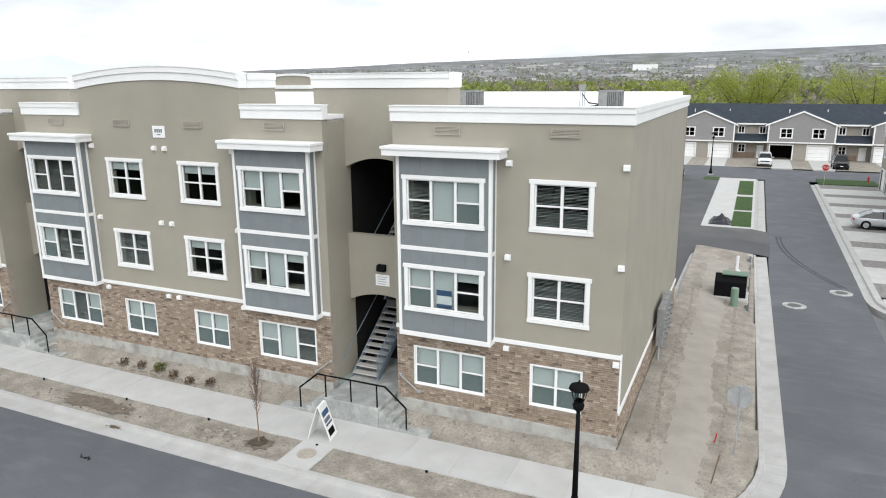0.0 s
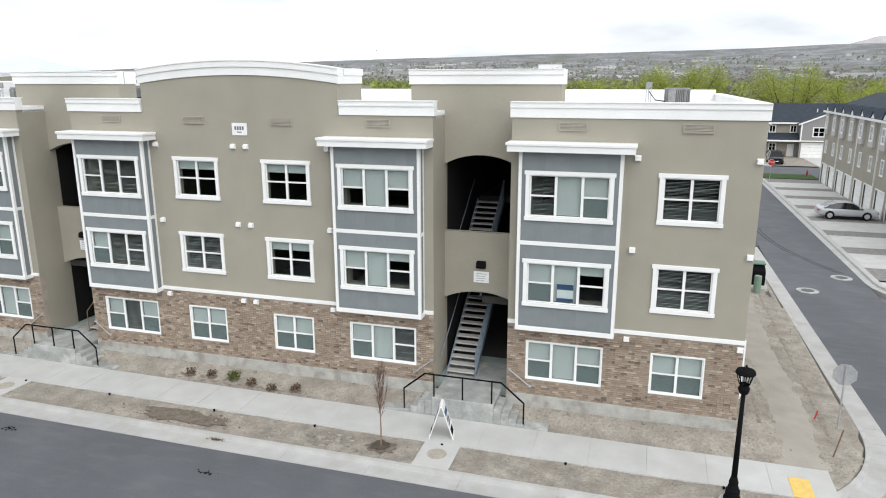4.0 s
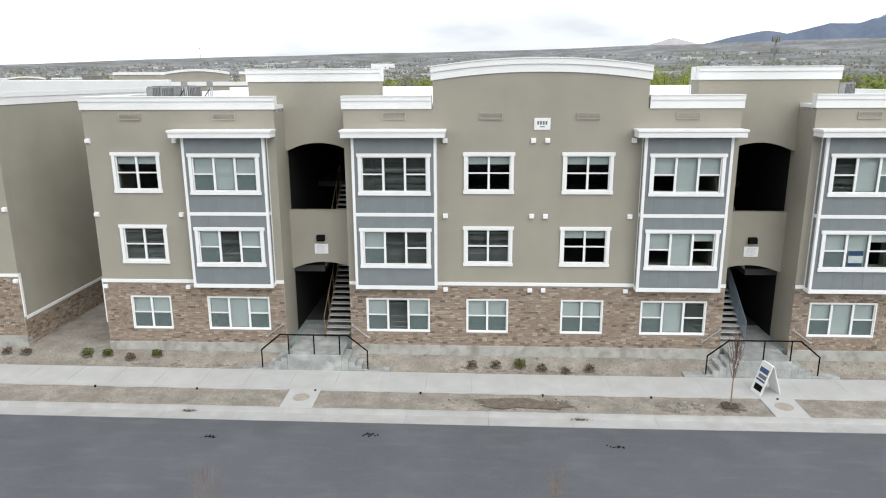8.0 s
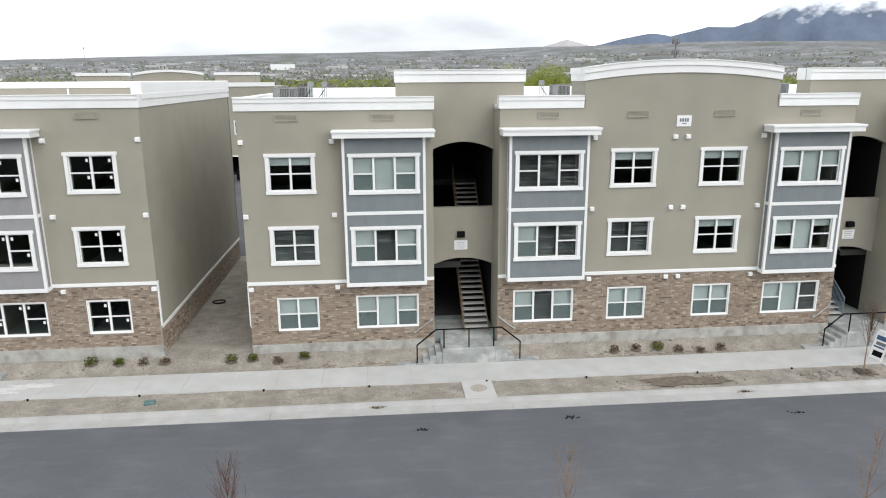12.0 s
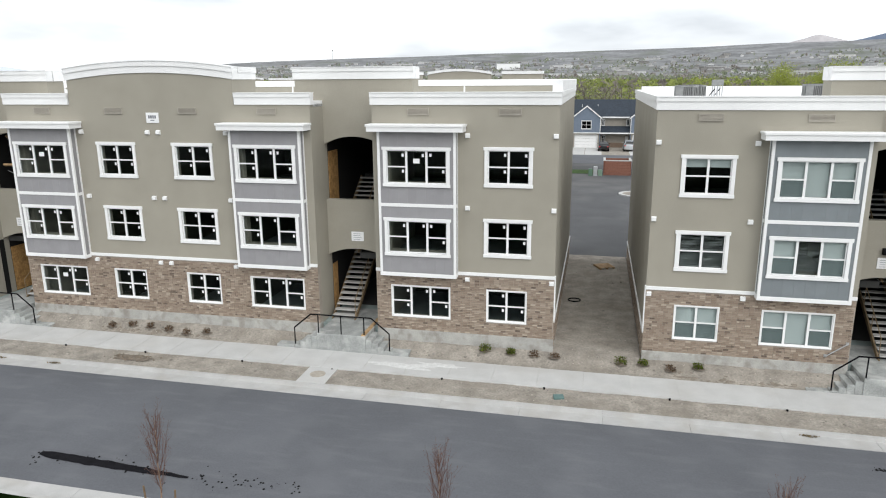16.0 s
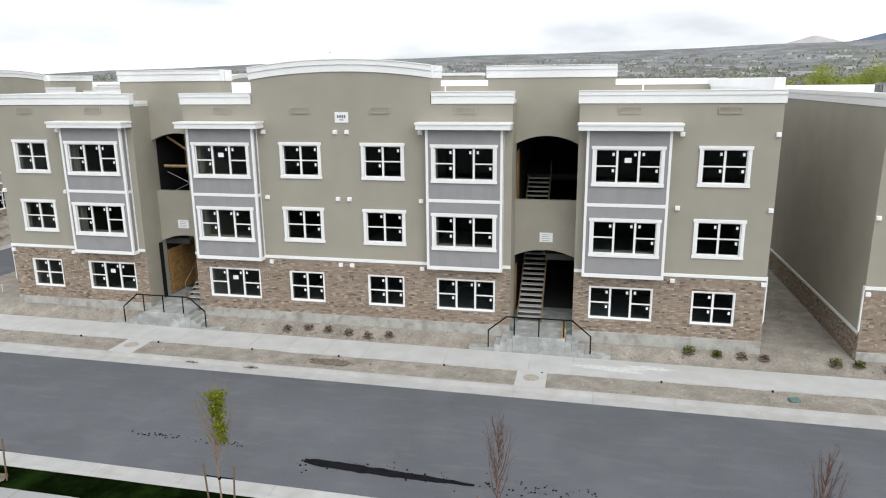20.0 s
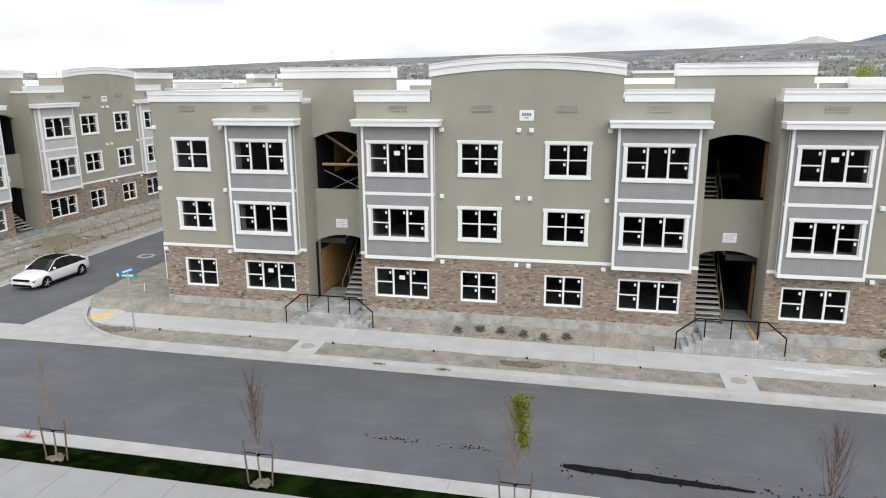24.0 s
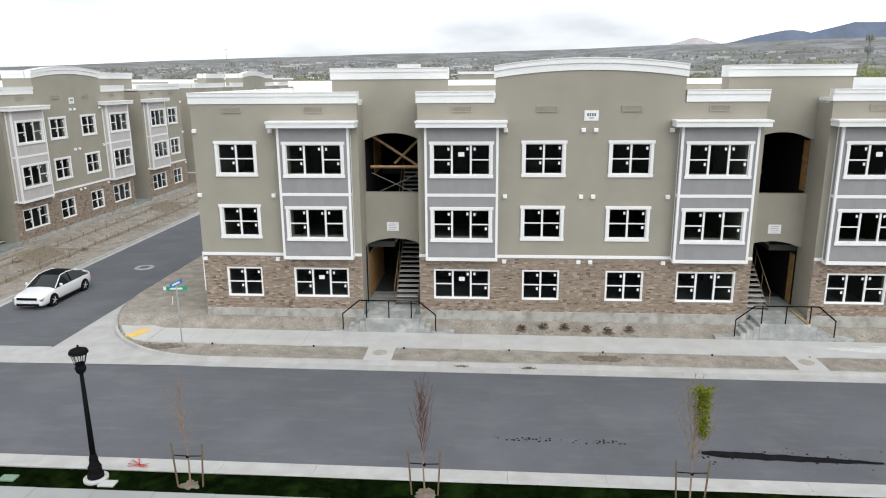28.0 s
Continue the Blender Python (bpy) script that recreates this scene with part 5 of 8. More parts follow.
# ---------------------------------------------------------------- rear block and townhouses
def rear_block(m):
    """Block behind the lot: garages below, small windows, arched centre."""
    rear = thing("rear_apartment_building", "taupe stucco rear block with garages and small windows", "building", m, "rear blocks")
    holes = []
    for u in (-10.9, -6.5, -2.2, 2.2, 8.2, 11.5):
        holes += [(u - 0.5, u + 0.5, 5.4, 6.9), (u - 0.5, u + 0.5, 8.3, 9.8)]
    gar = [(-11.5, -9.0), (-7.5, -5.0), (-3.5, -1.0), (1.0, 3.5), (6.9, 9.4), (10.4, 12.4)]
    holes += [(a, q, 0.05, 2.5) for a, q in gar]
    part("front_wall", cells(Geo(), [-12.8, 12.8], [0, 11.2], holes, 0, 0.3), STUCCO, rear)
    part("side_wall", Geo().box(12.5, 12.8, 0.3, 14, 0, 11.2), STUCCO, rear)
    part("side_wall", Geo().box(-12.8, -12.5, 0.3, 14, 0, 11.2), STUCCO, rear)
    part("back_wall", Geo().box(-12.8, 12.8, 14, 14.3, 0, 11.2), STUCCO, rear)
    part("roof", Geo().box(-12.5, 12.5, 0.3, 14, 11.0, 11.18), MEMBRANE, rear)
    part("cornice", Geo().box(-12.9, 12.9, -0.1, 0.35, 11.2, 11.7), WHITE, rear)
    part("floor_slab", Geo().box(-12.5, 12.5, 0.31, 14, 2.7, 2.9), DARK, rear)
    part("inner_wall", Geo().box(-12.5, 12.5, 5, 5.1, 0, 11.0), DARK, rear)
    crown = [(-4.2 + 8.4 * k / 16, arch_curve(-4.2 + 8.4 * k / 16, 0, 4.2, 12.6, 13.0)) for k in range(17)]
    part("arched_parapet", Geo().prism([(-4.2, 11.7)] + crown + [(4.2, 11.7)], "y", 0.4, 0.7), STUCCO, rear)
    pc = Geo().prism(crown + [(u, z + 0.3) for u, z in reversed(crown)], "y", 0.3, 0.8)
    part("arched_cornice", pc, WHITE, rear)
    for u0, u1 in ((-11.0, -5.6), (5.6, 10.6)):
        part("tower_parapet", Geo().box(u0, u1, 0.6, 3.5, 11.7, 12.6), STUCCO, rear)
        part("tower_cornice", Geo().box(u0 - 0.08, u1 + 0.08, 0.5, 3.6, 12.6, 12.95), WHITE, rear)
    for u in (-10.9, -6.5, -2.2, 2.2, 8.2, 11.5):
        for z in (6.15, 9.05):
            window(rear, u, -0.001, z, 1.0, 1.5, 2, 0.12, None, False, rnd)
    for a, q in gar:
        f = part("garage_frame", Geo().box(a - 0.15, a, -0.05, 0.05, 0, 2.65).box(q, q + 0.15, -0.05, 0.05, 0, 2.65).box(a, q, -0.05, 0.05, 2.5, 2.65), WHITE, rear)


rear_block(pose(-38.6, 61.6, 0.05))
rear_block(pose(-100.2, 121, -0.35))

HOUSE_GREY = material("grey_lap_siding", (0.255, 0.247, 0.245), 0.8, var=0.05, scale=2, fine=40)
HOUSE_BLUE = material("slate_blue_siding", (0.15, 0.185, 0.235), 0.8, var=0.05, scale=2, fine=40)
HOUSE_TAN = material("tan_siding", (0.31, 0.285, 0.245), 0.8, var=0.05, scale=2, fine=40)
STONE = material("brown_stone_veneer", (0.22, 0.16, 0.12), 0.9, var=0.3, scale=6, fine=20, bump=0.5)


def townhouse(x, y, siding, open_bay=False):
    """Two-storey unit: gabled block over two garages, recessed entry bay beside it."""
    t = thing("townhouse", "grey two-storey townhouse with white garage doors and dark shingle roof", "house", pose(x, y, 0) @ Matrix.Diagonal((1.18 if siding is HOUSE_GREY else 0.62, 1, 0.95, 1)), "townhouses")
    wide = siding is HOUSE_GREY
    low = [(-3.5, -0.9, 0.0, 2.35), (0.9, 3.5, 0.0, 2.35)] if wide else [(-3.1, 3.1, 0.0, 2.35)]
    part("lower_wall", cells(Geo(), [-3.9, 3.9], [0, 2.75], low, 0, 0.3), HOUSE_TAN, t)
    up = [(-2.4, -1.1, 3.6, 5.0), (1.3, 2.6, 3.6, 5.0)] if wide else [(-1.3, 1.3, 3.6, 5.0)]
    part("upper_wall", cells(Geo(), [-3.9, 3.9], [2.9, 5.6], up, -0.35, -0.1), siding, t)
    part("gable", Geo().prism([(-3.9, 5.6), (3.9, 5.6), (0, 7.55)], "y", -0.35, 4), siding, t)
    part("band", Geo().box(-3.95, 3.95, -0.42, 0.0, 2.75, 2.92), WHITE, t)
    for u in (-3.8, 3.8):
        part("side_wall", Geo().box(u - 0.1, u + 0.1, -0.1, 10, 0, 5.6), siding, t)
    for u in (-3.86, 3.86):
        part("corner_board", Geo().box(u - 0.08, u + 0.08, -0.40, -0.34, 2.92, 5.6), WHITE, t)
    rk = Geo()
    for s in (-1, 1):
        rk.prism([(s * 4.3, 5.35), (s * 4.3, 5.6), (0, 7.85), (0, 7.6)], "y", -0.55, -0.42)
    part("rake_board", rk, WHITE, t)
    rf = Geo()
    for s in (-1, 1):
        rf.prism([(s * 4.35, 5.45), (s * 4.35, 5.58), (0, 7.88), (0, 7.72)], "y", -0.5, 5.5)
    part("gable_roof", rf, SHINGLE, t)
    for k, (a, q, c, d) in enumerate(low):
        fr = part("garage_frame", Geo().box(a - 0.14, a, -0.04, 0.1, 0, 2.48).box(q, q + 0.14, -0.04, 0.1, 0, 2.48).box(a, q, -0.04, 0.1, 2.35, 2.48), WHITE, t)
        if not (open_bay and k == 0):
            for j in range(4):
                part("door_panel", Geo().box(a + 0.01, q - 0.01, 0.1, 0.16, j * 0.585 + 0.01, j * 0.585 + 0.575, 0.02), WHITE, t)
    for a, q, c, d in up:
        window(t, (a + q) / 2, -0.351, (c + d) / 2, q - a, d - c, 2, 0.11, None, False, rnd)
    # recessed entry bay, as wide as the gap to the next gable
    ent = 8.0 if siding is HOUSE_GREY else 12.2
    d0 = ent - 1.25
    part("entry_wall", cells(Geo(), [3.9, ent], [0, 5.6], [(4.5, 5.3, 1.0, 2.2), (d0, d0 + 0.9, 0.0, 2.15), (4.35, 5.05, 4.1, 5.2), (ent - 1.05, ent - 0.35, 4.1, 5.2)], 1.6, 1.85), HOUSE_TAN, t)
    part("entry_door", Geo().box(d0 + 0.02, d0 + 0.88, 1.68, 1.74, 0.02, 2.13, 0.01), WHITE, t)
    part("porch_roof", Geo().prism([(-0.3, 2.75), (-0.3, 2.9), (1.6, 4.0), (1.6, 3.8)], "x", 3.92, ent - 0.02), SHINGLE, t)
    part("porch_fascia", Geo().box(3.92, ent - 0.02, -0.36, -0.3, 2.68, 2.92), WHITE, t)
    part("stone_base", Geo().box(3.95, d0 - 0.15, 1.5, 1.6, 0, 0.9), STONE, t)
    window(t, 4.9, 1.599, 1.6, 0.8, 1.2, 2, 0.1, None, False, rnd)
    for u in (4.7, ent - 0.7):
        window(t, u, 1.599, 4.65, 0.7, 1.1, 1, 0.09, None, False, rnd)
    part("main_roof", Geo().prism([(1.0, 5.55), (1.0, 5.72), (6.5, 8.75), (12.0, 5.72), (12.0, 5.55)], "x", -3.9, ent), SHINGLE, t)
    part("eave_fascia", Geo().box(3.92, ent, 0.94, 1.0, 5.5, 5.75), WHITE, t)
    part("inner_wall", Geo().box(-3.7, ent, 4.0, 4.1, 0, 5.5), DARK, t)
    part("floor_slab", Geo().box(-3.7, ent, 0.3, 4.0, 2.6, 2.72), DARK, t)
    for u, yy in ((-1.5, 4.0), (3.0, 4.4)):
        part("roof_pipe", Geo().tube((u, yy, 6.6), (u, yy, 7.9), 0.06), WHITE, t)
    return t


TOWN = (42.2, 28.2, 14.2, 0.2, -12.7, -22.7, -32.7, -42.7)
for x in TOWN:
    townhouse(x, 98.0, HOUSE_GREY if x > 0 else HOUSE_BLUE, x == 28.2)
drive = thing("driveway", "pale concrete driveways before the townhouse garages", "driveway", kind="structure")
for x in TOWN:
    for s in ((-2.6, 2.6) if x > 0 else (-1.4, 1.4)):
        x0 = x + s
        part("slab", Geo().box(x0 - 1.35, x0 + 1.35, 86.0, 98.0, -0.3, 0.06, 0.01), CONCRETE, drive)
plot = Geo().grid(span(-62, 62, 8), [86.0, 99.7, 112.0], lambda x, y: 0.02)
tagged(part("soil", plot, SOIL), "bare soil plot under the townhouse row", "soil", kind="structure")
lane = Geo().grid(span(-62, 18, 8) + [20, 23.4, 25.9, 28.3, 36, 44, 52, 62], [74, 80, 86], lambda x, y: 0.05 - 0.17 * max(0.0, min(1.0, (x - 18) / 5.4)) + (0.03 if x == 25.9 else 0))
tagged(part("road", lane, ASPHALT), "asphalt lane before the townhouses", "road", kind="structure")


def row_house(y, k):
    """Three-storey unit of the east row, facing the road, with a pair of dormer bays."""
    t = thing("row_house", "taupe three-storey row house with white garage doors and small gables", "house", pose(35.0, y, 0, 0, 0, -90), "row houses")
    hl = [(-3.0, -0.5, 0, 2.3), (0.5, 3.0, 0, 2.3)] + [(u - 0.4, u + 0.4, z, z + 1.3) for u in (-2.2, 1.4) for z in (3.7, 6.5)]
    part("front_wall", cells(Geo(), [-3.6, 3.6], [0, 8.4], hl, 0, 0.3), STUCCO, t)
    for a, q in ((-3.0, -0.5), (0.5, 3.0)):
        for j in range(4):
            part("door_panel", Geo().box(a + 0.01, q - 0.01, 0.1, 0.16, j * 0.57 + 0.01, j * 0.57 + 0.56, 0.02), WHITE, t)
        part("garage_frame", Geo().box(a - 0.14, a, -0.04, 0.1, 0, 2.44).box(q, q + 0.14, -0.04, 0.1, 0, 2.44).box(a, q, -0.04, 0.1, 2.3, 2.44), WHITE, t)
    for u in (-2.2, 1.4):
        part("dormer_bay", cells(Geo(), [u - 0.75, u + 0.75], [5.9, 8.3], [(u - 0.4, u + 0.4, 6.5, 7.8)], -0.25, -0.01), SIDING_PALE, t)
        part("dormer_gable", Geo().prism([(u - 0.9, 8.3), (u + 0.9, 8.3), (u, 9.2)], "y", -0.3, 1.5), WHITE, t)
        part("dormer_roof", Geo().prism([(u - 1.0, 8.25), (u, 9.22), (u + 1.0, 8.25), (u + 1.0, 8.38), (u, 9.36), (u - 1.0, 8.38)], "y", -0.38, 2.0), SHINGLE, t)
        window(t, u, -0.251, 7.15, 0.8, 1.3, 2, 0.1, None, False, rnd)
        window(t, u, -0.001, 4.35, 0.8, 1.3, 2, 0.1, None, False, rnd)
    part("side_wall", Geo().box(-3.6, -3.4, 0.3, 10, 0, 8.4).box(3.4, 3.6, 0.3, 10, 0, 8.4), STUCCO, t)
    part("roof", Geo().prism([(-0.4, 8.35), (-0.4, 8.5), (5, 10.6), (10.4, 8.5), (10.4, 8.35)], "x", -3.6, 3.6), SHINGLE, t)
    part("fascia", Geo().box(-3.6, 3.6, -0.46, -0.4, 8.3, 8.52), WHITE, t)
    part("downpipe", Geo().box(3.3, 3.4, -0.1, 0, 0.2, 8.3), WHITE, t)
    part("inner_wall", Geo().box(-3.4, 3.4, 3, 3.1, 0, 8.3), DARK, t)


for k in range(6):
    row_house(30.1 + 7.2 * k, k)
strip = thing("driveway", "pale concrete parking strips beside gravel", "driveway", kind="structure")
for k in range(7):
    part("slab", Geo().box(29.1, 35.0, 26.6 + 6.15 * k, 30.6 + 6.15 * k, -0.3, 0.03, 0.01), CONCRETE, strip)
GRAVEL = material("grey_gravel", (0.22, 0.21, 0.20), 0.95, var=0.25, scale=4, fine=18, bump=0.6)
gr = Geo().grid([28.8, 35.0, 44.0], [23.5, 40, 71], lambda x, y: 0.0)
kerb_pieces(line((22.45, 40.6), (22.45, 73.0), 4) + [(22.45, 73.0)], KPROF, kerb)
tagged(part("gravel_bed", gr, GRAVEL), "grey gravel bed between driveways", "gravel", kind="structure")
kerb_pieces(line((28.75, 71), (28.75, 24.0), 4) + arc((24.75 + 8.0, 23.0), 4.0, 180, 250, 6), [(0.35, -0.5), (0.35, 0.02), (0.0, 0.02), (-0.05, -0.11), (-0.45, -0.11), (-0.45, -0.5)], kerb)
apron = Geo().grid(span(29.2, 60, 4), [-13, -4.5, 12, 23.4], lambda x, y: -0.06)
tagged(part("pavement", apron, CONCRETE), "pale concrete apron at the east corner", "pavement", kind="structure")
east_in = Geo().grid(span(31.5, 60, 4), [2, 10, 18.5], lambda x, y: -0.04)
tagged(part("road", east_in, ASPHALT), "asphalt side entrance", "road", kind="structure")
wedge = Geo().prism([(31.0, 20.6), (44, 19.2), (44, 23.2), (33.5, 23.2)], "z", -0.2, 0.03)
tagged(part("lawn", wedge, GRASS_BRIGHT), "bright lawn wedge at the east entrance", "grass", kind="structure")

# island between lot and east road: walk, lawn, kerb
isl = thing("traffic_island", "kerbed island with walk and lawn strips", "island", kind="structure")
part("island_kerb", Geo().box(18.2, 22.43, 40.6, 73.0, -0.3, 0.07, 0.06), CONCRETE, isl)
for y0, y1 in ((41.2, 48.6), (49.4, 57.8), (59.3, 70.5)):
    part("lawn_strip", Geo().box(20.6, 22.15, y0, y1, 0.0, 0.10, 0.02), GRASS_BRIGHT, isl)
part("lawn_strip", Geo().box(16.4, 18.1, 70.6, 73.2, 0.0, 0.10, 0.02), GRASS_BRIGHT, isl)
kerb_pieces(line((18.2, 17.8), (18.35, 29.5), 3) + arc((20.1, 29.5), 1.75, 180, 90, 6) + [(22.4, 31.3)], [(0.0, -0.5), (0.0, 0.07), (-0.18, 0.07), (-0.9, 0.03), (-0.9, -0.5)], kerb)

# ---------------------------------------------------------------- west block yard and corner concrete
kerb_pieces(line((-95, -4.62), (-76.9, -4.62)) + arc((-76.9, -0.02), 4.6, -90, 0) + line((-72.3, 1.0), (-72.3, 60)) + [(-72.3, 60)], KPROF, kerb)
yard = Geo()
yard.grid(span(-100, -72.33, 0.8), span(-4.5, 60, 0.8), lambda x, y: 0.27 + 0.72 * max(0, min(1, (-73.6 - x) / 3.8)) ** 1.3 + 0.07 * noise.noise((x * 0.7, y * 0.7, 4)) if not (x > -76.5 and y < 0.2 and math.hypot(x + 76.9, y + 0.02) > 4.3) else 0.0)
tagged(part("soil", yard, SOIL, smooth=True), "churned bare soil before the unfinished block", "soil", kind="structure")
gut = Geo()
for k in range(2):
    x0 = -71.5 + 3.05 * k
    gut.prism([(-5.42, -0.3), (-5.42, -0.105), (-4.5, -0.125), (-3.58, -0.10), (-3.58, -0.3)], "x", x0 + 0.003, x0 + 3.047)
g2 = thing("valley_gutter", "pale concrete gutter across the side street mouth", "gutter", pose(0, 0, rise(-68)), kind="structure")
for me in pieces(gut, "gutter_slab", KERBCON):
    part("gutter_slab", me, KERBCON, g2)


def corner_fan(c, r, a0, a1, hub):
    """Concrete between the gutter's curve and the corner of the crossing streets."""
    g = Geo()
    ring = arc(c, r, a0, a1, 16)
    for p, q in zip(ring, ring[1:]):
        m = [((h[0] + hub[0]) / 2, (h[1] + hub[1]) / 2) for h in (p, q)]
        for f in ((p, q, m[1], m[0]), (m[0], m[1], hub)):
            top = [(x, y, rise(x) - 0.113) for x, y in f]
            g.poly(top)
    return g


tagged(part("corner_apron", corner_fan((-57.6, 2.55), 7.83, 180, 270, (-65.4, -5.42)), KERBCON), "pale concrete apron at the street corner", "pavement", kind="structure")
tagged(part("corner_apron", corner_fan((-76.9, -0.02), 5.35, 0, -90, (-71.5, -5.42)), KERBCON), "pale concrete apron before the churned yard", "pavement", kind="structure")
landing = [(x, y) for x, y in arc((-57.6, 2.55), 6.83, 194, 231, 10)] + [(-61.19, -2.95), (-61.19, -1.13), (-62.0, -0.75), (-62.9, -0.25)]
part("corner_panel", fix_normals(Geo().prism(landing, "z", -0.3, rise(-62) + 0.012).mesh("corner_panel", CONCRETE)), CONCRETE, walkway, "curved ramp slab at the corner")
part("tactile_pad", Geo().box(-0.55, 0.55, -0.31, 0.31, -0.1, 0.026, 0.004), YELLOW, walkway, "yellow tactile paving pad", at=pose(-62.1, -1.9, rise(-62), 0, 0, 68))
part("tactile_pad", Geo().box(19.9, 20.5, -2.95, -1.85, 0.0, 0.028, 0.004), YELLOW, walkway, "yellow tactile paving pad")
FORM = material("weathered_form_timber", (0.315, 0.268, 0.205), 0.9, var=0.2, scale=4, fine=25, bump=0.2)
# formwork for a new walk along the side street
form = thing("formwork", "timber forms and stakes for a new concrete walk", "formwork", pose(0, 0, 0.3))
for xx in (-74.2, -76.0):
    for k in range(8):
        part("form_board", Geo().box(xx - 0.02, xx + 0.02, 2.0 + 4.8 * k, 6.7 + 4.8 * k, 0.0, 0.22), FORM, form, at=(0, 0, 0.05 if xx > -75 else 0.30))
    for k in range(24):
        part("stake", Geo().tube((xx + 0.05, 2.5 + 1.6 * k, -0.3), (xx + 0.05, 2.5 + 1.6 * k, 0.42), 0.018, n=5), STAKE, form, at=(0, 0, 0.05 if xx > -75 else 0.30))
for yy in (9.6, 28.2):
    for k in range(4):
        part("step_form", Geo().box(-77.3 + 0.3 * k, -77.0 + 0.3 * k, yy - 2.1, yy + 2.1, -0.1, 0.80 - 0.14 * k, 0.01), FORM if k % 2 else CONCRETE_GREY, form)
part("loose_board", Geo().box(-75.9, -75.75, 9.0, 12.5, 0.50, 0.54), FORM, form, at=pose(0, 0, 0, 0, 0, 0))

rb = Geo()
rq = random.Random(77)
yard_z = lambda x: 0.27 + 0.72 * max(0, min(1, (-73.6 - x) / 3.8)) ** 1.3
for k in range(900):
    x, y = rq.uniform(-77.4, -72.9), rq.uniform(1, 58)
    q = rq.uniform(0.02, 0.07) * (2.4 if rq.random() < 0.06 else 1)
    rb.lathe([(q, -0.02), (q * 1.05, q * 0.35), (q * 0.5, q * 0.7), (0.002, q * 0.75)], 5, (x, y, yard_z(x) + 0.03))
tagged(part("rubble", rb, material("pale_rubble", (0.36, 0.335, 0.295), 0.95, var=0.2, island=0.3)), "clods and broken concrete in the churned yard", "rubble", kind="stuff")
for x, y, turn, ln in ((-75.3, 13.4, 24, 3.0), (-75.9, 11.8, 70, 2.2), (-75.0, 30.6, 15, 3.4), (-75.7, 31.9, 50, 2.4), (-76.2, 29.0, 82, 2.0), (-74.6, 22.3, 5, 2.8)):
    lb_ = thing("loose_board", "weathered form board lying on the churned soil", "board", pose(x, y, yard_z(x) + 0.06, 0, 2, turn), "loose boards")
    part("board", Geo().box(-ln / 2, ln / 2, -0.09, 0.09, 0.0, 0.04, 0.004), FORM, lb_)
for y in (11.0, 29.4):
    for k in range(3):
        sf = thing("step_form", "timber box form for a stoop in the churned yard", "formwork", pose(-75.9 + 0.45 * k, y, yard_z(-75.9 + 0.45 * k) - 0.05), "step forms")
        for a0, a1, b0, b1 in ((-0.22, 0.22, -1.5, -1.46), (-0.22, 0.22, 1.46, 1.5), (0.18, 0.22, -1.46, 1.46), (-0.22, -0.18, -1.46, 1.46)):
            part("form_side", Geo().box(a0, a1, b0, b1, 0.0, 0.42 - 0.08 * k), FORM, sf)

# ---------------------------------------------------------------- sidewalk pads, lids, stains
IRON = material("worn_iron", (0.10, 0.10, 0.10), 0.7, var=0.2, scale=9)
METAL_LID = material("rusty_tan_lid", (0.37, 0.335, 0.285), 0.8, var=0.15, scale=8)
for x0 in (-9.17, 9.05, -50.1, -31.7):
    p = thing("utility_pad", "square concrete pad with a round tan lid in the verge", "utility pad", pose(x0, -3.70, rise(x0)), "utility pads")
    part("pad", Geo().box(-0.62, 0.62, -0.76, 0.76, -0.3, 0.012, 0.008), CONCRETE, p)
    part("lid", Geo().lathe([(0.33, 0.0), (0.33, 0.02), (0.30, 0.024), (0.0, 0.024)], 20, (0, 0.05, 0)), METAL_LID, p)
for x0, y0, mainx in ((24.6, 20.3, 0), (27.2, 23.9, 0), (27.35, 4.0, 0), (-67.8, 10.0, 1)):
    z0 = rise(x0) - (0.10 if not mainx else 0.085)
    p = thing("manhole", "iron manhole cover in a pale concrete collar", "manhole", pose(x0, y0, z0), "manholes")
    part("collar", Geo().lathe([(0.62, -0.1), (0.62, 0.015), (0.60, 0.02), (0.36, 0.02)], 24), CONCRETE_GREY, p)
    part("cover", Geo().lathe([(0.35, 0.0), (0.35, 0.022), (0.33, 0.027), (0.0, 0.027)], 20), IRON, p)


def patch(name, label, x, y, rx, ry, mat, z, seed, cat, turn=0.0, n=28, rough=0.25):
    """A low irregular blot lying on the ground."""
    g = Geo()
    ring0, ring1 = [], []
    for k in range(n):
        a = 2 * math.pi * k / n
        w = 1 + rough * noise.noise((math.cos(a) * 2 + seed, math.sin(a) * 2, seed * 1.7)) + rough * 0.5 * noise.noise((math.cos(a) * 7, math.sin(a) * 7 + seed, 2))
        ring0.append((rx * w * math.cos(a), ry * w * math.sin(a), 0.0))
    g.v = [(0, 0, 0.012)] + [(a * 0.7, b * 0.7, 0.010) for a, b, c in ring0] + ring0
    for k in range(n):
        j = (k + 1) % n
        g.f.append((0, 1 + k, 1 + j))
        g.f.append((1 + k, 1 + n + k, 1 + n + j, 1 + j))
    return tagged(part(name, g, mat, at=pose(x, y, z, 0, 0, turn), smooth=True), label, cat)


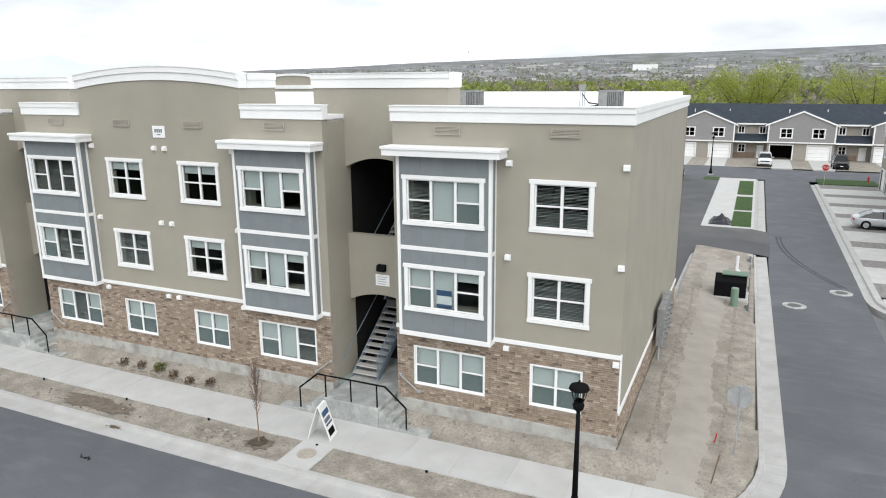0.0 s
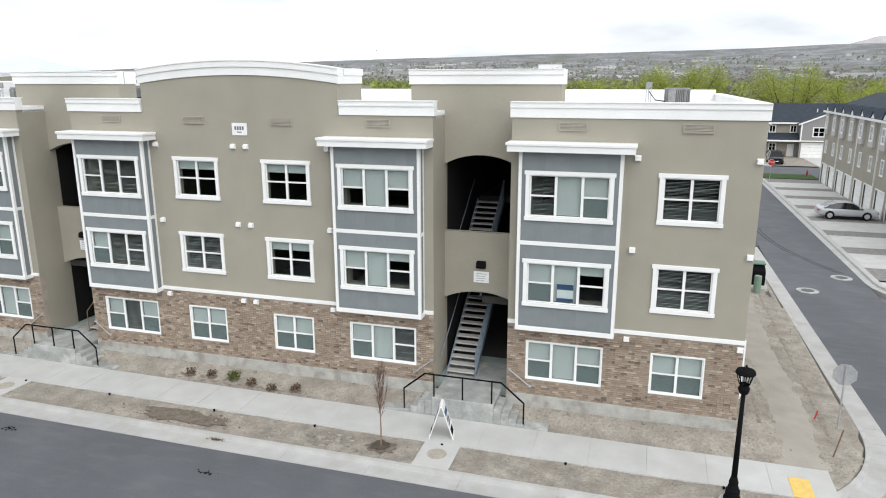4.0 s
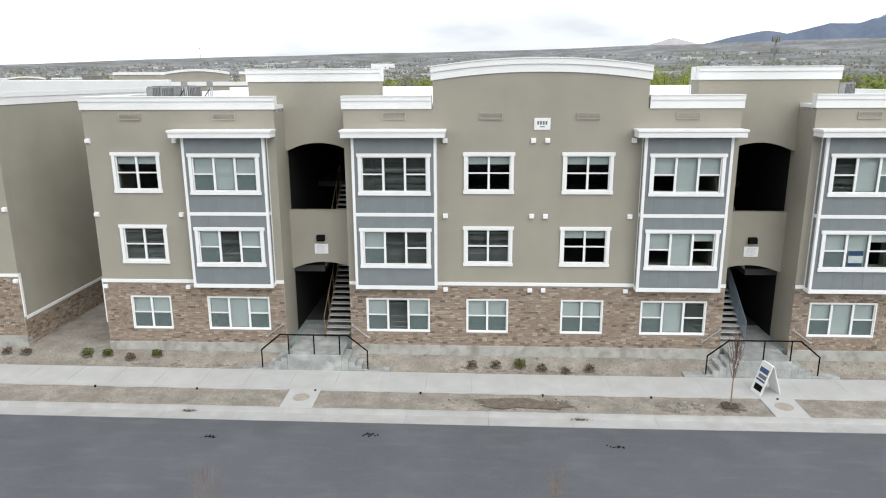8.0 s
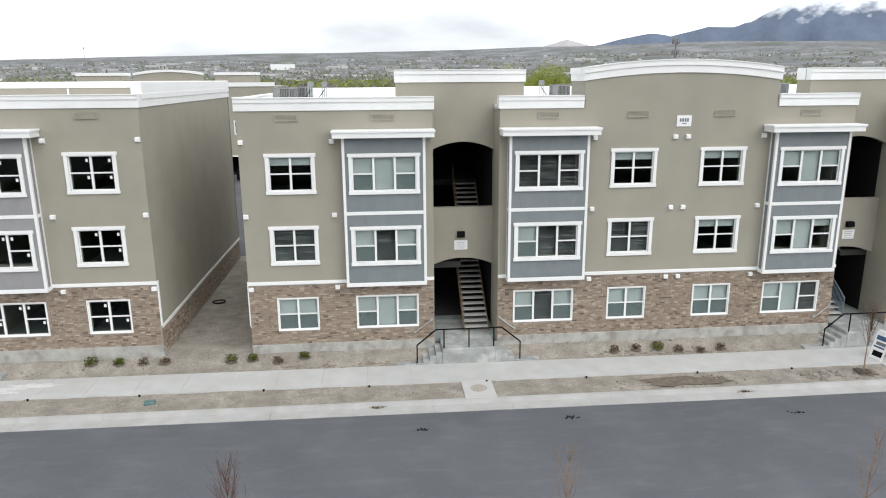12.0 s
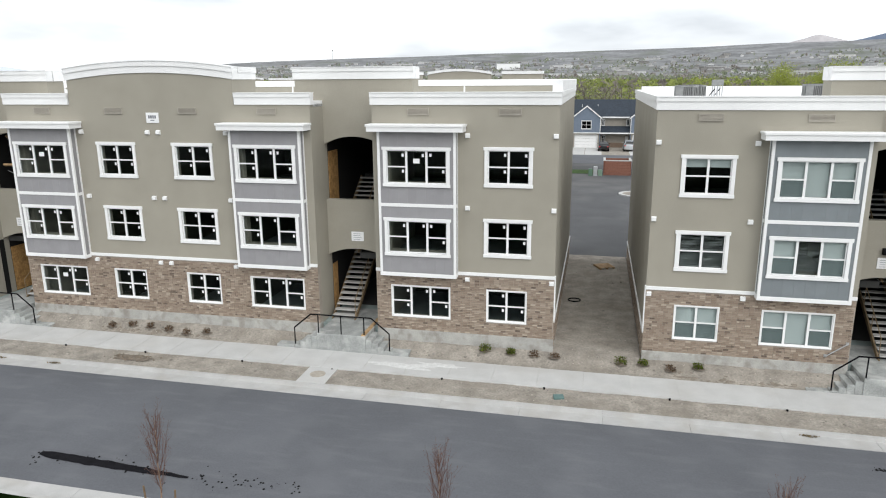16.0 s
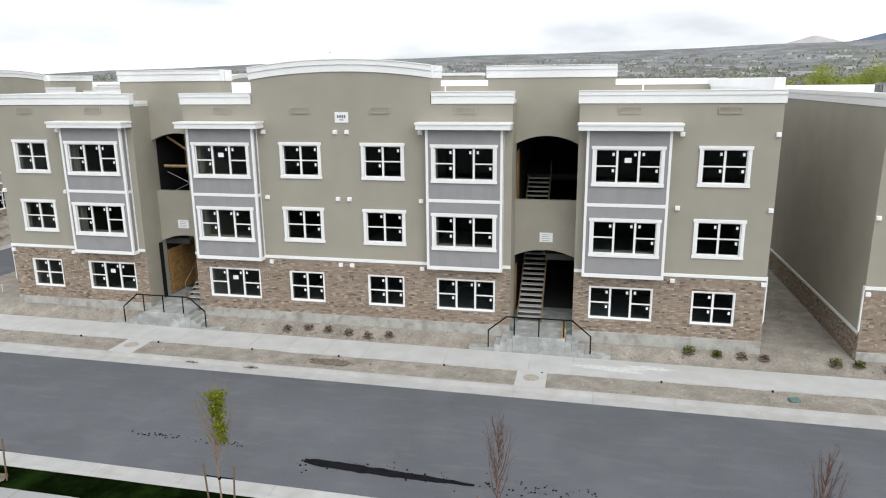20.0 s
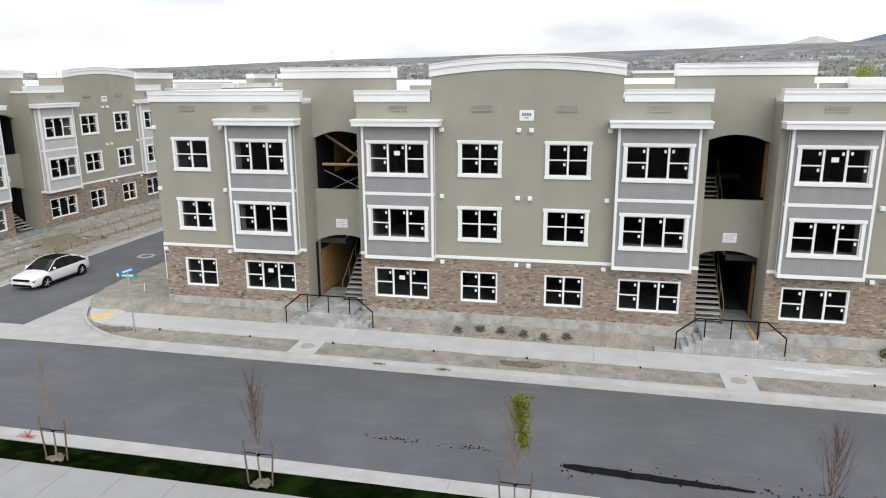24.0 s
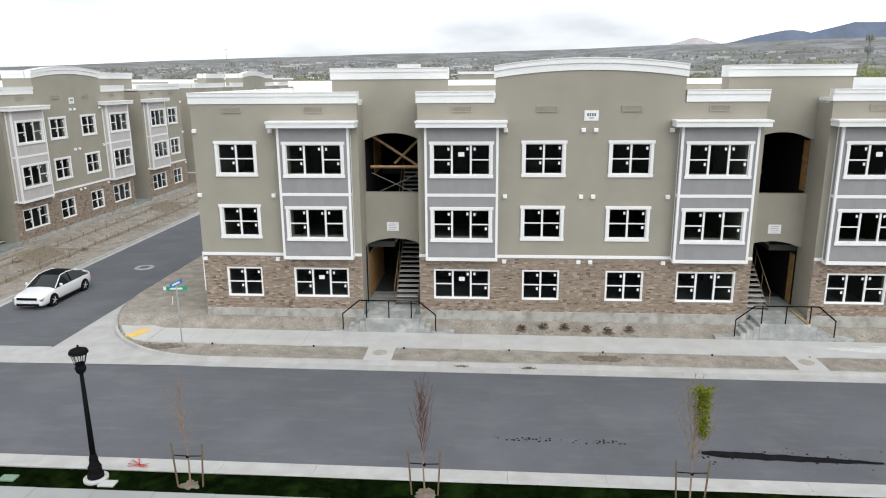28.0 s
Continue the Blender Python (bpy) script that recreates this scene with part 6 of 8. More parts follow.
TAR = material("fresh_tar", (0.010, 0.010, 0.012), 0.8, spec=0.05, var=0.25, scale=3, fine=25, bump=0.3)
CRUMB = material("dark_crumbs", (0.014, 0.014, 0.014), 0.9, spec=0.05, var=0.3)
road_z = lambda x, y: rise(x) - 0.115 + 0.07 * (1 - ((y + 9.2) / 4.0) ** 2) + 0.004
tar = thing("tar_streak", "black wet tar streak across the asphalt", "stain", pose(0, 0, 0))
g = Geo()
for k in range(41):
    t = k / 40
    x = -38.3 + 5.6 * t
    w = (0.20 + 0.05 * noise.noise((k * 0.4, 0, 1))) * (1 - 0.75 * t ** 3) * min(1, 0.5 + t * 6)
    y = -11.30 - 0.30 * t ** 0.8 + 0.04 * noise.noise((k * 0.3, 3, 1))
    g.v += [(x, y - w, road_z(x, y) + 0.003), (x, y + w, road_z(x, y) + 0.003)]
for k in range(40):
    g.f.append((2 * k, 2 * k + 2, 2 * k + 3, 2 * k + 1))
part("streak", g, TAR, tar)
crumbs = Geo()
rn = random.Random(5)
for k in range(260):
    if k < 120:
        x, y = -38.5 + 9.5 * rn.random() ** 0.9, -11.45 + rn.gauss(0, 0.22)
    elif k < 190:
        x, y = -43.9 + rn.gauss(0, 0.5) + (2.5 if k % 2 else 0), -10.80 + rn.gauss(0, 0.10) - 0.05 * (k % 2)
    else:
        x, y = rn.choice(((-11.59, -6.61), (-6.1, -6.23), (2.34, -6.67)))
        x, y = x + rn.gauss(0, 0.15), y + rn.gauss(0, 0.07)
    s = rn.uniform(0.012, 0.045)
    crumbs.lathe([(s, 0), (s * 0.8, s * 0.3), (0.001, s * 0.4)], 5, (x, y, road_z(x, y)))
tagged(part("tar_crumbs", crumbs, CRUMB), "scattered black tar crumbs on the street", "debris", kind="stuff")
for x, y, rx, ry, s in ((-0.85, -3.72, 1.9, 0.40, 1), (-40.4, -3.65, 0.95, 0.30, 2), (7.1, -3.68, 0.55, 0.35, 3), (-60.3, -3.45, 1.0, 0.30, 6)):
    patch("damp_patch", "dark damp patch on the dry soil", x, y, rx, ry, DAMP_SOFT, soil_height(x, y) + 0.02, s, "stain", rough=0.55)

PALE_DUST = material("pale_cement_dust", (0.60, 0.60, 0.585), 0.9, var=0.12, scale=5, fine=30, bump=0.2)
for x, y, rx, ry, s, z in ((-28.6, -2.1, 1.7, 0.30, 11, 0.018), (-27.0, -1.75, 0.9, 0.22, 12, 0.018), (-29.6, -0.75, 0.55, 0.25, 13, 0.12)):
    patch("cement_spill", "white smear of spilled cement dust on the concrete walk", x, y, rx, ry, PALE_DUST, rise(x) + z, s, "stain", rough=0.7)

# dark turned earth of the planted rows
TURNED = material("turned_earth", (0.215, 0.185, 0.15), 0.97, var=0.25, scale=5, fine=25, bump=0.8, depth=0.03)
for x0, x1, y0 in ((-4.0, 3.4, -0.95), (-17.4, -12.4, -1.0), (-44.2, -38.2, -0.85)):
    bed = Geo()
    for k in range(130):
        cx, cy = rn.uniform(x0, x1), y0 + rn.gauss(0, 0.15)
        r = rn.uniform(0.025, 0.11)
        i = len(bed.v)
        bed.v.append((cx, cy, soil_height(cx, cy) + 0.03))
        for q in range(9):
            a = 2 * math.pi * q / 9
            w = r * rn.uniform(0.6, 1.3)
            px, py = cx + 1.5 * w * math.cos(a), cy + 0.7 * w * math.sin(a)
            bed.v.append((px, py, soil_height(px, py) + 0.004))
        for q in range(9):
            bed.f.append((i, i + 1 + q, i + 1 + (q + 1) % 9))
    tagged(part("planting_bed", bed, TURNED), "dark turned earth along the shrub row", "soil", kind="stuff")

DRY_LEAF = material("dry_leaf_litter", (0.16, 0.125, 0.07), 0.95, var=0.3, scale=8)
for x, y, k in ((-46.4, -4.62, 1), (-43.6, -4.68, 3), (-13.2, -4.7, 6), (1.4, -4.72, 7)):
    lit = Geo()
    for q in range(70):
        leaf(lit, (rn.gauss(0, 0.16), rn.gauss(0, 0.045), 0.015 + 0.03 * rn.random()), 0.03, rn)
    tagged(part("leaf_litter", lit, DRY_LEAF, at=pose(x, y, rise(x) - 0.14)), "small drift of dry leaves in the gutter", "litter", "gutter litter", "stuff")

# sprinkler heads along the walk
for k in range(18):
    x = -58.0 + 4.45 * k + 0.3 * (k % 2)
    sh = thing("sprinkler_head", "small black sprinkler head at the walk edge", "sprinkler", pose(x, -3.05, soil_height(x, -3.05)), "sprinkler heads")
    part("riser", Geo().lathe([(0.035, -0.05), (0.035, 0.05), (0.045, 0.055), (0.045, 0.075), (0.0, 0.08)], 10), BLACK, sh)

# stones and clods in the verges
clods = Geo()
for k in range(5200):
    x = rn.uniform(-62, 22)
    y = rn.choice((rn.uniform(-4.3, -3.0), rn.uniform(-1.05, -0.1), rn.uniform(-1.05, -0.1)))
    if k % 9 == 0:
        x, y = rn.uniform(-22.2, -18.8), rn.uniform(0, 17)
    if k % 7 == 0:
        x, y = rn.uniform(18.9, 22.4), rn.uniform(0, 30)
    s = rn.uniform(0.010, 0.036) * (2.2 if rn.random() < 0.05 else 1)
    z = soil_height(x, y)
    clods.lathe([(s, -0.01), (s * 1.05, s * 0.35), (s * 0.55, s * 0.7), (0.002, s * 0.75)], 5, (x, y, z))
for k in range(60):
    x, y = 5.2 + rn.gauss(0, 0.45), -3.8 + rn.gauss(0, 0.2)
    s = rn.uniform(0.03, 0.11)
    clods.box(x - s, x + s, y - s * 0.6, y + s * 0.6, soil_height(x, y) - 0.01, soil_height(x, y) + s * 0.55)
CLOD = material("soil_clods", (0.29, 0.265, 0.23), 0.95, var=0.2, island=0.3)
RUT = material("loose_dark_soil", (0.255, 0.23, 0.196), 0.97, var=0.3, scale=5, fine=24, bump=0.9, depth=0.03)
track = Geo()
for k in range(61):
    y = -1.2 + 29.0 * k / 60
    c = 20.55 + 0.18 * noise.noise((y * 0.15, 1, 0)) - 0.010 * y
    w = 0.85 + 0.10 * noise.noise((y * 0.5, 4, 0)) + 0.12 * noise.noise((y * 2.3, 8, 0))
    for q in (-1.0, -0.5, 0.0, 0.5, 1.0):
        track.v.append((c + q * w, y, soil_height(c + q * w, y) + (0.022 if abs(q) < 0.9 else -0.02)))
for k in range(60):
    for q in range(4):
        i = 5 * k + q
        track.f.append((i, i + 1, i + 6, i + 5))
tagged(part("dirt_track", track, SOIL_PACKED, smooth=True), "pale packed wheel track across the side yard", "track", kind="structure")
for sx, ph in ((19.35, 0.0), (21.65, 7.0)):
    rut = Geo()
    for k in range(61):
        y = 1.0 + 20.0 * k / 60
        c = sx + 0.22 * noise.noise((y * 0.22, ph, 0))
        w = 0.13 + 0.14 * noise.noise((y * 0.9, ph + 3, 0)) + 0.05 * noise.noise((y * 3.7, ph, 1))
        for q in (-1, 0, 1):
            rut.v.append((c + q * w, y, soil_height(c, y) + (0.028 if q == 0 else -0.02)))
    for k in range(60):
        for q in range(2):
            i = 3 * k + q
            rut.f.append((i, i + 1, i + 4, i + 3))
    tagged(part("wheel_rut", rut, RUT, smooth=True), "dark rough rut along the dirt track", "rut")
mulch = Geo()
for k in range(420):
    cx, cy, wx, wy = ((-40.4, -3.65, 0.55, 0.17), (-0.85, -3.72, 1.0, 0.20), (-60.2, -3.4, 0.6, 0.18))[k % 3]
    x, y = cx + rn.gauss(0, wx), cy + rn.gauss(0, wy)
    q = rn.uniform(0.012, 0.045)
    mulch.lathe([(q, -0.01), (q, q * 0.4), (0.002, q * 0.7)], 5, (x, y, soil_height(x, y) + 0.015))
tagged(part("dark_clods", mulch, material("dark_clods", (0.17, 0.135, 0.10), 0.95, var=0.2, island=0.35)), "dark turned clods on the verge soil", "soil", kind="stuff")
tagged(part("soil_clods", clods, CLOD), "small clods and stones on the bare soil", "stones", kind="stuff")


# ---------------------------------------------------------------- planting
def shrub(x, y, green, seed, h=0.35):
    rn = random.Random(seed)
    t = thing("shrub", ("small bright green shrub in a dug hole" if green else "small brown winter shrub in a dug hole"), "shrub", pose(x, y, soil_height(x, y)), "foundation shrubs")
    st = Geo()
    for k in range(9):
        a = k * 0.7 + rn.uniform(-0.2, 0.2)
        st.tube((0, 0, -0.02), (0.6 * h * math.cos(a), 0.6 * h * math.sin(a), h * rn.uniform(0.5, 0.95)), 0.008, 0.003, 4, False)
    part("stems", st, BARK, t)
    c = Geo()
    for k in range(170 if green else 80):
        a, r = rn.uniform(0, 6.28), h * 0.75 * rn.random() ** 0.6
        leaf(c, (r * math.cos(a), r * math.sin(a), h * rn.uniform(0.12, 1.0) * (1 - 0.3 * r / h)), 0.035, rn)
    part("foliage", c, LEAF_BUSH if green else LEAF_DRY, t)
    pit = patch("planting_hole", "", 0, 0, 0.27, 0.2, DAMP_SOFT, 0.012, seed, "")
    for key in ("label", "category"):
        if key in pit:
            del pit[key]
    pit.parent = t


for k, (x, y, gr_) in enumerate(((-25.2, -0.35, 1), (-24.05, -0.4, 1), (-23.05, -0.4, 0), (-22.15, -0.4, 0), (-19.4, -0.45, 1), (-18.5, -0.4, 1), (-17.4, -0.6, 0), (-16.3, -0.4, 1),
                                 (-2.6, -0.65, 0), (-1.6, -0.62, 0), (-0.58, -0.6, 1), (0.32, -0.75, 0), (1.31, -0.85, 0), (2.31, -0.75, 0),
                                 (-43.7, -0.65, 0), (-42.65, -0.5, 0), (-41.65, -0.55, 0), (-40.6, -0.6, 0), (-39.6, -0.7, 0), (-38.6, -0.6, 0))):
    shrub(x, y, gr_, 40 + k, 0.36 if gr_ and k % 2 == 0 else 0.27)


def young_tree(x, y, seed, style, h=3.6, staked=True):
    """Street tree: thin whip with upswept twigs, tied between two stakes."""
    rn = random.Random(seed)
    words = {"bare": "leafless young street tree", "red": "young street tree with reddish buds", "lime": "young street tree in bright lime leaf"}[style]
    t = thing("young_tree", words + (" tied between two stakes" if staked else " in a dug pit"), "tree", pose(x, y, rise(x)), "street trees")
    g = Geo()
    lean = rn.uniform(-0.06, 0.06)
    top = Vector((lean * 2, 0, h))
    pts = [Vector((lean * 2 * q / 5 + rn.uniform(-0.02, 0.02), rn.uniform(-0.02, 0.02), h * q / 5)) for q in range(6)]
    for q in range(5):
        g.tube(pts[q], pts[q + 1], 0.03 * (1 - q / 6), 0.03 * (1 - (q + 1) / 6), 6, False)
    part("trunk", g, BARK, t)
    tw = Geo()
    tips = []
    slim = 0.62 if style == "red" else (1.15 if style == "lime" else 0.85)
    for k in range(22 if style != "bare" else 13):
        f = 0.34 + 0.56 * (k + rn.random()) / 22 if style != "bare" else rn.uniform(0.4, 0.9)
        p = pts[int(f * 5)].lerp(pts[min(int(f * 5) + 1, 5)], f * 5 % 1)
        a = k * 2.4 + rn.uniform(-0.5, 0.5)
        out_, L = rn.uniform(0.35, 0.75) * slim, h * rn.uniform(0.075, 0.12) * (1.55 - 1.25 * f)
        r = 0.010
        for q in range(4):
            d = Vector((math.cos(a) * out_, math.sin(a) * out_, 1.0)).normalized()
            e = p + d * L
            tw.tube(p, e, r, r * 0.72, 4, False)
            for j in range(4 if style != "bare" else 2):
                b = a + rn.uniform(-1.5, 1.5)
                o2 = rn.uniform(0.2, 0.8)
                b0 = p.lerp(e, rn.random())
                s2 = b0 + Vector((math.cos(b) * o2, math.sin(b) * o2, 1.0)).normalized() * L * rn.uniform(0.5, 1.2)
                tw.tube(b0, s2, r * 0.5, 0.0018, 3, False)
                tips.append(s2)
            tips.append(e)
            p, r, a, out_ = e, r * 0.72, a + rn.uniform(-0.35, 0.35), out_ * rn.uniform(0.55, 0.95)
    part("branch_crown", tw, {"bare": BARK, "red": TWIG, "lime": BARK}[style], t)
    c = Geo()
    if style == "red":
        for k in range(420):
            p = rn.choice(tips)
            leaf(c, p + Vector((rn.gauss(0, 0.03), rn.gauss(0, 0.03), rn.gauss(0, 0.05))), 0.012, rn)
        tagged(part("bud_cluster", c, TWIG, t), kind="stuff")
    if style == "lime":
        for k in range(300):
            p = rn.choice(tips)
            leaf(c, p + Vector((rn.gauss(0, 0.04), rn.gauss(0, 0.04), rn.gauss(0, 0.06))), 0.016, rn)
        for k in range(1300):
            # one dense sprouting side, thick at the head and thinning downwards
            u = rn.random() ** 1.6
            w = 0.13 - 0.06 * u
            leaf(c, Vector((0.10 + 0.10 * u + rn.gauss(0, w), rn.gauss(0, w), h * (0.97 - 0.40 * u))), 0.034, rn)
        part("foliage", c, LEAF_LIME, t)
    if staked:
        for s in (-1, 1):
            part("stake", Geo().tube((s * 0.38, 0, -0.1), (s * 0.47, 0, 1.42), 0.028, 0.026, 6), STAKE, t)
            part("tie", Geo().tube((0, 0.03, 0.98), (s * 0.46, 0.03, 1.0), 0.016, n=5).lathe([(0.045, 0.95), (0.05, 0.98), (0.045, 1.01)], 8), BLACK, t)
    pit = patch("planting_hole", "", 0, 0, 0.30, 0.26, DAMP_SOFT if staked else DAMP, 0.03, seed, "", rough=0.6)
    for key in ("label", "category"):
        if key in pit:
            del pit[key]
    pit.parent = t


for k, (x, st) in enumerate(((-62.3, "bare"), (-54.15, "bare"), (-47.1, "red"), (-39.5, "lime"), (-31.7, "red"), (-24.1, "red"), (-16.5, "red"), (-8.6, "bare"), (-0.8, "bare"), (6.8, "bare"))):
    young_tree(x, -14.3, 70 + k, st, 3.5 if st != "lime" else 3.7)
young_tree(7.1, -3.65, 99, "red", 2.9, False)

# ---------------------------------------------------------------- street furniture
def lamp_post(x, y, z, h=4.15):
    t = thing("street_lamp", "black cast-iron street lamp with a glazed lantern", "street lamp", pose(x, y, z), "street lamps")
    part("footing", Geo().lathe([(0.36, -0.3), (0.36, 0.06), (0.33, 0.08), (0.0, 0.08)], 18), CONCRETE, t)
    part("base", Geo().lathe([(0.24, 0.06), (0.24, 0.18), (0.20, 0.22), (0.20, 0.42), (0.16, 0.48), (0.12, 0.62), (0.135, 0.66), (0.12, 0.72), (0.085, 0.85)], 16), BLACK, t, smooth=False)
    part("pole", Geo().lathe([(0.085, 0.85), (0.055, h - 0.75)], 12), BLACK, t, smooth=True)
    part("collar", Geo().lathe([(0.055, h - 0.80), (0.13, h - 0.72), (0.16, h - 0.60), (0.12, h - 0.50), (0.15, h - 0.46)], 14), BLACK, t)
    cage = Geo()
    for k in range(8):
        a = 2 * math.pi * k / 8
        cage.tube((0.14 * math.cos(a), 0.14 * math.sin(a), h - 0.47), (0.23 * math.cos(a), 0.23 * math.sin(a), h - 0.14), 0.012, n=4)
    part("lantern_cage", cage, BLACK, t)
    part("lantern_glass", Geo().lathe([(0.12, h - 0.46), (0.20, h - 0.15)], 12), GLASS, t)
    part("lantern_cap", Geo().lathe([(0.265, h - 0.15), (0.275, h - 0.12), (0.24, h - 0.04), (0.10, h + 0.02), (0.03, h + 0.05), (0.03, h + 0.10), (0.0, h + 0.12)], 16), BLACK, t, smooth=False)


lamp_post(18.1, -3.75, 0.0, 4.2)
lamp_post(-57.2, -14.1, rise(-57.2), 4.25)
lamp_post(16.9, 76.0, 0.05, 5.4)

a = thing("aframe_sign", "white folding sidewalk sign with a blue printed panel", "sign", pose(8.85, -2.4, 0.015, 0, 0, 12))
for s in (-1, 1):
    pn = part("panel", Geo().prism([(s * 0.40, 0.0), (s * 0.43, 0.0), (s * 0.045, 1.18), (s * 0.015, 1.18)], "y", -0.33, 0.33), WHITE, a)
    nrm = Vector((s * 1.18, 0, 0.385)).normalized()
    for k, (f0, f1, mat) in enumerate(((0.68, 0.84, INK_BLUE), (0.50, 0.62, INK), (0.40, 0.46, INK_BLUE), (0.10, 0.30, BLACK))):
        p0 = Vector((s * 0.43, 0, 0)).lerp(Vector((s * 0.045, 0, 1.18)), f0) + nrm * 0.004
        p1 = Vector((s * 0.43, 0, 0)).lerp(Vector((s * 0.045, 0, 1.18)), f1) + nrm * 0.004
        part("print_bar", Geo().poly([(p0.x, -0.26, p0.z), (p0.x, 0.26 - 0.06 * (k % 2), p0.z), (p1.x, 0.26 - 0.06 * (k % 2), p1.z), (p1.x, -0.26, p1.z)]), mat, pn)
part("hinge", Geo().box(-0.05, 0.05, -0.3, 0.3, 1.17, 1.20, 0.01), WHITE, a)

SIGN_BLUE = material("street_sign_blue", (0.03, 0.22, 0.55), 0.4, var=0.03, bump=0)
SIGN_GREEN = material("street_sign_green", (0.02, 0.30, 0.16), 0.4, var=0.03, bump=0)
s_ = thing("street_sign", "galvanised post with blue and green street name blades", "sign", pose(-59.45, -3.0, rise(-59.6)))
part("post", Geo().tube((0, 0, -0.3), (0, 0, 2.75), 0.032, n=8), GALV, s_)
for nm, mat, z, ang in (("name_blade", SIGN_GREEN, 2.62, 8), ("name_blade", SIGN_BLUE, 2.86, 80)):
    bl = part(nm, Geo().box(-0.46, 0.46, -0.006, 0.006, -0.10, 0.10, 0.002), mat, s_, at=pose(0, 0, z, 0, 0, ang))
    for yy in (-0.008, 0.008):
        part("print_bar", Geo().box(-0.3, 0.26, yy - 0.001, yy + 0.001, -0.045, 0.045), WHITE, bl)
part("small_plate", Geo().box(-0.62, -0.42, -0.006, 0.006, 2.54, 2.70), WHITE, s_)


def octagon(r, d0, d1):
    return Geo().prism([(r * math.cos(radians(22.5 + 45 * k)), r * math.sin(radians(22.5 + 45 * k))) for k in range(8)], "y", d0, d1)


def stop_sign(x, y, z, facing, h=2.1):
    t = thing("stop_sign", "red octagonal stop sign on a galvanised post", "sign", pose(x, y, z, 0, 0, facing), "stop signs")
    part("post", Geo().tube((0, 0.03, -0.3), (0, 0.03, h + 0.35), 0.03, n=6), GALV, t)
    pl = part("plate", octagon(0.41, -0.004, 0.004), GALV, t, at=(0, 0, h))
    part("red_face", octagon(0.39, -0.008, -0.004), RED, pl)
    part("white_rim", octagon(0.41, -0.006, -0.004), WHITE, pl)
    cu = bpy.data.curves.new("lettering", "FONT")
    cu.body, cu.size, cu.align_x, cu.align_y, cu.extrude = "STOP", 0.30, "CENTER", "CENTER", 0.001
    cu.materials.append(WHITE)
    tx = new("lettering", cu)
    tx.parent = pl
    tx.matrix_basis = pose(0, -0.0105, 0, 90, 0, 0)


stop_sign(22.1, 1.9, 0.0, 180)
stop_sign(29.6, 70.2, 0.0, 0)
for x, y, h_, mat, lab in ((21.5, -0.3, 1.05, STAKE, "rough wooden survey stake in the soil"), (21.45, 2.3, 0.35, RED, "small red survey flag in the soil"), (-61.9, 1.4, 0.45, STICKER, "short white marker stake in soil")):
    k_ = thing("survey_stake", lab, "stake", pose(x, y, soil_height(x, y), 4, 9, 0))
    part("stick", Geo().box(-0.02, 0.02, -0.012, 0.012, -0.1, h_), mat, k_)

hy = thing("fire_hydrant", "red cast-iron fire hydrant on bare soil", "hydrant", pose(-73.6, 2.9, 0.29))
part("barrel", Geo().lathe([(0.16, 0.0), (0.16, 0.05), (0.10, 0.07), (0.10, 0.50), (0.14, 0.52), (0.14, 0.56), (0.11, 0.62), (0.06, 0.70), (0.03, 0.72), (0.03, 0.77), (0.0, 0.77)], 14), RED, hy)
part("outlet", Geo().tube((-0.2, 0, 0.42), (0.2, 0, 0.42), 0.055, n=10), RED, hy)
part("pumper_outlet", Geo().tube((0, 0, 0.40), (0.18, 0, 0.40), 0.07, n=10).tube((0, -0.17, 0.40), (0, 0, 0.40), 0.07, n=10), RED, hy)
hy2 = thing("fire_hydrant", "red fire hydrant on a lawn by row houses", "hydrant", pose(34.6, 74.6, 0.05))
part("barrel", Geo().lathe([(0.16, 0.0), (0.10, 0.07), (0.10, 0.50), (0.14, 0.56), (0.06, 0.70), (0.0, 0.77)], 12), RED, hy2)

UTIL_GREEN = material("utility_green", (0.10, 0.17, 0.12), 0.5, var=0.06)
UTIL_PALE = material("pedestal_green", (0.17, 0.25, 0.19), 0.5, var=0.06)
tf = thing("transformer", "dark green pad transformer with sloped lid", "transformer", pose(21.35, 20.0, soil_height(21.35, 20)))
part("case", fix_normals(Geo().prism([(-0.6, 0.1), (0.6, 0.1), (0.6, 1.15), (0.1, 1.25), (-0.6, 0.95)], "x", -0.9, 0.75).mesh("case", BLACK)), BLACK, tf)
part("lid", Geo().box(-0.55, 0.8, -0.2, 0.65, 1.25, 1.31, 0.02), UTIL_GREEN, tf)
part("pad", Geo().box(-1.0, 0.9, -0.75, 0.75, -0.2, 0.1, 0.02), CONCRETE, tf)
pd = thing("utility_pedestal", "pale green cylindrical cable pedestal", "pedestal", pose(21.55, 18.3, soil_height(21.5, 18)))
part("body", Geo().lathe([(0.20, 0.0), (0.20, 0.95), (0.185, 1.0), (0.0, 1.02)], 14), UTIL_PALE, pd)
for z in (0.2, 0.4, 0.6, 0.8):
    part("rib", Geo().lathe([(0.205, z), (0.212, z + 0.01), (0.205, z + 0.02)], 14), UTIL_PALE, pd)
vp = thing("vent_pipe", "upright white plastic pipe in the yard", "pipe", pose(21.5, 23.0, 0.1))
part("pipe", Geo().tube((0, 0, -0.2), (0, 0, 1.7), 0.09, n=10).tube((0, 0, 0.9), (0.35, 0, 0.55), 0.06, n=8), STICKER, vp)

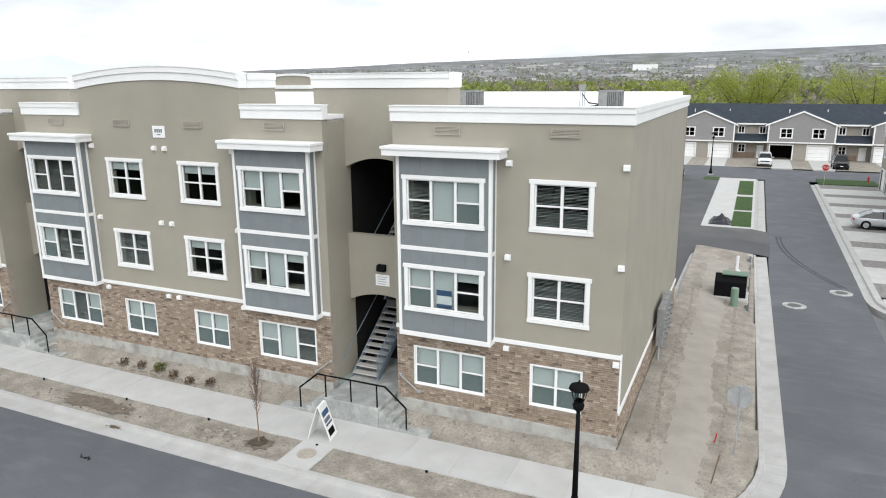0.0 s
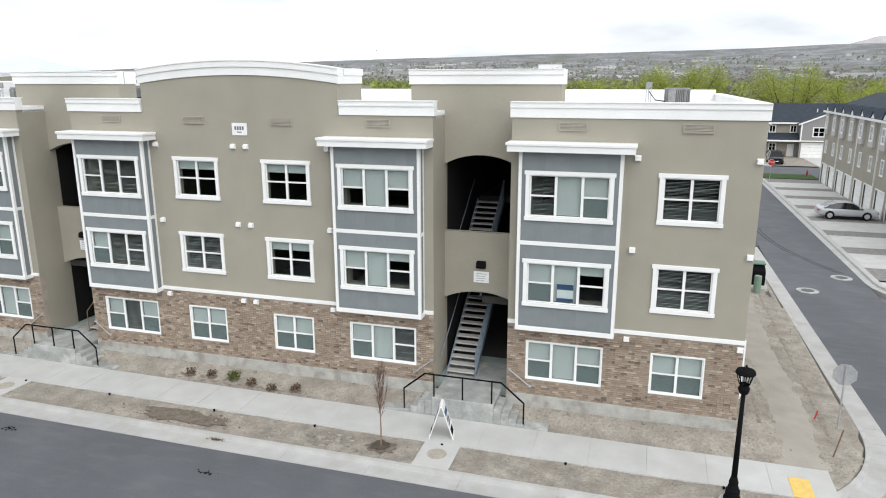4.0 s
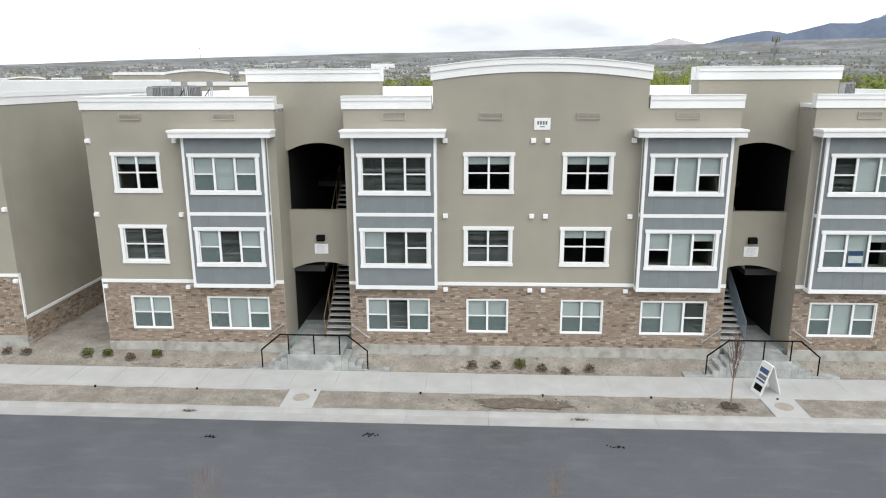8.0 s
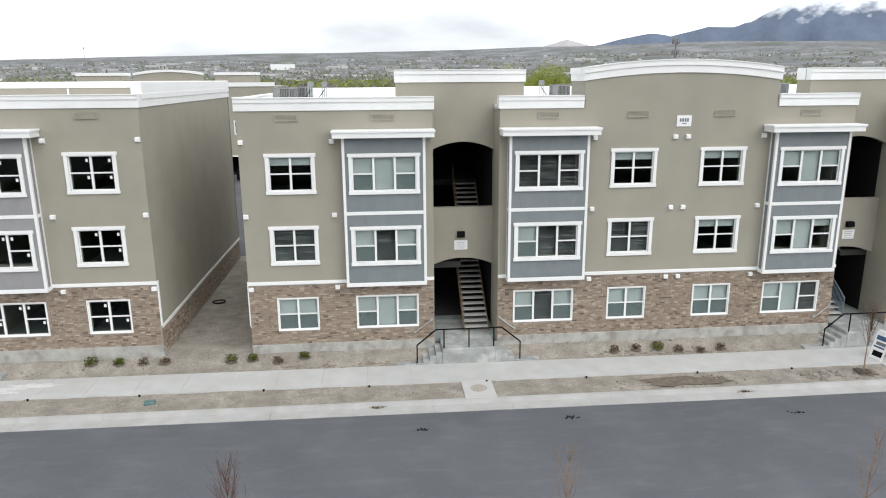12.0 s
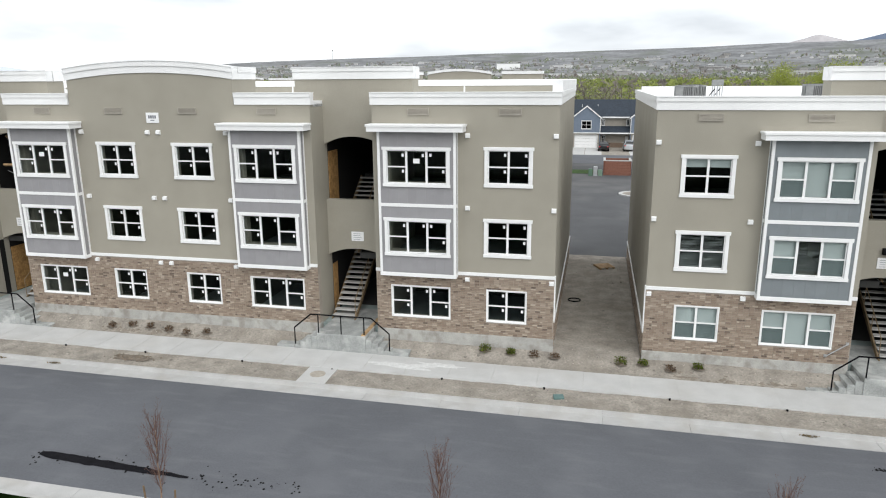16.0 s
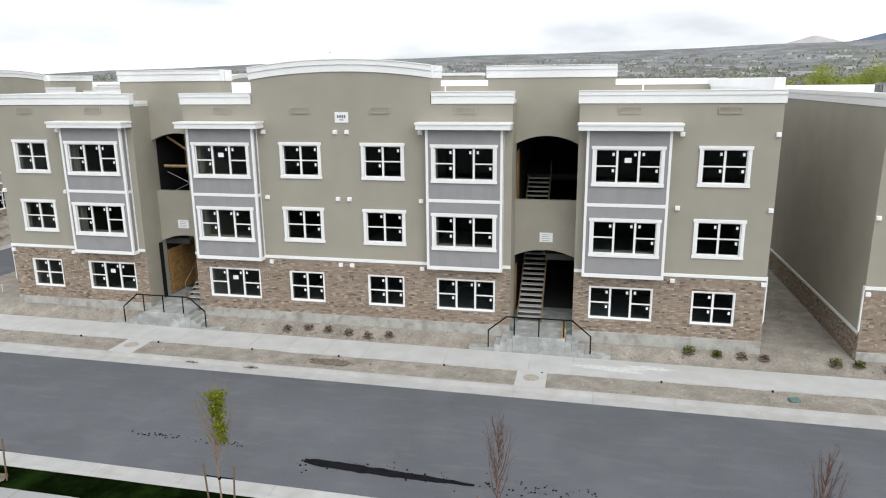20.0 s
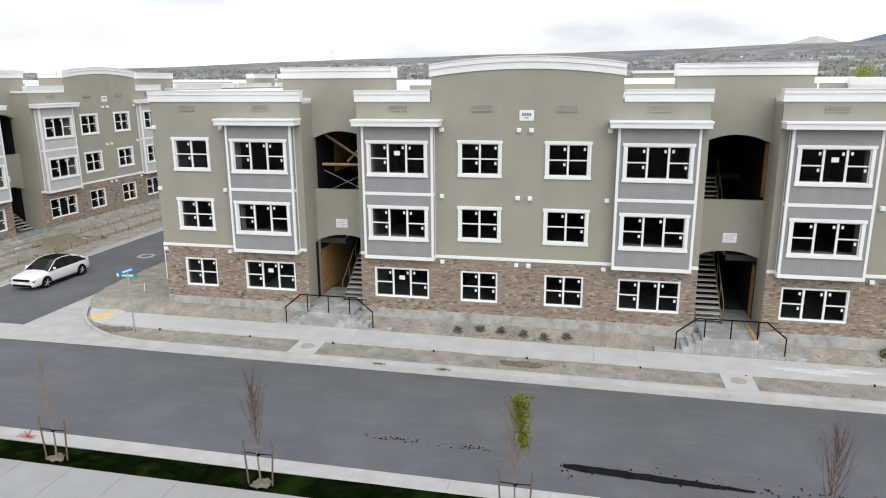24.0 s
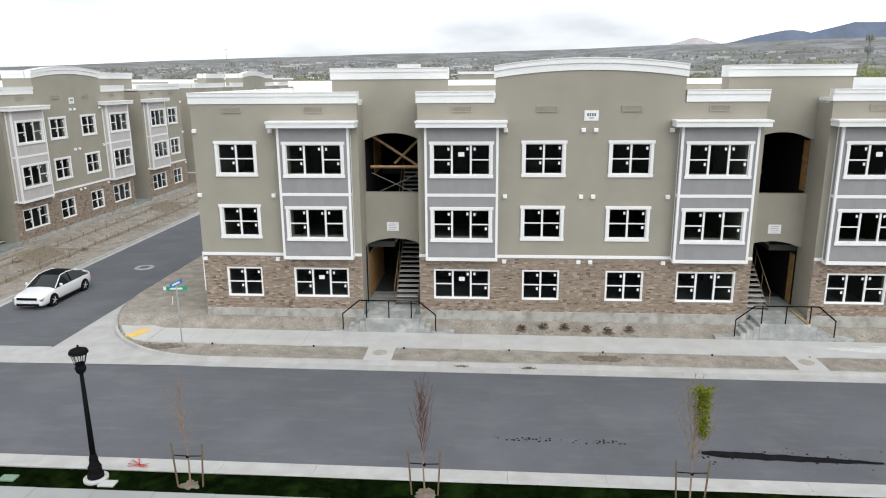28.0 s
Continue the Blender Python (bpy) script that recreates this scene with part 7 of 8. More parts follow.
mt = thing("meter_bank", "grey electric meter cabinets on the side wall", "meters", pose(18.70, 0, 0))
for k in range(4):
    c = part("cabinet", Geo().box(0.0, 0.28, 8.0 + 0.75 * k, 8.70 + 0.75 * k, 0.85 if k % 2 else 1.1, 2.75, 0.02), ACGREY, mt)
    for j in range(3):
        part("meter_glass", Geo().tube((0.28, 8.35 + 0.75 * k, 1.4 + 0.42 * j), (0.38, 8.35 + 0.75 * k, 1.4 + 0.42 * j), 0.075, n=12), ACGREY, c)
part("conduit", Geo().tube((0.12, 8.3, 0.2), (0.12, 8.3, 1.1), 0.05, n=8).tube((0.12, 10.0, 0.2), (0.12, 10.0, 1.1), 0.05, n=8), GALV, mt)

inlet = thing("storm_inlet", "kerb storm inlet with an orange-brown guard board", "drain", pose(15.6, -4.61, -0.14))
part("opening", Geo().box(-0.5, 0.5, -0.004, 0.02, 0.012, 0.09), BLACK, inlet)
part("guard_board", Geo().box(-0.55, 0.55, -0.05, -0.01, 0.0, 0.05, 0.01), material("orange_board", (0.42, 0.15, 0.08), 0.8, var=0.2), inlet)
for x, y in ((-59.9, -14.25), (-56.7, -14.35)):
    vb = thing("valve_box", "flat pale green valve box lid in the lawn", "valve box", pose(x, y, rise(x) + 0.01), "valve boxes")
    part("lid", Geo().box(-0.25, 0.25, -0.16, 0.16, -0.1, 0.03, 0.01), UTIL_PALE if x < -58 else CONCRETE, vb)
tv = thing("valve_box", "teal plastic valve box lid in the verge soil", "valve box", pose(-21.8, -3.75, soil_height(-21.8, -3.75) + 0.01, 6, 0, 12), "valve boxes")
part("lid", Geo().box(-0.2, 0.2, -0.14, 0.14, -0.05, 0.08, 0.02), material("teal_plastic", (0.10, 0.17, 0.16), 0.5), tv)
paint = thing("survey_paint", "red sprayed survey marks on the kerb", "marking", pose(-56.4, -13.1, rise(-56.4) - 0.10))
for k in range(4):
    part("paint_mark", Geo().box(-0.35, 0.35, -0.015, 0.015, 0, 0.006), RED, paint, at=pose(0, 0.05 * k - 0.07, 0.018, 0, 0, 20 - 27 * k))

hose = thing("hose_ring", "black hose ring lying on the soil", "hose", pose(-21.6, 7.4, soil_height(-21.6, 7.4) + 0.03))
hg = Geo()
for k in range(24):
    a = 2 * math.pi * k / 24
    for q in range(6):
        b = 2 * math.pi * q / 6
        rr = 0.32 + 0.035 * math.cos(b)
        hg.v.append((rr * math.cos(a), 0.9 * rr * math.sin(a), 0.035 * math.sin(b)))
for k in range(24):
    for q in range(6):
        k2, q2 = (k + 1) % 24, (q + 1) % 6
        hg.f.append((6 * k + q, 6 * k2 + q, 6 * k2 + q2, 6 * k + q2))
part("coil", hg, BLACK, hose, smooth=True)
pal = thing("wooden_pallet", "broken pale wooden pallet on the soil", "pallet", pose(-20.0, 14.6, soil_height(-20, 14.6), 0, 0, 25))
for k in range(5):
    part("slat", Geo().box(-0.5, 0.5, -0.5 + 0.22 * k, -0.38 + 0.22 * k, 0.10, 0.12), WOOD, pal)
for xx in (-0.45, 0, 0.45):
    part("bearer", Geo().box(xx - 0.04, xx + 0.04, -0.5, 0.5, 0.0, 0.10), WOOD, pal)

# brick enclosure and bins behind the gap
en = thing("brick_enclosure", "low red-brown brick bin enclosure at the lot edge", "wall", pose(-18.2, 61.5, 0.05))
REDBRICK = material("red_brown_block", (0.22, 0.10, 0.07), 0.9, var=0.15, scale=5)
for r_ in range(9):
    for c_ in range(8):
        part("block", Geo().box(-1.6 + 0.4 * c_ + (0.2 if r_ % 2 else 0) + 0.006, -1.6 + 0.4 * c_ + (0.2 if r_ % 2 else 0) + 0.394, 0, 0.2, 0.2 * r_ + 0.006, 0.2 * r_ + 0.194), REDBRICK, en)
part("cap", Geo().box(-1.7, 1.9, -0.04, 0.24, 1.8, 1.9), CONCRETE, en)
for x0 in (-1.6, 1.6):
    part("side_wall", Geo().box(x0, x0 + 0.2, 0.2, 3.4, 0.0, 1.8), REDBRICK, en)
    part("side_cap", Geo().box(x0 - 0.04, x0 + 0.24, 0.242, 3.4, 1.8, 1.9), CONCRETE, en)
part("back_wall", Geo().box(-1.6, 1.8, 3.4, 3.6, 0.0, 1.8), REDBRICK, en)
lw = Geo().box(-25.5, -20.2, 62.6, 66.4, -0.2, 0.09)
tagged(part("lawn", lw, GRASS_BRIGHT), "small bright lawn behind the lot", "grass", kind="structure")
bn = thing("utility_pedestal", "green and grey utility boxes beside the lot", "pedestal", pose(-20.9, 60.6, 0.05))
for k, (xx, mat, hh) in enumerate(((-0.5, UTIL_GREEN, 0.9), (0.1, GALV, 1.2), (0.7, UTIL_PALE, 0.8))):
    part("box", Geo().box(xx - 0.25, xx + 0.25, -0.2, 0.2, 0, hh, 0.03), mat, bn)
tp = thing("tarp_heap", "heap of black plastic sheeting on the island", "sheeting", pose(19.7, 42.6, 0.07))
tg = Geo()
tg.grid(span(-0.9, 0.9, 0.1), span(-1.2, 1.2, 0.1), lambda x, y: max(0.0, (0.75 * (1 - (x / 0.95) ** 2) * (1 - (y / 1.25) ** 2)) * (0.75 + 0.6 * noise.noise((x * 2.5, y * 2.5, 3)))))
part("sheet", tg, material("black_plastic_sheet", (0.02, 0.022, 0.03), 0.3, var=0.2), tp)

# ---------------------------------------------------------------- roof plant
def ac_unit(m):
    t = thing("condenser_unit", "grey rooftop air-conditioning condenser with vertical fins", "air conditioner", m, "roof condensers")
    out = []
    for cx, cy, a0 in ((0.24, 0.24, 0), (-0.24, 0.24, 90), (-0.24, -0.24, 180), (0.24, -0.24, 270)):
        out += [(cx + 0.18 * math.cos(radians(a0 + 22.5 * k)), cy + 0.18 * math.sin(radians(a0 + 22.5 * k))) for k in range(5)]
    part("coil_case", Geo().prism([(x * 0.97, y * 0.97) for x, y in out], "z", 0.06, 0.78), IRON, t)
    part("top_cap", Geo().prism([(x * 1.03, y * 1.03) for x, y in out], "z", 0.78, 0.86), ACGREY, t)
    part("fan_grille", Geo().lathe([(0.33, 0.86), (0.31, 0.885), (0.0, 0.895)], 18), IRON, t)
    part("base_pan", Geo().prism([(x * 1.04, y * 1.04) for x, y in out], "z", 0.0, 0.07), ACGREY, t)
    for i, (x, y) in enumerate(out):
        part("fin", Geo().tube((x, y, 0.06), (x, y, 0.8), 0.016 if i % 5 else 0.03, n=4), ACGREY, t)
    for k in range(-3, 4):
        for s in (-1, 1):
            part("fin", Geo().box(0.065 * k - 0.009, 0.065 * k + 0.009, s * 0.405, s * 0.425, 0.06, 0.8), ACGREY, t)
            part("fin", Geo().box(s * 0.405, s * 0.425, 0.065 * k - 0.009, 0.065 * k + 0.009, 0.06, 0.8), ACGREY, t)
    part("service_panel", Geo().box(-0.40, -0.12, -0.435, -0.40, 0.07, 0.78, 0.008), ACGREY, t)


ROOF_Z = Z_CORN + 0.14
for ux, uy, dx in ((16.1, 9.3, -1.2), (9.7, 9.5, -1.1), (-17.05, 4.2, 1.15), (-16.5, 6.0, 1.1), (-11.0, 7.4, 1.0), (-3.3, 7.8, -1.0)):
    ac_unit(B1.matrix_basis @ pose(ux, uy, ROOF_Z, 0, 0, 8 if ux > 0 else -5) @ Matrix.Diagonal((1.15, 1.15, 0.86, 1)))
    pp = thing("pipe_cluster", "galvanised conduit posts and black line sets on the roof", "pipes", B1.matrix_basis @ Matrix.Translation((ux + dx, uy - 0.1, ROOF_Z)), "roof pipes")
    for k in range(3):
        part("conduit", Geo().tube((0.1 * k - 0.1, 0.05 * (k % 2), 0), (0.1 * k - 0.1, 0.05 * (k % 2), 0.85 - 0.1 * (k % 2)), 0.025, n=8), GALV, pp)
    part("disconnect_box", Geo().box(-0.14, 0.14, -0.06, 0.06, 0.72, 0.98, 0.015), ACGREY, pp)
    part("base_block", Geo().box(-0.3, 0.3, -0.15, 0.15, 0.0, 0.06, 0.01), ACGREY, pp)
    q = -dx * 0.62
    part("line_set", Geo().tube((0, -0.05, 0.6), (q * 0.4, -0.1, 0.22), 0.02, n=6).tube((q * 0.4, -0.1, 0.22), (q, -0.12, 0.16), 0.03, n=6).tube((q * 0.3, -0.1, 0.05), (q, -0.05, 0.12), 0.03, n=6), BLACK, pp)
for bb, ux, uy in ((B1, 12.6, 12.6), (B2, 13.5, 6.0), (B2, -13.5, 6.0), (B2, 3.0, 9.0)):
    pp = thing("roof_pipe", "short white plumbing vent pipe on the roof", "pipe", bb.matrix_basis @ Matrix.Translation((ux, uy, ROOF_Z)), "roof pipes")
    part("pipe", Geo().tube((0, 0, 0), (0, 0, 0.55), 0.04, n=8), STICKER, pp)

# short wall rails beside the breezeways, boarded walls and bracing
for bb, fin in ((B1, True), (B2, False)):
    for s in (-1, 1):
        if fin:
            for side, u0, u1 in ((0, 7.05, 7.75), (1, 11.5, 10.75)):
                hr = thing("wall_handrail", "short galvanised handrail on the brick wall", "handrail", bb.matrix_basis.copy(), "wall handrails")
                part("rail", Geo().tube((s * u0, -0.10, 1.16), (s * u1, -0.10, 1.72), 0.022, n=8).tube((s * u0, -0.10, 1.16), (s * u0, 0.0, 1.16), 0.022, n=8).tube((s * u1, -0.10, 1.72), (s * u1, 0.0, 1.72), 0.022, n=8), GALV, hr)
                for uu, zz in ((u0, 1.16), (u1, 1.72)):
                    part("bracket", Geo().lathe([(0.06, -0.05), (0.06, 0.05)], 10, (s * uu, -0.03, zz)), GALV, hr)
        else:
            os_ = thing("strand_board_sheathing", "bare orange strand board on the breezeway wall", "sheathing", bb.matrix_basis.copy(), "bare sheathing")
            if s < 0:
                for k in range(4):
                    for z0, z1 in (((0.78, 3.2), (6.95, 9.0)) if k > 1 else ((0.78, 3.2),)):
                        part("sheet", Geo().box(s * (IN1 - 0.03), s * (IN1 - 0.013), 1.80 + 1.22 * k, 3.0 + 1.22 * k, z0, z1), OSB, os_)
            else:
                part("sheet", Geo().box(IN0 + 0.013, IN0 + 0.03, 1.80, 3.0, 6.1, 8.6), OSB, os_)
                part("sheet", Geo().box(IN0 + 0.013, IN0 + 0.03, 1.80, 2.4, 0.78, 3.2), OSB, os_)
                part("sheet", Geo().box(IN1 - 0.03, IN1 - 0.013, 1.80, 2.35, 6.5, 8.9), OSB, os_)
                part("sheet", Geo().box(IN1 - 0.03, IN1 - 0.013, 1.95, 2.5, 0.78, 3.3), OSB, os_)
br = thing("timber_bracing", "crossed raw timber braces in the upper opening", "bracing", B2.matrix_basis.copy())
for p_, q_, r_ in (((-10.3, 2.3, 9.1), (-7.9, 2.5, 7.5), 0.05), ((-7.95, 2.6, 9.0), (-9.3, 2.7, 7.7), 0.05), ((-10.4, 2.0, 7.62), (-7.85, 2.0, 7.62), 0.055), ((-10.4, 2.2, 7.3), (-8.3, 2.3, 6.3), 0.014), ((-7.9, 2.3, 7.3), (-10.1, 2.2, 6.3), 0.014)):
    part("brace", Geo().tube(p_, q_, r_ * 1.3, n=4), WOOD if r_ > 0.03 else GALV, br)
lp = thing("loose_plank", "raw timber plank lying along the stoop edge", "plank", B2.matrix_basis.copy())
part("plank", Geo().box(10.18, 10.34, -1.1, 1.3, 0.742, 0.80), WOOD, lp)


# ---------------------------------------------------------------- cars
def loft(st, n):
    """Rings of equal count joined into a skin with closed ends."""
    g = Geo()
    for r_ in st:
        g.v += r_
    for i in range(len(st) - 1):
        for k in range(n):
            j = (k + 1) % n
            g.f.append((i * n + k, i * n + j, (i + 1) * n + j, (i + 1) * n + k))
    g.f.append(tuple(range(n)))
    g.f.append(tuple(range((len(st) - 1) * n + n - 1, (len(st) - 1) * n - 1, -1)))
    return g


def soften(ob, levels=2):
    md = ob.modifiers.new("rounding", "SUBSURF")
    md.levels = md.render_levels = levels
    ob.data.polygons.foreach_set("use_smooth", [True] * len(ob.data.polygons))
    return ob


def car(name, label, m, paint, L=4.65, W_=1.82, H=1.47, kind_="sedan", dark_roof=False):
    """A car from rounded lofts: body, glass house, roof skin, wheels, lights."""
    t = thing(name, label, "car", m, "cars")
    hw = W_ / 2
    nose, tail = -L / 2, L / 2
    low = kind_ == "sedan"
    hood, belt = (0.90, 0.99) if low else (1.06, 1.16)
    st = []
    for y, w, z0, z1 in ((nose - 0.03, 0.72, 0.30, hood * 0.78), (nose + 0.01, 0.90, 0.20, hood * 0.86), (nose + 0.25, 0.98, 0.18, hood * 0.95), (nose + L * 0.14, 0.99, 0.20, hood), (nose + L * 0.26, 1.0, 0.20, belt - 0.02), (nose + L * 0.45, 1.0, 0.20, belt), (tail - L * 0.32, 1.0, 0.20, belt + 0.02), (tail - L * 0.16, 1.0, 0.20, belt + 0.05), (tail - 0.25, 0.96, 0.24, belt + 0.05), (tail - 0.02, 0.84, 0.30, belt + 0.01), (tail + 0.03, 0.62, 0.42, belt - 0.12)):
        w *= hw
        st.append([(-w * 0.86, y, z0), (-w * 0.99, y, z0 + 0.12), (-w * 1.02, y, (z0 + z1) / 2), (-w * 0.985, y, z1 - 0.12), (-w * 0.86, y, z1 - 0.015), (-w * 0.4, y, z1 + 0.02), (w * 0.4, y, z1 + 0.02), (w * 0.86, y, z1 - 0.015), (w * 0.985, y, z1 - 0.12), (w * 1.02, y, (z0 + z1) / 2), (w * 0.99, y, z0 + 0.12), (w * 0.86, y, z0)])
    soften(part("body", fix_normals(loft(st, 12).mesh("body", paint)), paint, t))
    if low:
        prof = [(nose + L * 0.25, belt - 0.06), (nose + L * 0.34, belt + 0.20), (nose + L * 0.43, H - 0.04), (nose + L * 0.55, H), (tail - L * 0.30, H - 0.05), (tail - L * 0.17, belt + 0.22), (tail - L * 0.09, belt - 0.02)]
    elif kind_ == "pickup":
        prof = [(nose + L * 0.28, belt - 0.05), (nose + L * 0.34, belt + 0.3), (nose + L * 0.39, H - 0.03), (nose + L * 0.50, H), (nose + L * 0.63, H - 0.03), (nose + L * 0.655, belt + 0.3), (nose + L * 0.67, belt - 0.05)]
    else:
        prof = [(nose + L * 0.25, belt - 0.05), (nose + L * 0.32, belt + 0.3), (nose + L * 0.38, H - 0.05), (nose + L * 0.55, H), (tail - 0.45, H - 0.05), (tail - 0.2, belt + 0.3), (tail - 0.08, belt - 0.03)]
    wide = lambda z: hw * (0.95 - 0.24 * max(0.0, z - belt) / (H - belt))
    cab = [[(-wide(z) * 0.96, y, z), (-wide(z) * 0.5, y, z + 0.015), (wide(z) * 0.5, y, z + 0.015), (wide(z) * 0.96, y, z), (hw * 0.95, y, belt - 0.08), (0, y, belt - 0.1), (-hw * 0.95, y, belt - 0.08)] for y, z in prof]
    CARGLASS = bpy.data.materials.get("car_glass") or material("car_glass", (0.010, 0.012, 0.014), 0.06, var=0.02, bump=0, spec=0.5)
    part("window_glass", fix_normals(loft(cab, 7).mesh("window_glass", CARGLASS)), CARGLASS, t, smooth=False)
    top = [q for q in prof[2:5]]
    rf = [[(-wide(z) * 0.985, y, z + 0.002), (-wide(z) * 0.6, y, z + 0.034), (wide(z) * 0.6, y, z + 0.034), (wide(z) * 0.985, y, z + 0.002), (wide(z) * 0.6, y, z - 0.01), (-wide(z) * 0.6, y, z - 0.01)] for y, z in top]
    part("roof", fix_normals(loft(rf, 6).mesh("roof", BLACK if dark_roof else paint)), BLACK if dark_roof else paint, t)
    for s in (-1, 1):
        def rail(name_, pts, r_):
            g = Geo()
            for (ya, za), (yb, zb) in zip(pts, pts[1:]):
                g.tube((s * wide(za) * 0.975, ya, za), (s * wide(zb) * 0.975, yb, zb), r_, n=6)
            part(name_, g, paint, t, smooth=True)
        rail("front_pillar", prof[:3], 0.03)
        rail("roof_rail", prof[2:5], 0.03)
        rail("rear_pillar", prof[4:], 0.055)
        ym = nose + L * 0.56
        part("door_pillar", Geo().tube((s * hw * 0.94, ym, belt - 0.03), (s * wide(H) * 0.98, ym, H - 0.01), 0.03, n=5), BLACK, t)
        part("mirror", Geo().box(s * (hw + 0.0), s * (hw + 0.17), nose + L * 0.31, nose + L * 0.31 + 0.1, belt + 0.0, belt + 0.13, 0.03), paint, t)
        part("headlight", Geo().prism([(nose - 0.01, hood * 0.70), (nose + 0.30, hood * 0.80), (nose + 0.28, hood * 0.70), (nose + 0.0, hood * 0.60)], "x", s * hw * 0.58, s * hw * 0.93), ACGREY, t)
        part("taillight", Geo().box(s * hw * 0.45, s * hw * 0.88, tail - 0.14, tail + 0.012, belt - 0.26, belt - 0.12, 0.03), RED, t)
        part("sill", Geo().box(s * hw * 0.9, s * hw * 1.0, nose + L * 0.27, tail - L * 0.27, 0.17, 0.26, 0.02), BLACK, t)
        for yy in (nose + L * 0.19, tail - L * 0.2):
            R = 0.335 if low else 0.39
            part("wheel_arch", Geo().tube((s * (hw - 0.25), yy, R + 0.02), (s * (hw + 0.008), yy, R + 0.02), R * 1.13, n=22), BLACK, t)
            wv = part("wheel", Geo().tube((s * (hw - 0.2), yy, R), (s * (hw + 0.018), yy, R), R, n=22), CRUMB, t)
            rim = part("rim", Geo().tube((s * (hw + 0.01), yy, R), (s * (hw + 0.022), yy, R), R * 0.66, n=18), BLACK if dark_roof else GALV, wv)
            sp = Geo()
            for k in range(5):
                a = 2 * math.pi * k / 5
                sp.tube((s * (hw + 0.026), yy, R), (s * (hw + 0.026), yy + R * 0.62 * math.cos(a), R + R * 0.62 * math.sin(a)), 0.022, n=4)
            part("spokes", sp, GALV, wv)
    part("grille", Geo().box(-hw * 0.62, hw * 0.62, nose - 0.055, nose + 0.1, hood * 0.66, hood * 0.80, 0.01), BLACK, t)
    part("lower_intake", Geo().box(-hw * 0.7, hw * 0.7, nose - 0.05, nose + 0.1, 0.27, 0.40, 0.02), BLACK, t)
    part("plate", Geo().box(-0.2, 0.2, nose - 0.062, nose - 0.03, 0.42, 0.52), STICKER, t)
    if kind_ == "pickup":
        part("bed", Geo().box(-hw * 0.82, hw * 0.82, nose + L * 0.69, tail - 0.15, belt + 0.0, belt + 0.075), BLACK, t)
    return t


PAINT_WHITE = material("white_car_paint", (0.75, 0.76, 0.77), 0.2, var=0.01, bump=0, spec=0.6)
PAINT_SILVER = material("silver_car_paint", (0.52, 0.54, 0.56), 0.25, metal=0.3, var=0.01, bump=0)
PAINT_BLACK = material("black_car_paint", (0.015, 0.015, 0.017), 0.2, var=0.02, bump=0, spec=0.6)
car("sedan", "white sedan with black glass roof on the side street", pose(-69.75, 3.6, rise(-70) - 0.11, 0, 0, -1.0), PAINT_WHITE, dark_roof=True)
car("sedan", "silver sedan parked before a row house garage", pose(32.2, 45.0, 0.03, 0, 0, 90), PAINT_SILVER, L=4.8)
car("suv", "white sport utility car parked before a townhouse", pose(23.4, 89.5, 0.06), PAINT_WHITE, 4.7, 1.9, 1.75, "suv")
car("jeep", "black off-road car parked before a townhouse", pose(32.9, 89.0, 0.06), PAINT_BLACK, 4.3, 1.9, 1.8, "suv")
car("pickup_truck", "dark pickup truck parked in the lot", pose(12.9, 71.0, 0.05), PAINT_BLACK, 5.4, 1.95, 1.8, "pickup")
car("sedan", "black car parked before a blue townhouse", pose(-19.6, 94.0, 0.06, 0, 0, 180), PAINT_BLACK)
car("suv", "grey sport utility car parked before a blue townhouse", pose(-15.4, 94.2, 0.06, 0, 0, 180), PAINT_SILVER, 4.6, 1.85, 1.7, "suv")
TEAL = material("teal_box_paint", (0.10, 0.19, 0.22), 0.5, var=0.06, scale=1.5)
tr = thing("box_trailer", "teal enclosed cargo trailer parked beside the brick enclosure", "trailer", pose(-14.5, 64.8, 0.05))
part("box", Geo().box(-1.1, 1.1, -2.2, 2.2, 0.5, 2.7, 0.05), TEAL, tr)
part("roof", Geo().box(-1.12, 1.12, -2.22, 2.22, 2.7, 2.76, 0.02), STICKER, tr)
part("side_window", Geo().box(-1.115, -1.09, -0.6, 0.0, 1.6, 2.1), BLACK, tr)
part("skirt", Geo().box(-1.0, 1.0, -2.1, 2.1, 0.3, 0.5), BLACK, tr)
for s in (-1, 1):
    part("wheel", Geo().tube((s * 0.85, 0.2, 0.32), (s * 1.08, 0.2, 0.32), 0.32, n=14), BLACK, tr)
du = thing("dumpster", "black steel dumpster before the rear block garages", "dumpster", pose(-29.2, 57.6, 0.05))
part("bin", fix_normals(Geo().prism([(-0.75, 0.15), (0.75, 0.15), (0.85, 1.35), (-0.85, 1.05)], "x", -1.0, 1.0).mesh("bin", BLACK)), BLACK, du)
for xx in (-0.5, 0.5):
    part("lid", Geo().box(xx - 0.47, xx + 0.47, -0.85, 0.85, 1.36, 1.40, 0.01), BLACK, du)
for xx in (-0.8, 0.8):
    part("wheel", Geo().tube((xx - 0.04, -0.6, 0.08), (xx + 0.04, -0.6, 0.08), 0.08, n=10), CRUMB, du)
rd = thing("lot_island", "round kerbed island in the parking lot", "island", pose(-16.4, 46.6, 0.05))
part("kerb_ring", Geo().lathe([(1.9, -0.1), (1.9, 0.1), (1.6, 0.12), (1.55, 0.06), (0.0, 0.06)], 24), CONCRETE, rd)
part("soil_fill", Geo().lathe([(1.5, 0.05), (1.4, 0.10), (0.0, 0.13)], 20), SOIL, rd)
sk = Geo()
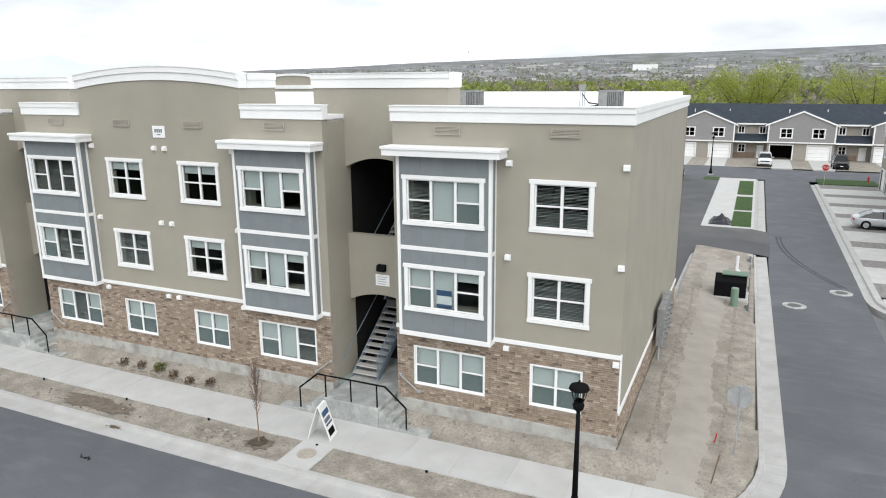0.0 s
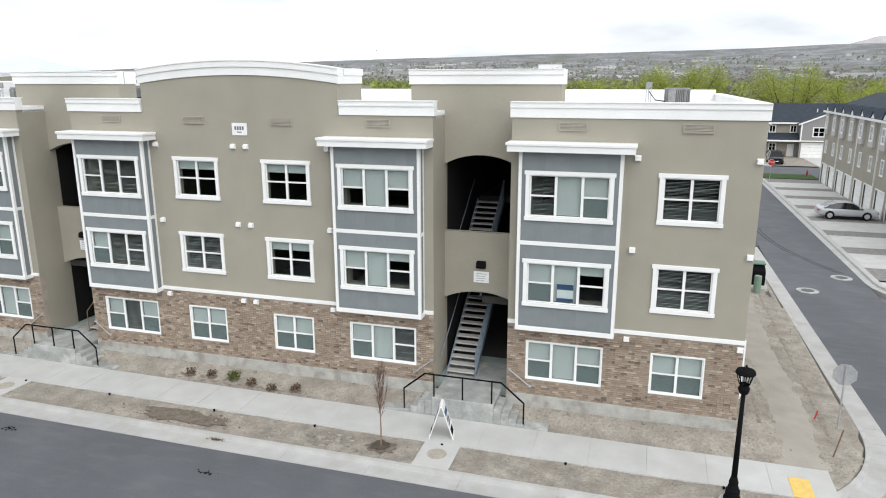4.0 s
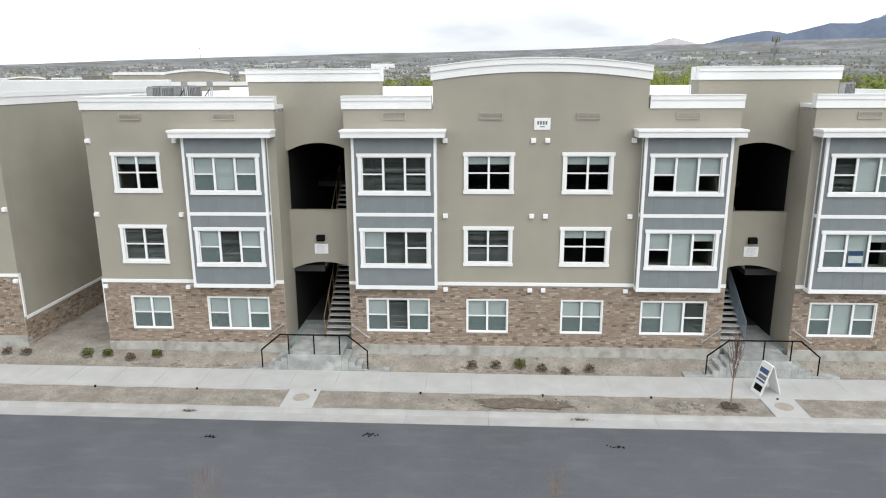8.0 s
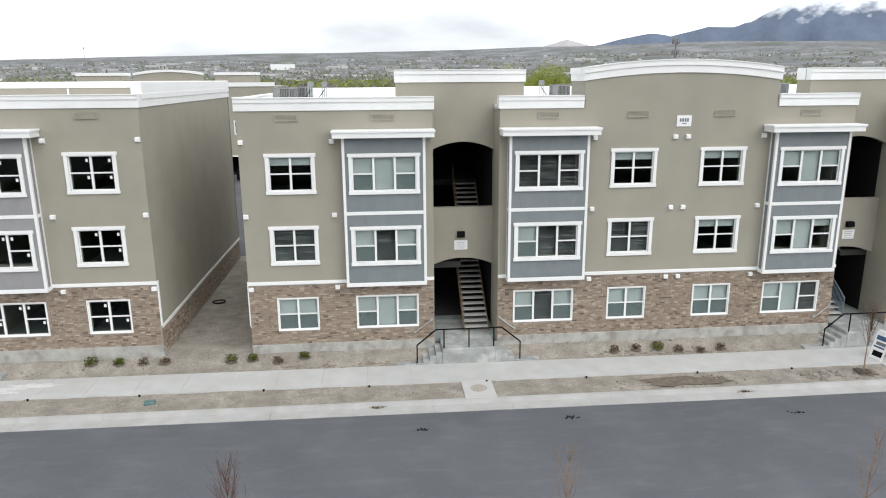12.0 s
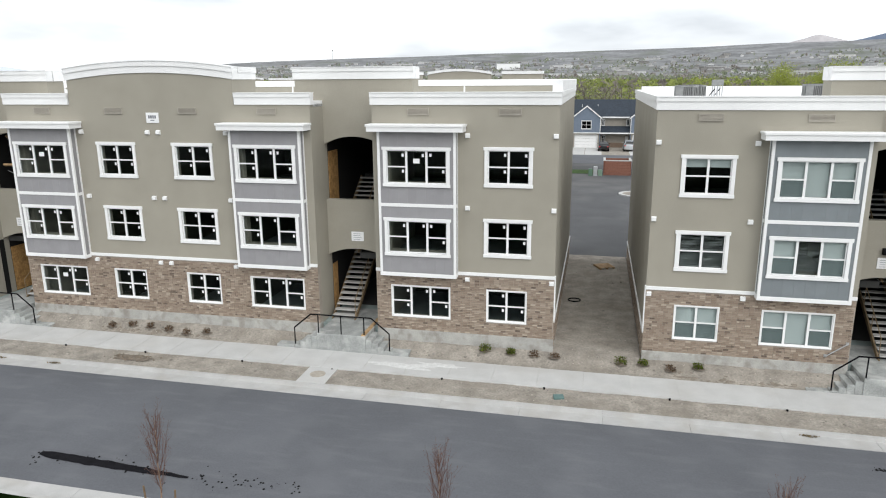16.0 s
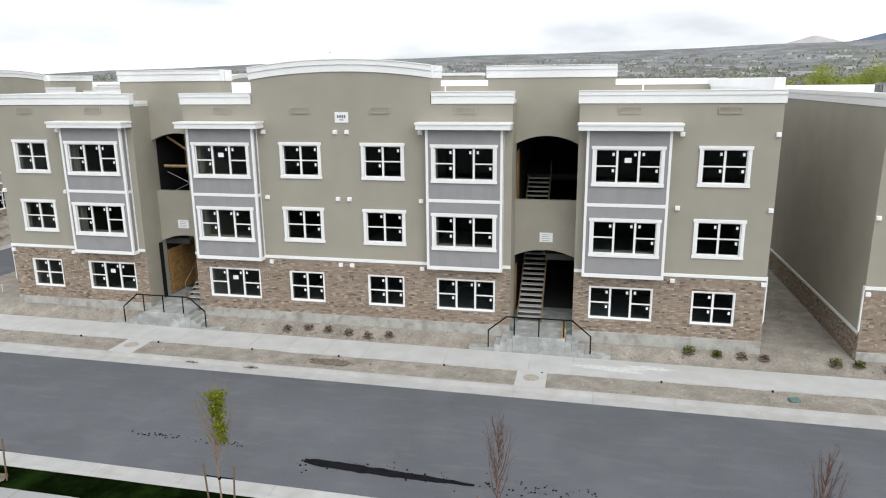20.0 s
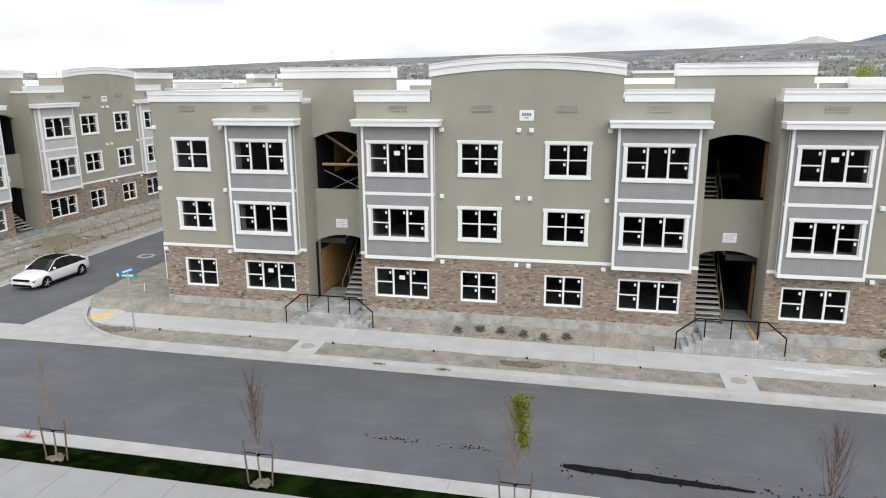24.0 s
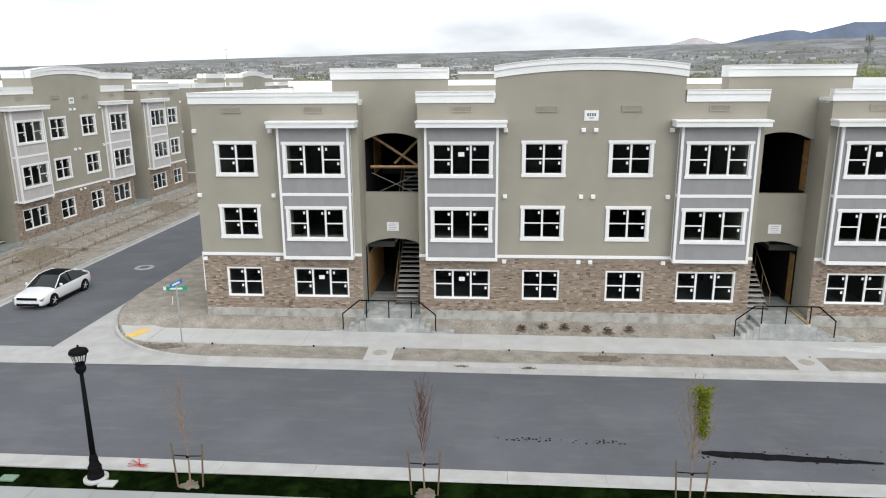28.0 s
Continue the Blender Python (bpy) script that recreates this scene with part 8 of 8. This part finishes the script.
for off in (0.0, 0.28):
    i0 = len(sk.v)
    for k in range(31):
        u = k / 30
        x, y = 24.05 + off + 3.3 * u ** 2.2, 39.0 - 14.0 * u
        w = 0.07 + 0.03 * noise.noise((k * 0.5, off, 0))
        zz = -0.13 + 0.03 * (1 - min(1, abs(x - 25.9) / 2.5)) + 0.004
        sk.v += [(x - w, y, zz), (x + w, y, zz)]
    for k in range(30):
        j = i0 + 2 * k
        sk.f.append((j, j + 2, j + 3, j + 1))
RUBBER = material("faint_tyre_rubber", (0.058, 0.060, 0.066), 0.9, var=0.25, scale=1.5)
tagged(part("tyre_mark", sk, RUBBER), "curved dark tyre marks on the asphalt", "marking")
tagged(part("lawn", Geo().box(29.2, 35.4, 71.3, 76.0, -0.2, 0.05), GRASS_BRIGHT), "bright lawn patch by the row houses", "grass", kind="structure")

# ---------------------------------------------------------------- bricks, last
def brick_boxes(us, zs0, zs1, holes, pick=None):
    """Rows of bricks in running bond as (u0, u1, z0, z1)."""
    made = []
    rn = random.Random(21)
    rowh, len_ = 0.0775, 0.213
    rows = int((zs1 - zs0) / rowh)
    for a, q in us:
        for r in range(rows):
            z = zs0 + r * rowh
            u = a - (len_ / 2 if r % 2 else 0)
            while u < q - 0.02:
                l = len_ * rn.choice((1, 1, 1, 1, 1, 0.5))
                x0, x1 = max(u, a) + 0.006, min(u + l, q) - 0.006
                u += l
                if x1 - x0 < 0.03:
                    continue
                segs = [(x0, x1)]
                for h in holes:
                    if z + 0.068 > h[2] - 0.04 and z < h[3] + 0.04:
                        nx = []
                        for s0, s1 in segs:
                            if s1 <= h[0] - 0.045 or s0 >= h[1] + 0.045:
                                nx.append((s0, s1))
                            else:
                                if s0 < h[0] - 0.075:
                                    nx.append((s0, h[0] - 0.05))
                                if s1 > h[1] + 0.075:
                                    nx.append((h[1] + 0.05, s1))
                        segs = nx
                for s0, s1 in segs:
                    made.append((s0, s1, z + 0.004, z + 0.0705, -0.016 - 0.010 * rn.random()))
    return made


def brick_geo(boxes):
    g = Geo()
    for a, q, c, d, y in boxes:
        i = len(g.v)
        g.v += [(a, 0, c), (q, 0, c), (q, 0, d), (a, 0, d), (a + 0.004, y, c + 0.004), (q - 0.004, y, c + 0.004), (q - 0.004, y, d - 0.004), (a + 0.004, y, d - 0.004)]
        g.f += [(i + 4, i + 5, i + 6, i + 7), (i, i + 1, i + 5, i + 4), (i + 1, i + 2, i + 6, i + 5), (i + 2, i + 3, i + 7, i + 6), (i + 3, i, i + 4, i + 7)]
    return g


low_holes = [(u - w / 2, u + w / 2, FLOORS[0] - h / 2, FLOORS[0] + h / 2) for u, w, h, n, isbay in openings(0)]
front_bricks = brick_boxes([(-HALF, -IN1), (-IN0, IN0), (IN1, HALF)], Z_BASE, 3.47, low_holes)
near = [b for b in front_bricks if b[0] > 14.6 and b[2] < 2.9 and b[2] > 1.35]
near = near[:300]
keep = set(near)
field = brick_geo(front_bricks).mesh("brick_field", BRICK)
field_b1 = brick_geo([b for b in front_bricks if b not in keep]).mesh("brick_field", BRICK)
side_field = brick_geo(brick_boxes([(0.0, DEPTH)], 0.34, 1.54, [])).mesh("brick_field", BRICK)


def wall_of(b):
    """The brick wall pieces of a block, centre first."""
    w = [o for o in b.children if o.name.startswith("brick_wall")]
    return sorted(w, key=lambda o: -max(v.co.x for v in o.data.vertices) + min(v.co.x for v in o.data.vertices))


for b in (B1, B2, B3):
    w = wall_of(b)[0]
    tagged(part("brick_field", field_b1 if b is B1 else field, BRICK, w, "brown tumbled bricks in running bond"), kind="stuff")
    tagged(part("brick_field", side_field, BRICK, w, at=pose(HALF, 0, 0, 0, 0, 90)), kind="stuff")
    tagged(part("brick_field", side_field, BRICK, w, at=pose(-HALF, DEPTH, 0, 0, 0, -90)), kind="stuff")
right = max(wall_of(B1), key=lambda o: sum(v.co.x for v in o.data.vertices) / len(o.data.vertices))
shared = {}
for a, q, c, d, y in near:
    key = round(q - a, 2)
    if key not in shared:
        shared[key] = brick_geo([(0, q - a, 0, d - c, -0.02)]).mesh("brick", BRICK)
    part("brick", shared[key], BRICK, right, at=(a, 0, c))
